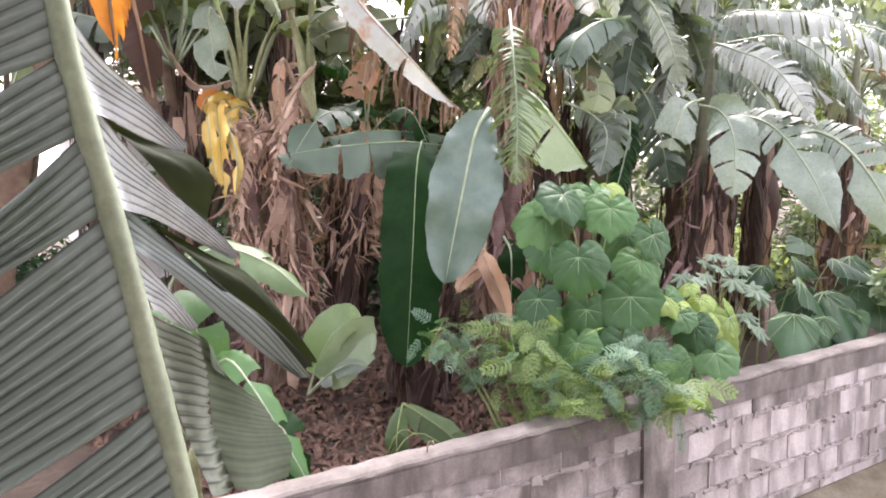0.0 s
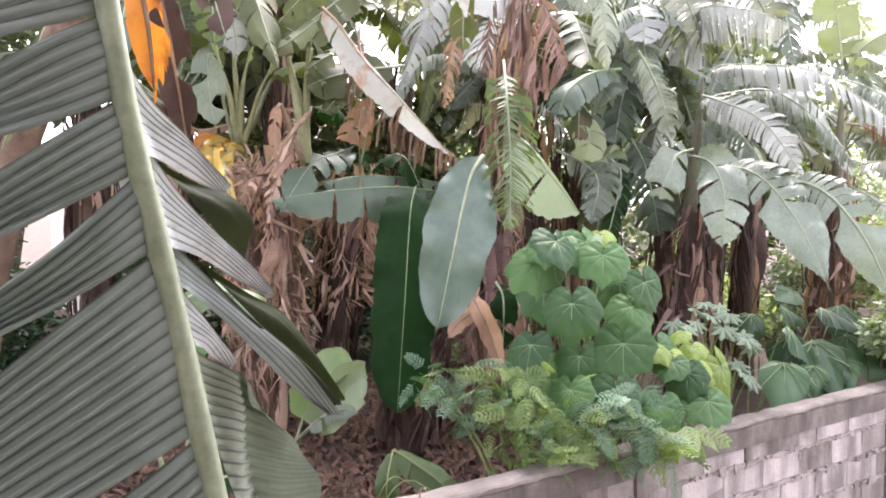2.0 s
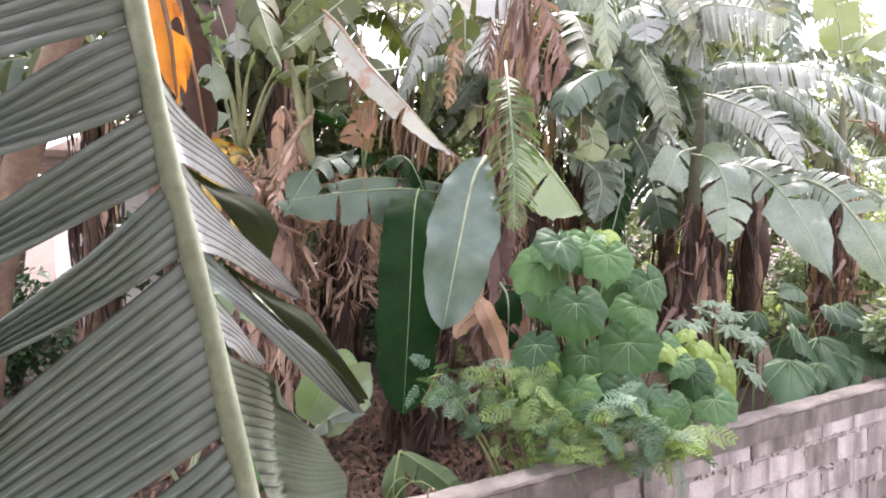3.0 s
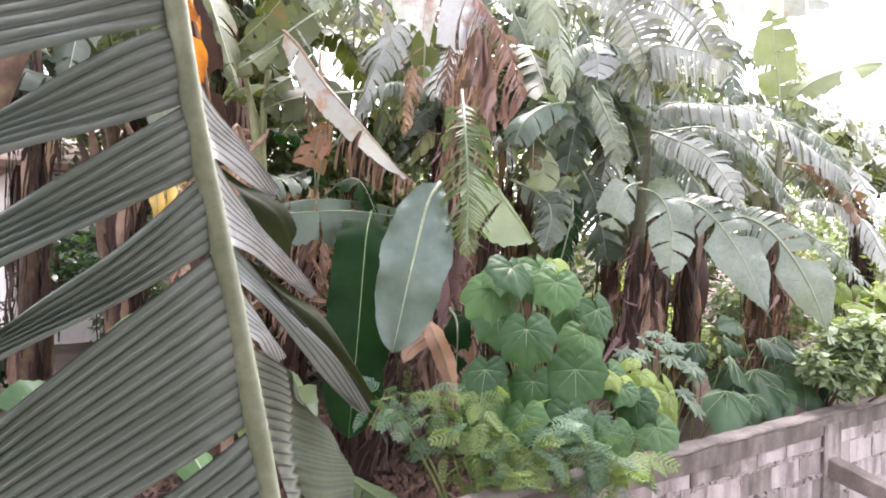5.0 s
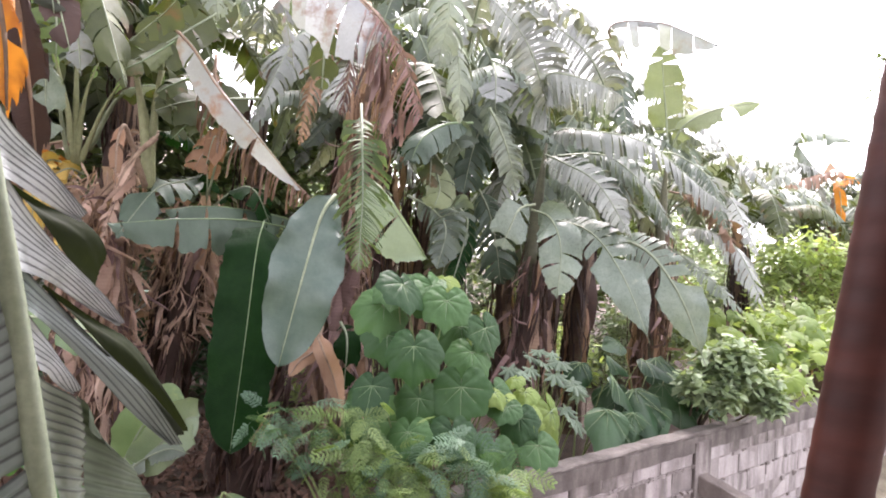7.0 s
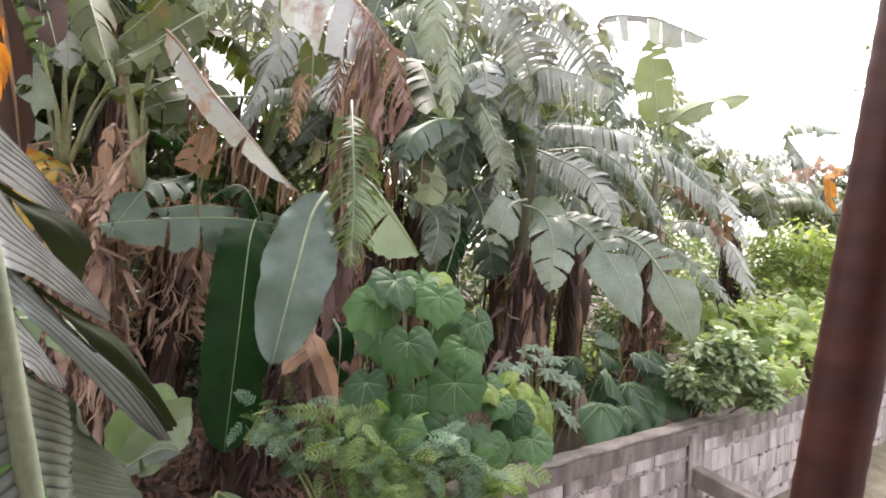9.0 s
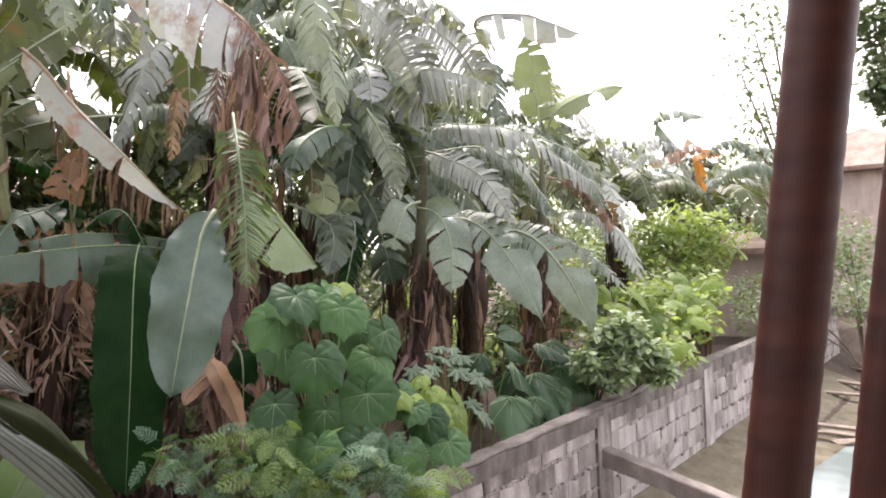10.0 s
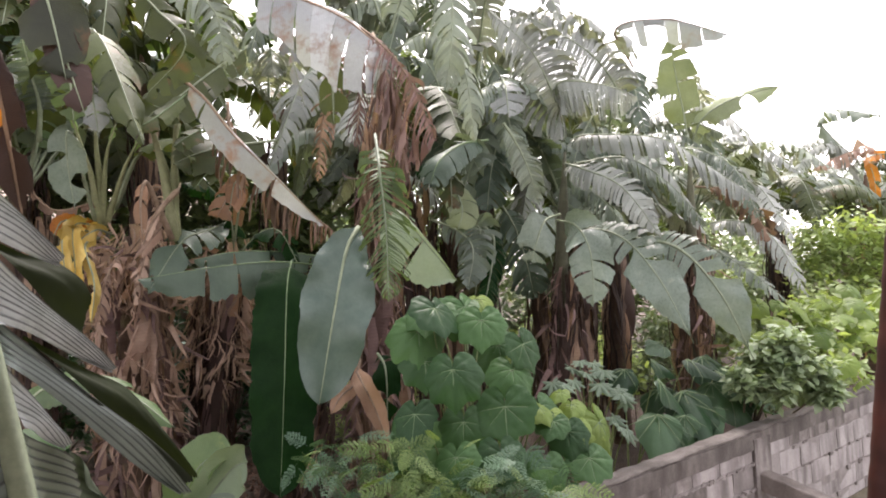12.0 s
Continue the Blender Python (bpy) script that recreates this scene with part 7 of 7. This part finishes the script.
bush("slender_tree", "tall thin tree with sparse dark leaves", (19.5, 1.0, 0.3), [((18.91, 1.86, 7.52), 0.80), ((18.69, 2.16, 6.59), 0.70), ((19.00, 1.76, 5.89), 0.80), ((18.86, 1.95, 5.09), 0.70), ((19.13, 1.57, 8.04), 0.80), ((18.72, 2.14, 4.29), 0.80), ((19.44, 1.17, 7.21), 0.90), ((19.23, 1.45, 5.33), 0.90)], 900, 0.20, M_FARTREE, 63, thick=0.07)
bush("shade_tree", "dark overhanging tree at the edge of the yard", (9.6, -2.5, 0.0), [((9.73, -1.76, 5.00), 0.30), ((9.84, -1.89, 4.55), 0.35), ((9.78, -1.81, 4.23), 0.22), ((10.02, -2.13, 4.85), 0.50), ((9.93, -2.00, 4.10), 0.30), ((9.92, -2.00, 5.50), 0.50)], 2600, 0.12, M_FARTREE, 64, thick=0.05)
bush("hedge", "low mixed green hedge across the yard", (16.0, -0.6, 0.1), [((16.79, -0.28, 2.57), 0.60), ((16.78, -0.25, 1.90), 0.60), ((15.77, -0.58, 1.41), 0.50), ((16.65, -0.08, 2.25), 0.60), ((17.18, -0.78, 1.65), 0.60), ((15.61, 1.28, 1.53), 0.50), ((14.62, 0.93, 1.18), 0.50)], 2600, 0.12, M_SHRUB, 65)
for k, (x, y, h, r) in enumerate([(-3.0, 11.0, 6.5, 2.0), (0.5, 12.5, 7.5, 2.2), (3.4, 11.4, 6.0, 1.8), (11.5, 10.0, 5.6, 1.9), (9.5, 12.5, 4.6, 1.8), (15.0, 8.0, 5.0, 1.8), (20.0, 8.0, 5.2, 2.0), (26.0, 9.0, 6.0, 2.4), (33.0, 8.0, 6.0, 2.6), (24.0, 4.6, 4.2, 1.6), (10.5, 7.6, 4.6, 1.6), (13.0, 6.4, 4.0, 1.5), (7.6, 9.4, 5.0, 1.8), (5.6, 10.6, 3.8, 1.7), (40.0, 3.0, 6.5, 3.0)]):
    rng = random.Random(900 + k)
    cs = [((x + rng.uniform(-1, 1) * r, y + rng.uniform(-1, 1) * r, h * rng.uniform(0.3, 1.0)), r * rng.uniform(0.35, 0.6)) for _ in range(9)]
    bush("tree", "dense green tree behind the banana plants", (x, y, 0.4), cs, 4200, 0.22, (M_HAZETREE if x > 9 else M_FARTREE) if k % 3 else M_SHRUB, 900 + k, thick=0.10)

bush("leafy_tree", "green tree behind the banana crowns", (2.2, 7.0, 0.42), [((3.17, 6.6, 4.82), 0.42), ((3.35, 6.4, 4.24), 0.42), ((3.87, 6.6, 4.6), 0.42), ((2.83, 6.4, 4.34), 0.42), ((3.7, 6.4, 4.05), 0.42), ((2.51, 6.2, 3.9), 0.42), ((2.17, 6.2, 4.26), 0.42)], 4200, 0.20, M_HAZETREE, 69, thick=0.07)
bush("leafy_tree", "dark green tree behind the dry banana trunks", (4.4, 6.9, 0.42), [((6.23, 7.0, 5.22), 0.5), ((6.78, 7.0, 4.82), 0.5), ((6.2, 6.8, 4.22), 0.5), ((7.4, 7.2, 5.48), 0.5), ((8.32, 7.4, 6.23), 0.5), ((8.36, 7.2, 5.28), 0.5), ((7.15, 6.8, 4.17), 0.5), ((8.65, 7.0, 4.47), 0.5), ((5.8, 6.8, 4.03), 0.5), ((4.25, 6.5, 3.75), 0.55), ((4.0, 6.6, 3.1), 0.6), ((4.7, 6.7, 3.2), 0.6), ((4.9, 6.8, 4.0), 0.5), ((3.6, 6.8, 3.5), 0.5), ((5.6, 7.0, 3.4), 0.6), ((6.4, 6.8, 3.2), 0.6), ((5.2, 6.8, 2.4), 0.6)], 9000, 0.20, M_HAZETREE, 68, thick=0.07)


# ------------------------------------------------------------ buildings seen through the plants
def house(base, size, wall_h, roof_h, wall_material, label, windows):
    """A plain one-storey house: walls, hipped sheet roof with eaves, window openings with frames."""
    t = empty("house", base, label, "house")
    w, d = size
    v, f = box_data(-w / 2, w / 2, -d / 2, d / 2, -0.3, wall_h)
    mesh_ob("wall", v, f, wall_material, t, smooth=False)
    e = 0.6
    v = [(-w / 2 - e, -d / 2 - e, wall_h), (w / 2 + e, -d / 2 - e, wall_h), (w / 2 + e, d / 2 + e, wall_h), (-w / 2 - e, d / 2 + e, wall_h),
         (-w / 2 - e, -d / 2 - e, wall_h + 0.12), (w / 2 + e, -d / 2 - e, wall_h + 0.12), (w / 2 + e, d / 2 + e, wall_h + 0.12), (-w / 2 - e, d / 2 + e, wall_h + 0.12),
         (-w * 0.25, 0, wall_h + roof_h), (w * 0.25, 0, wall_h + roof_h)]
    f = [(0, 3, 2, 1), (0, 1, 5, 4), (1, 2, 6, 5), (2, 3, 7, 6), (3, 0, 4, 7), (4, 5, 9, 8), (5, 6, 9), (6, 7, 8, 9), (7, 4, 8)]
    mesh_ob("roof", v, f, M_ROOF, t, smooth=False)
    for sx, z, side in windows:
        if side == "front":
            a = box_data(sx - 0.5, sx + 0.5, -d / 2 - 0.03, -d / 2 + 0.02, z - 0.55, z + 0.55)
            fr = [box_data(sx - 0.58, sx - 0.5, -d / 2 - 0.06, -d / 2, z - 0.62, z + 0.62), box_data(sx + 0.5, sx + 0.58, -d / 2 - 0.06, -d / 2, z - 0.62, z + 0.62),
                  box_data(sx - 0.5, sx + 0.5, -d / 2 - 0.06, -d / 2, z + 0.55, z + 0.62), box_data(sx - 0.5, sx + 0.5, -d / 2 - 0.06, -d / 2, z - 0.62, z - 0.55)]
        else:
            a = box_data(-w / 2 - 0.03, -w / 2 + 0.02, sx - 0.5, sx + 0.5, z - 0.55, z + 0.55)
            fr = [box_data(-w / 2 - 0.06, -w / 2, sx - 0.58, sx - 0.5, z - 0.62, z + 0.62), box_data(-w / 2 - 0.06, -w / 2, sx + 0.5, sx + 0.58, z - 0.62, z + 0.62),
                  box_data(-w / 2 - 0.06, -w / 2, sx - 0.5, sx + 0.5, z + 0.55, z + 0.62), box_data(-w / 2 - 0.06, -w / 2, sx - 0.5, sx + 0.5, z - 0.62, z - 0.55)]
        win = mesh_ob("window", *a, M_GLASS, t, smooth=False)
        mesh_ob("window_frame", *join(fr), M_WHITE, win, smooth=False)
    return t


house((5.2, 14.5, 0.4), (7.0, 5.0), 3.2, 1.3, M_WHITE, "white rendered house behind the banana plants", [(-2.5, 1.6, "front"), (1.0, 1.6, "front")])
house((27.0, 0.6, 0.2), (6.0, 5.0), 4.2, 1.4, M_HOUSE, "pink-beige rendered house beyond the yard", [(-1.2, 2.6, "side"), (1.2, 2.6, "side")])
house((18.6, 2.2, 0.3), (2.4, 2.0), 2.0, 0.5, M_HOUSE, "small beige shed with a rusty sheet roof", [])

# ------------------------------------------------------------ litter on the ground
def litter():
    rng = random.Random(77)
    v, f = [], []
    for _ in range(9000):
        x, y = rng.uniform(0.6, 6.5), 0.15 + 5.4 * rng.random() ** 1.3
        z = ground_height(x, y)
        ln, w = rng.uniform(0.04, 0.2), rng.uniform(0.004, 0.02)
        a, lift = rng.random() * 6.283, rng.uniform(0.0, 0.06)
        c, s = math.cos(a), math.sin(a)
        i = len(v)
        for k in range(4):
            q = k / 3
            h = z + 0.008 + lift * math.sin(math.pi * q) + rng.random() * 0.02
            px, py = x + c * ln * (q - 0.5), y + s * ln * (q - 0.5)
            v += [(px - s * w, py + c * w, h), (px + s * w, py - c * w, h + rng.uniform(-0.01, 0.015))]
        f += [(i, i + 1, i + 3, i + 2), (i + 2, i + 3, i + 5, i + 4), (i + 4, i + 5, i + 7, i + 6)]
    tagged(mesh_ob("leaf_litter", v, f, M_LITTER, smooth=False), "brown dry leaf litter strewn over the soil", "leaf litter", kind="stuff")


litter()
cut = empty("cut_leaf", (2.37, 1.46, 0.46), "freshly cut banana leaf bent over on the litter", "leaf")
banana_leaf(cut, [(2.42, 1.46, 0.95), (2.53, 1.36, 0.86), (2.65, 1.26, 0.75), (2.77, 1.16, 0.60)], 0.15, (-0.3, -0.7, 0.6), (0.45, 0.35), (1, 2), M_FISHDARK, M_TWIG, 71, rib_size=0.009, name="blade", base_open=0.05, gap=0.05, waist=0.5)
banana_leaf(cut, [(2.42, 1.46, 0.95), (2.36, 1.41, 0.85), (2.31, 1.36, 0.72), (2.32, 1.36, 0.57)], 0.10, (-0.3, -0.9, 0.2), (0.3, 0.3), (1, 1), M_FISHDARK, M_TWIG, 72, rib_size=0.007, name="blade", base_open=0.05, gap=0.05, waist=0.5)
stalk = empty("dry_stalk", (2.21, 1.42, 0.46), "dry yellowish leaf stalks arching over the litter", "stalk")
v, f = tube_data(curve_through([(2.21, 1.42, 0.46), (2.12, 1.08, 0.83), (2.20, 1.05, 0.93), (2.29, 0.99, 0.88)], 12)[0] - np.array(stalk.location), [0.006 - 0.0003 * k for k in range(12)], 6)
mesh_ob("stem", v, f, M_TWIG, stalk)
v, f = tube_data(curve_through([(2.23, 1.32, 0.46), (2.15, 1.06, 0.79), (2.28, 1.00, 0.91), (2.45, 0.88, 0.78), (2.52, 0.81, 0.61)], 12)[0] - np.array(stalk.location), [0.006 - 0.0003 * k for k in range(12)], 6)
mesh_ob("stem", v, f, M_TWIG, stalk)


def yard_boards():
    rng = random.Random(15)
    for k in range(9):
        x, y = rng.uniform(8.5, 17.0), rng.uniform(-2.2, -0.5)
        bm = bmesh.new()
        bmesh.ops.create_cube(bm, size=1.0)
        for q in bm.verts:
            q.co.x *= rng.uniform(1.2, 2.0) if q.co.x > 0 else 1.4
            q.co.y *= 0.14
            q.co.z *= 0.035
        bmesh.ops.bevel(bm, geom=list(bm.edges), offset=0.005, segments=1, affect="EDGES")
        me = bpy.data.meshes.new("board")
        bm.to_mesh(me)
        bm.free()
        me.materials.append(M_WOOD)
        ob = new("board", me)
        ob.location = (x, y, max(0.06, ground_height(x, y)) + 0.035)
        ob.rotation_euler = (0, 0, rng.uniform(0.6, 2.4))
        tagged(ob, "weathered grey board lying in the wet yard", "board", "boards in the yard")


yard_boards()


def wall_hook(at):
    """A bent stub of reinforcing bar left in the coping."""
    v, f = tube_data([(0, 0, -0.03), (0, 0, 0.03), (0.012, 0, 0.055), (0.03, 0, 0.05), (0.036, 0, 0.03)], [0.005] * 5, 6)
    ob = mesh_ob("steel_hook", v, f, M_ROOF)
    ob.location = at
    tagged(ob, "small rusty bent steel bar in the coping", "hook")


wall_hook((1.80, 0.05, 1.2))
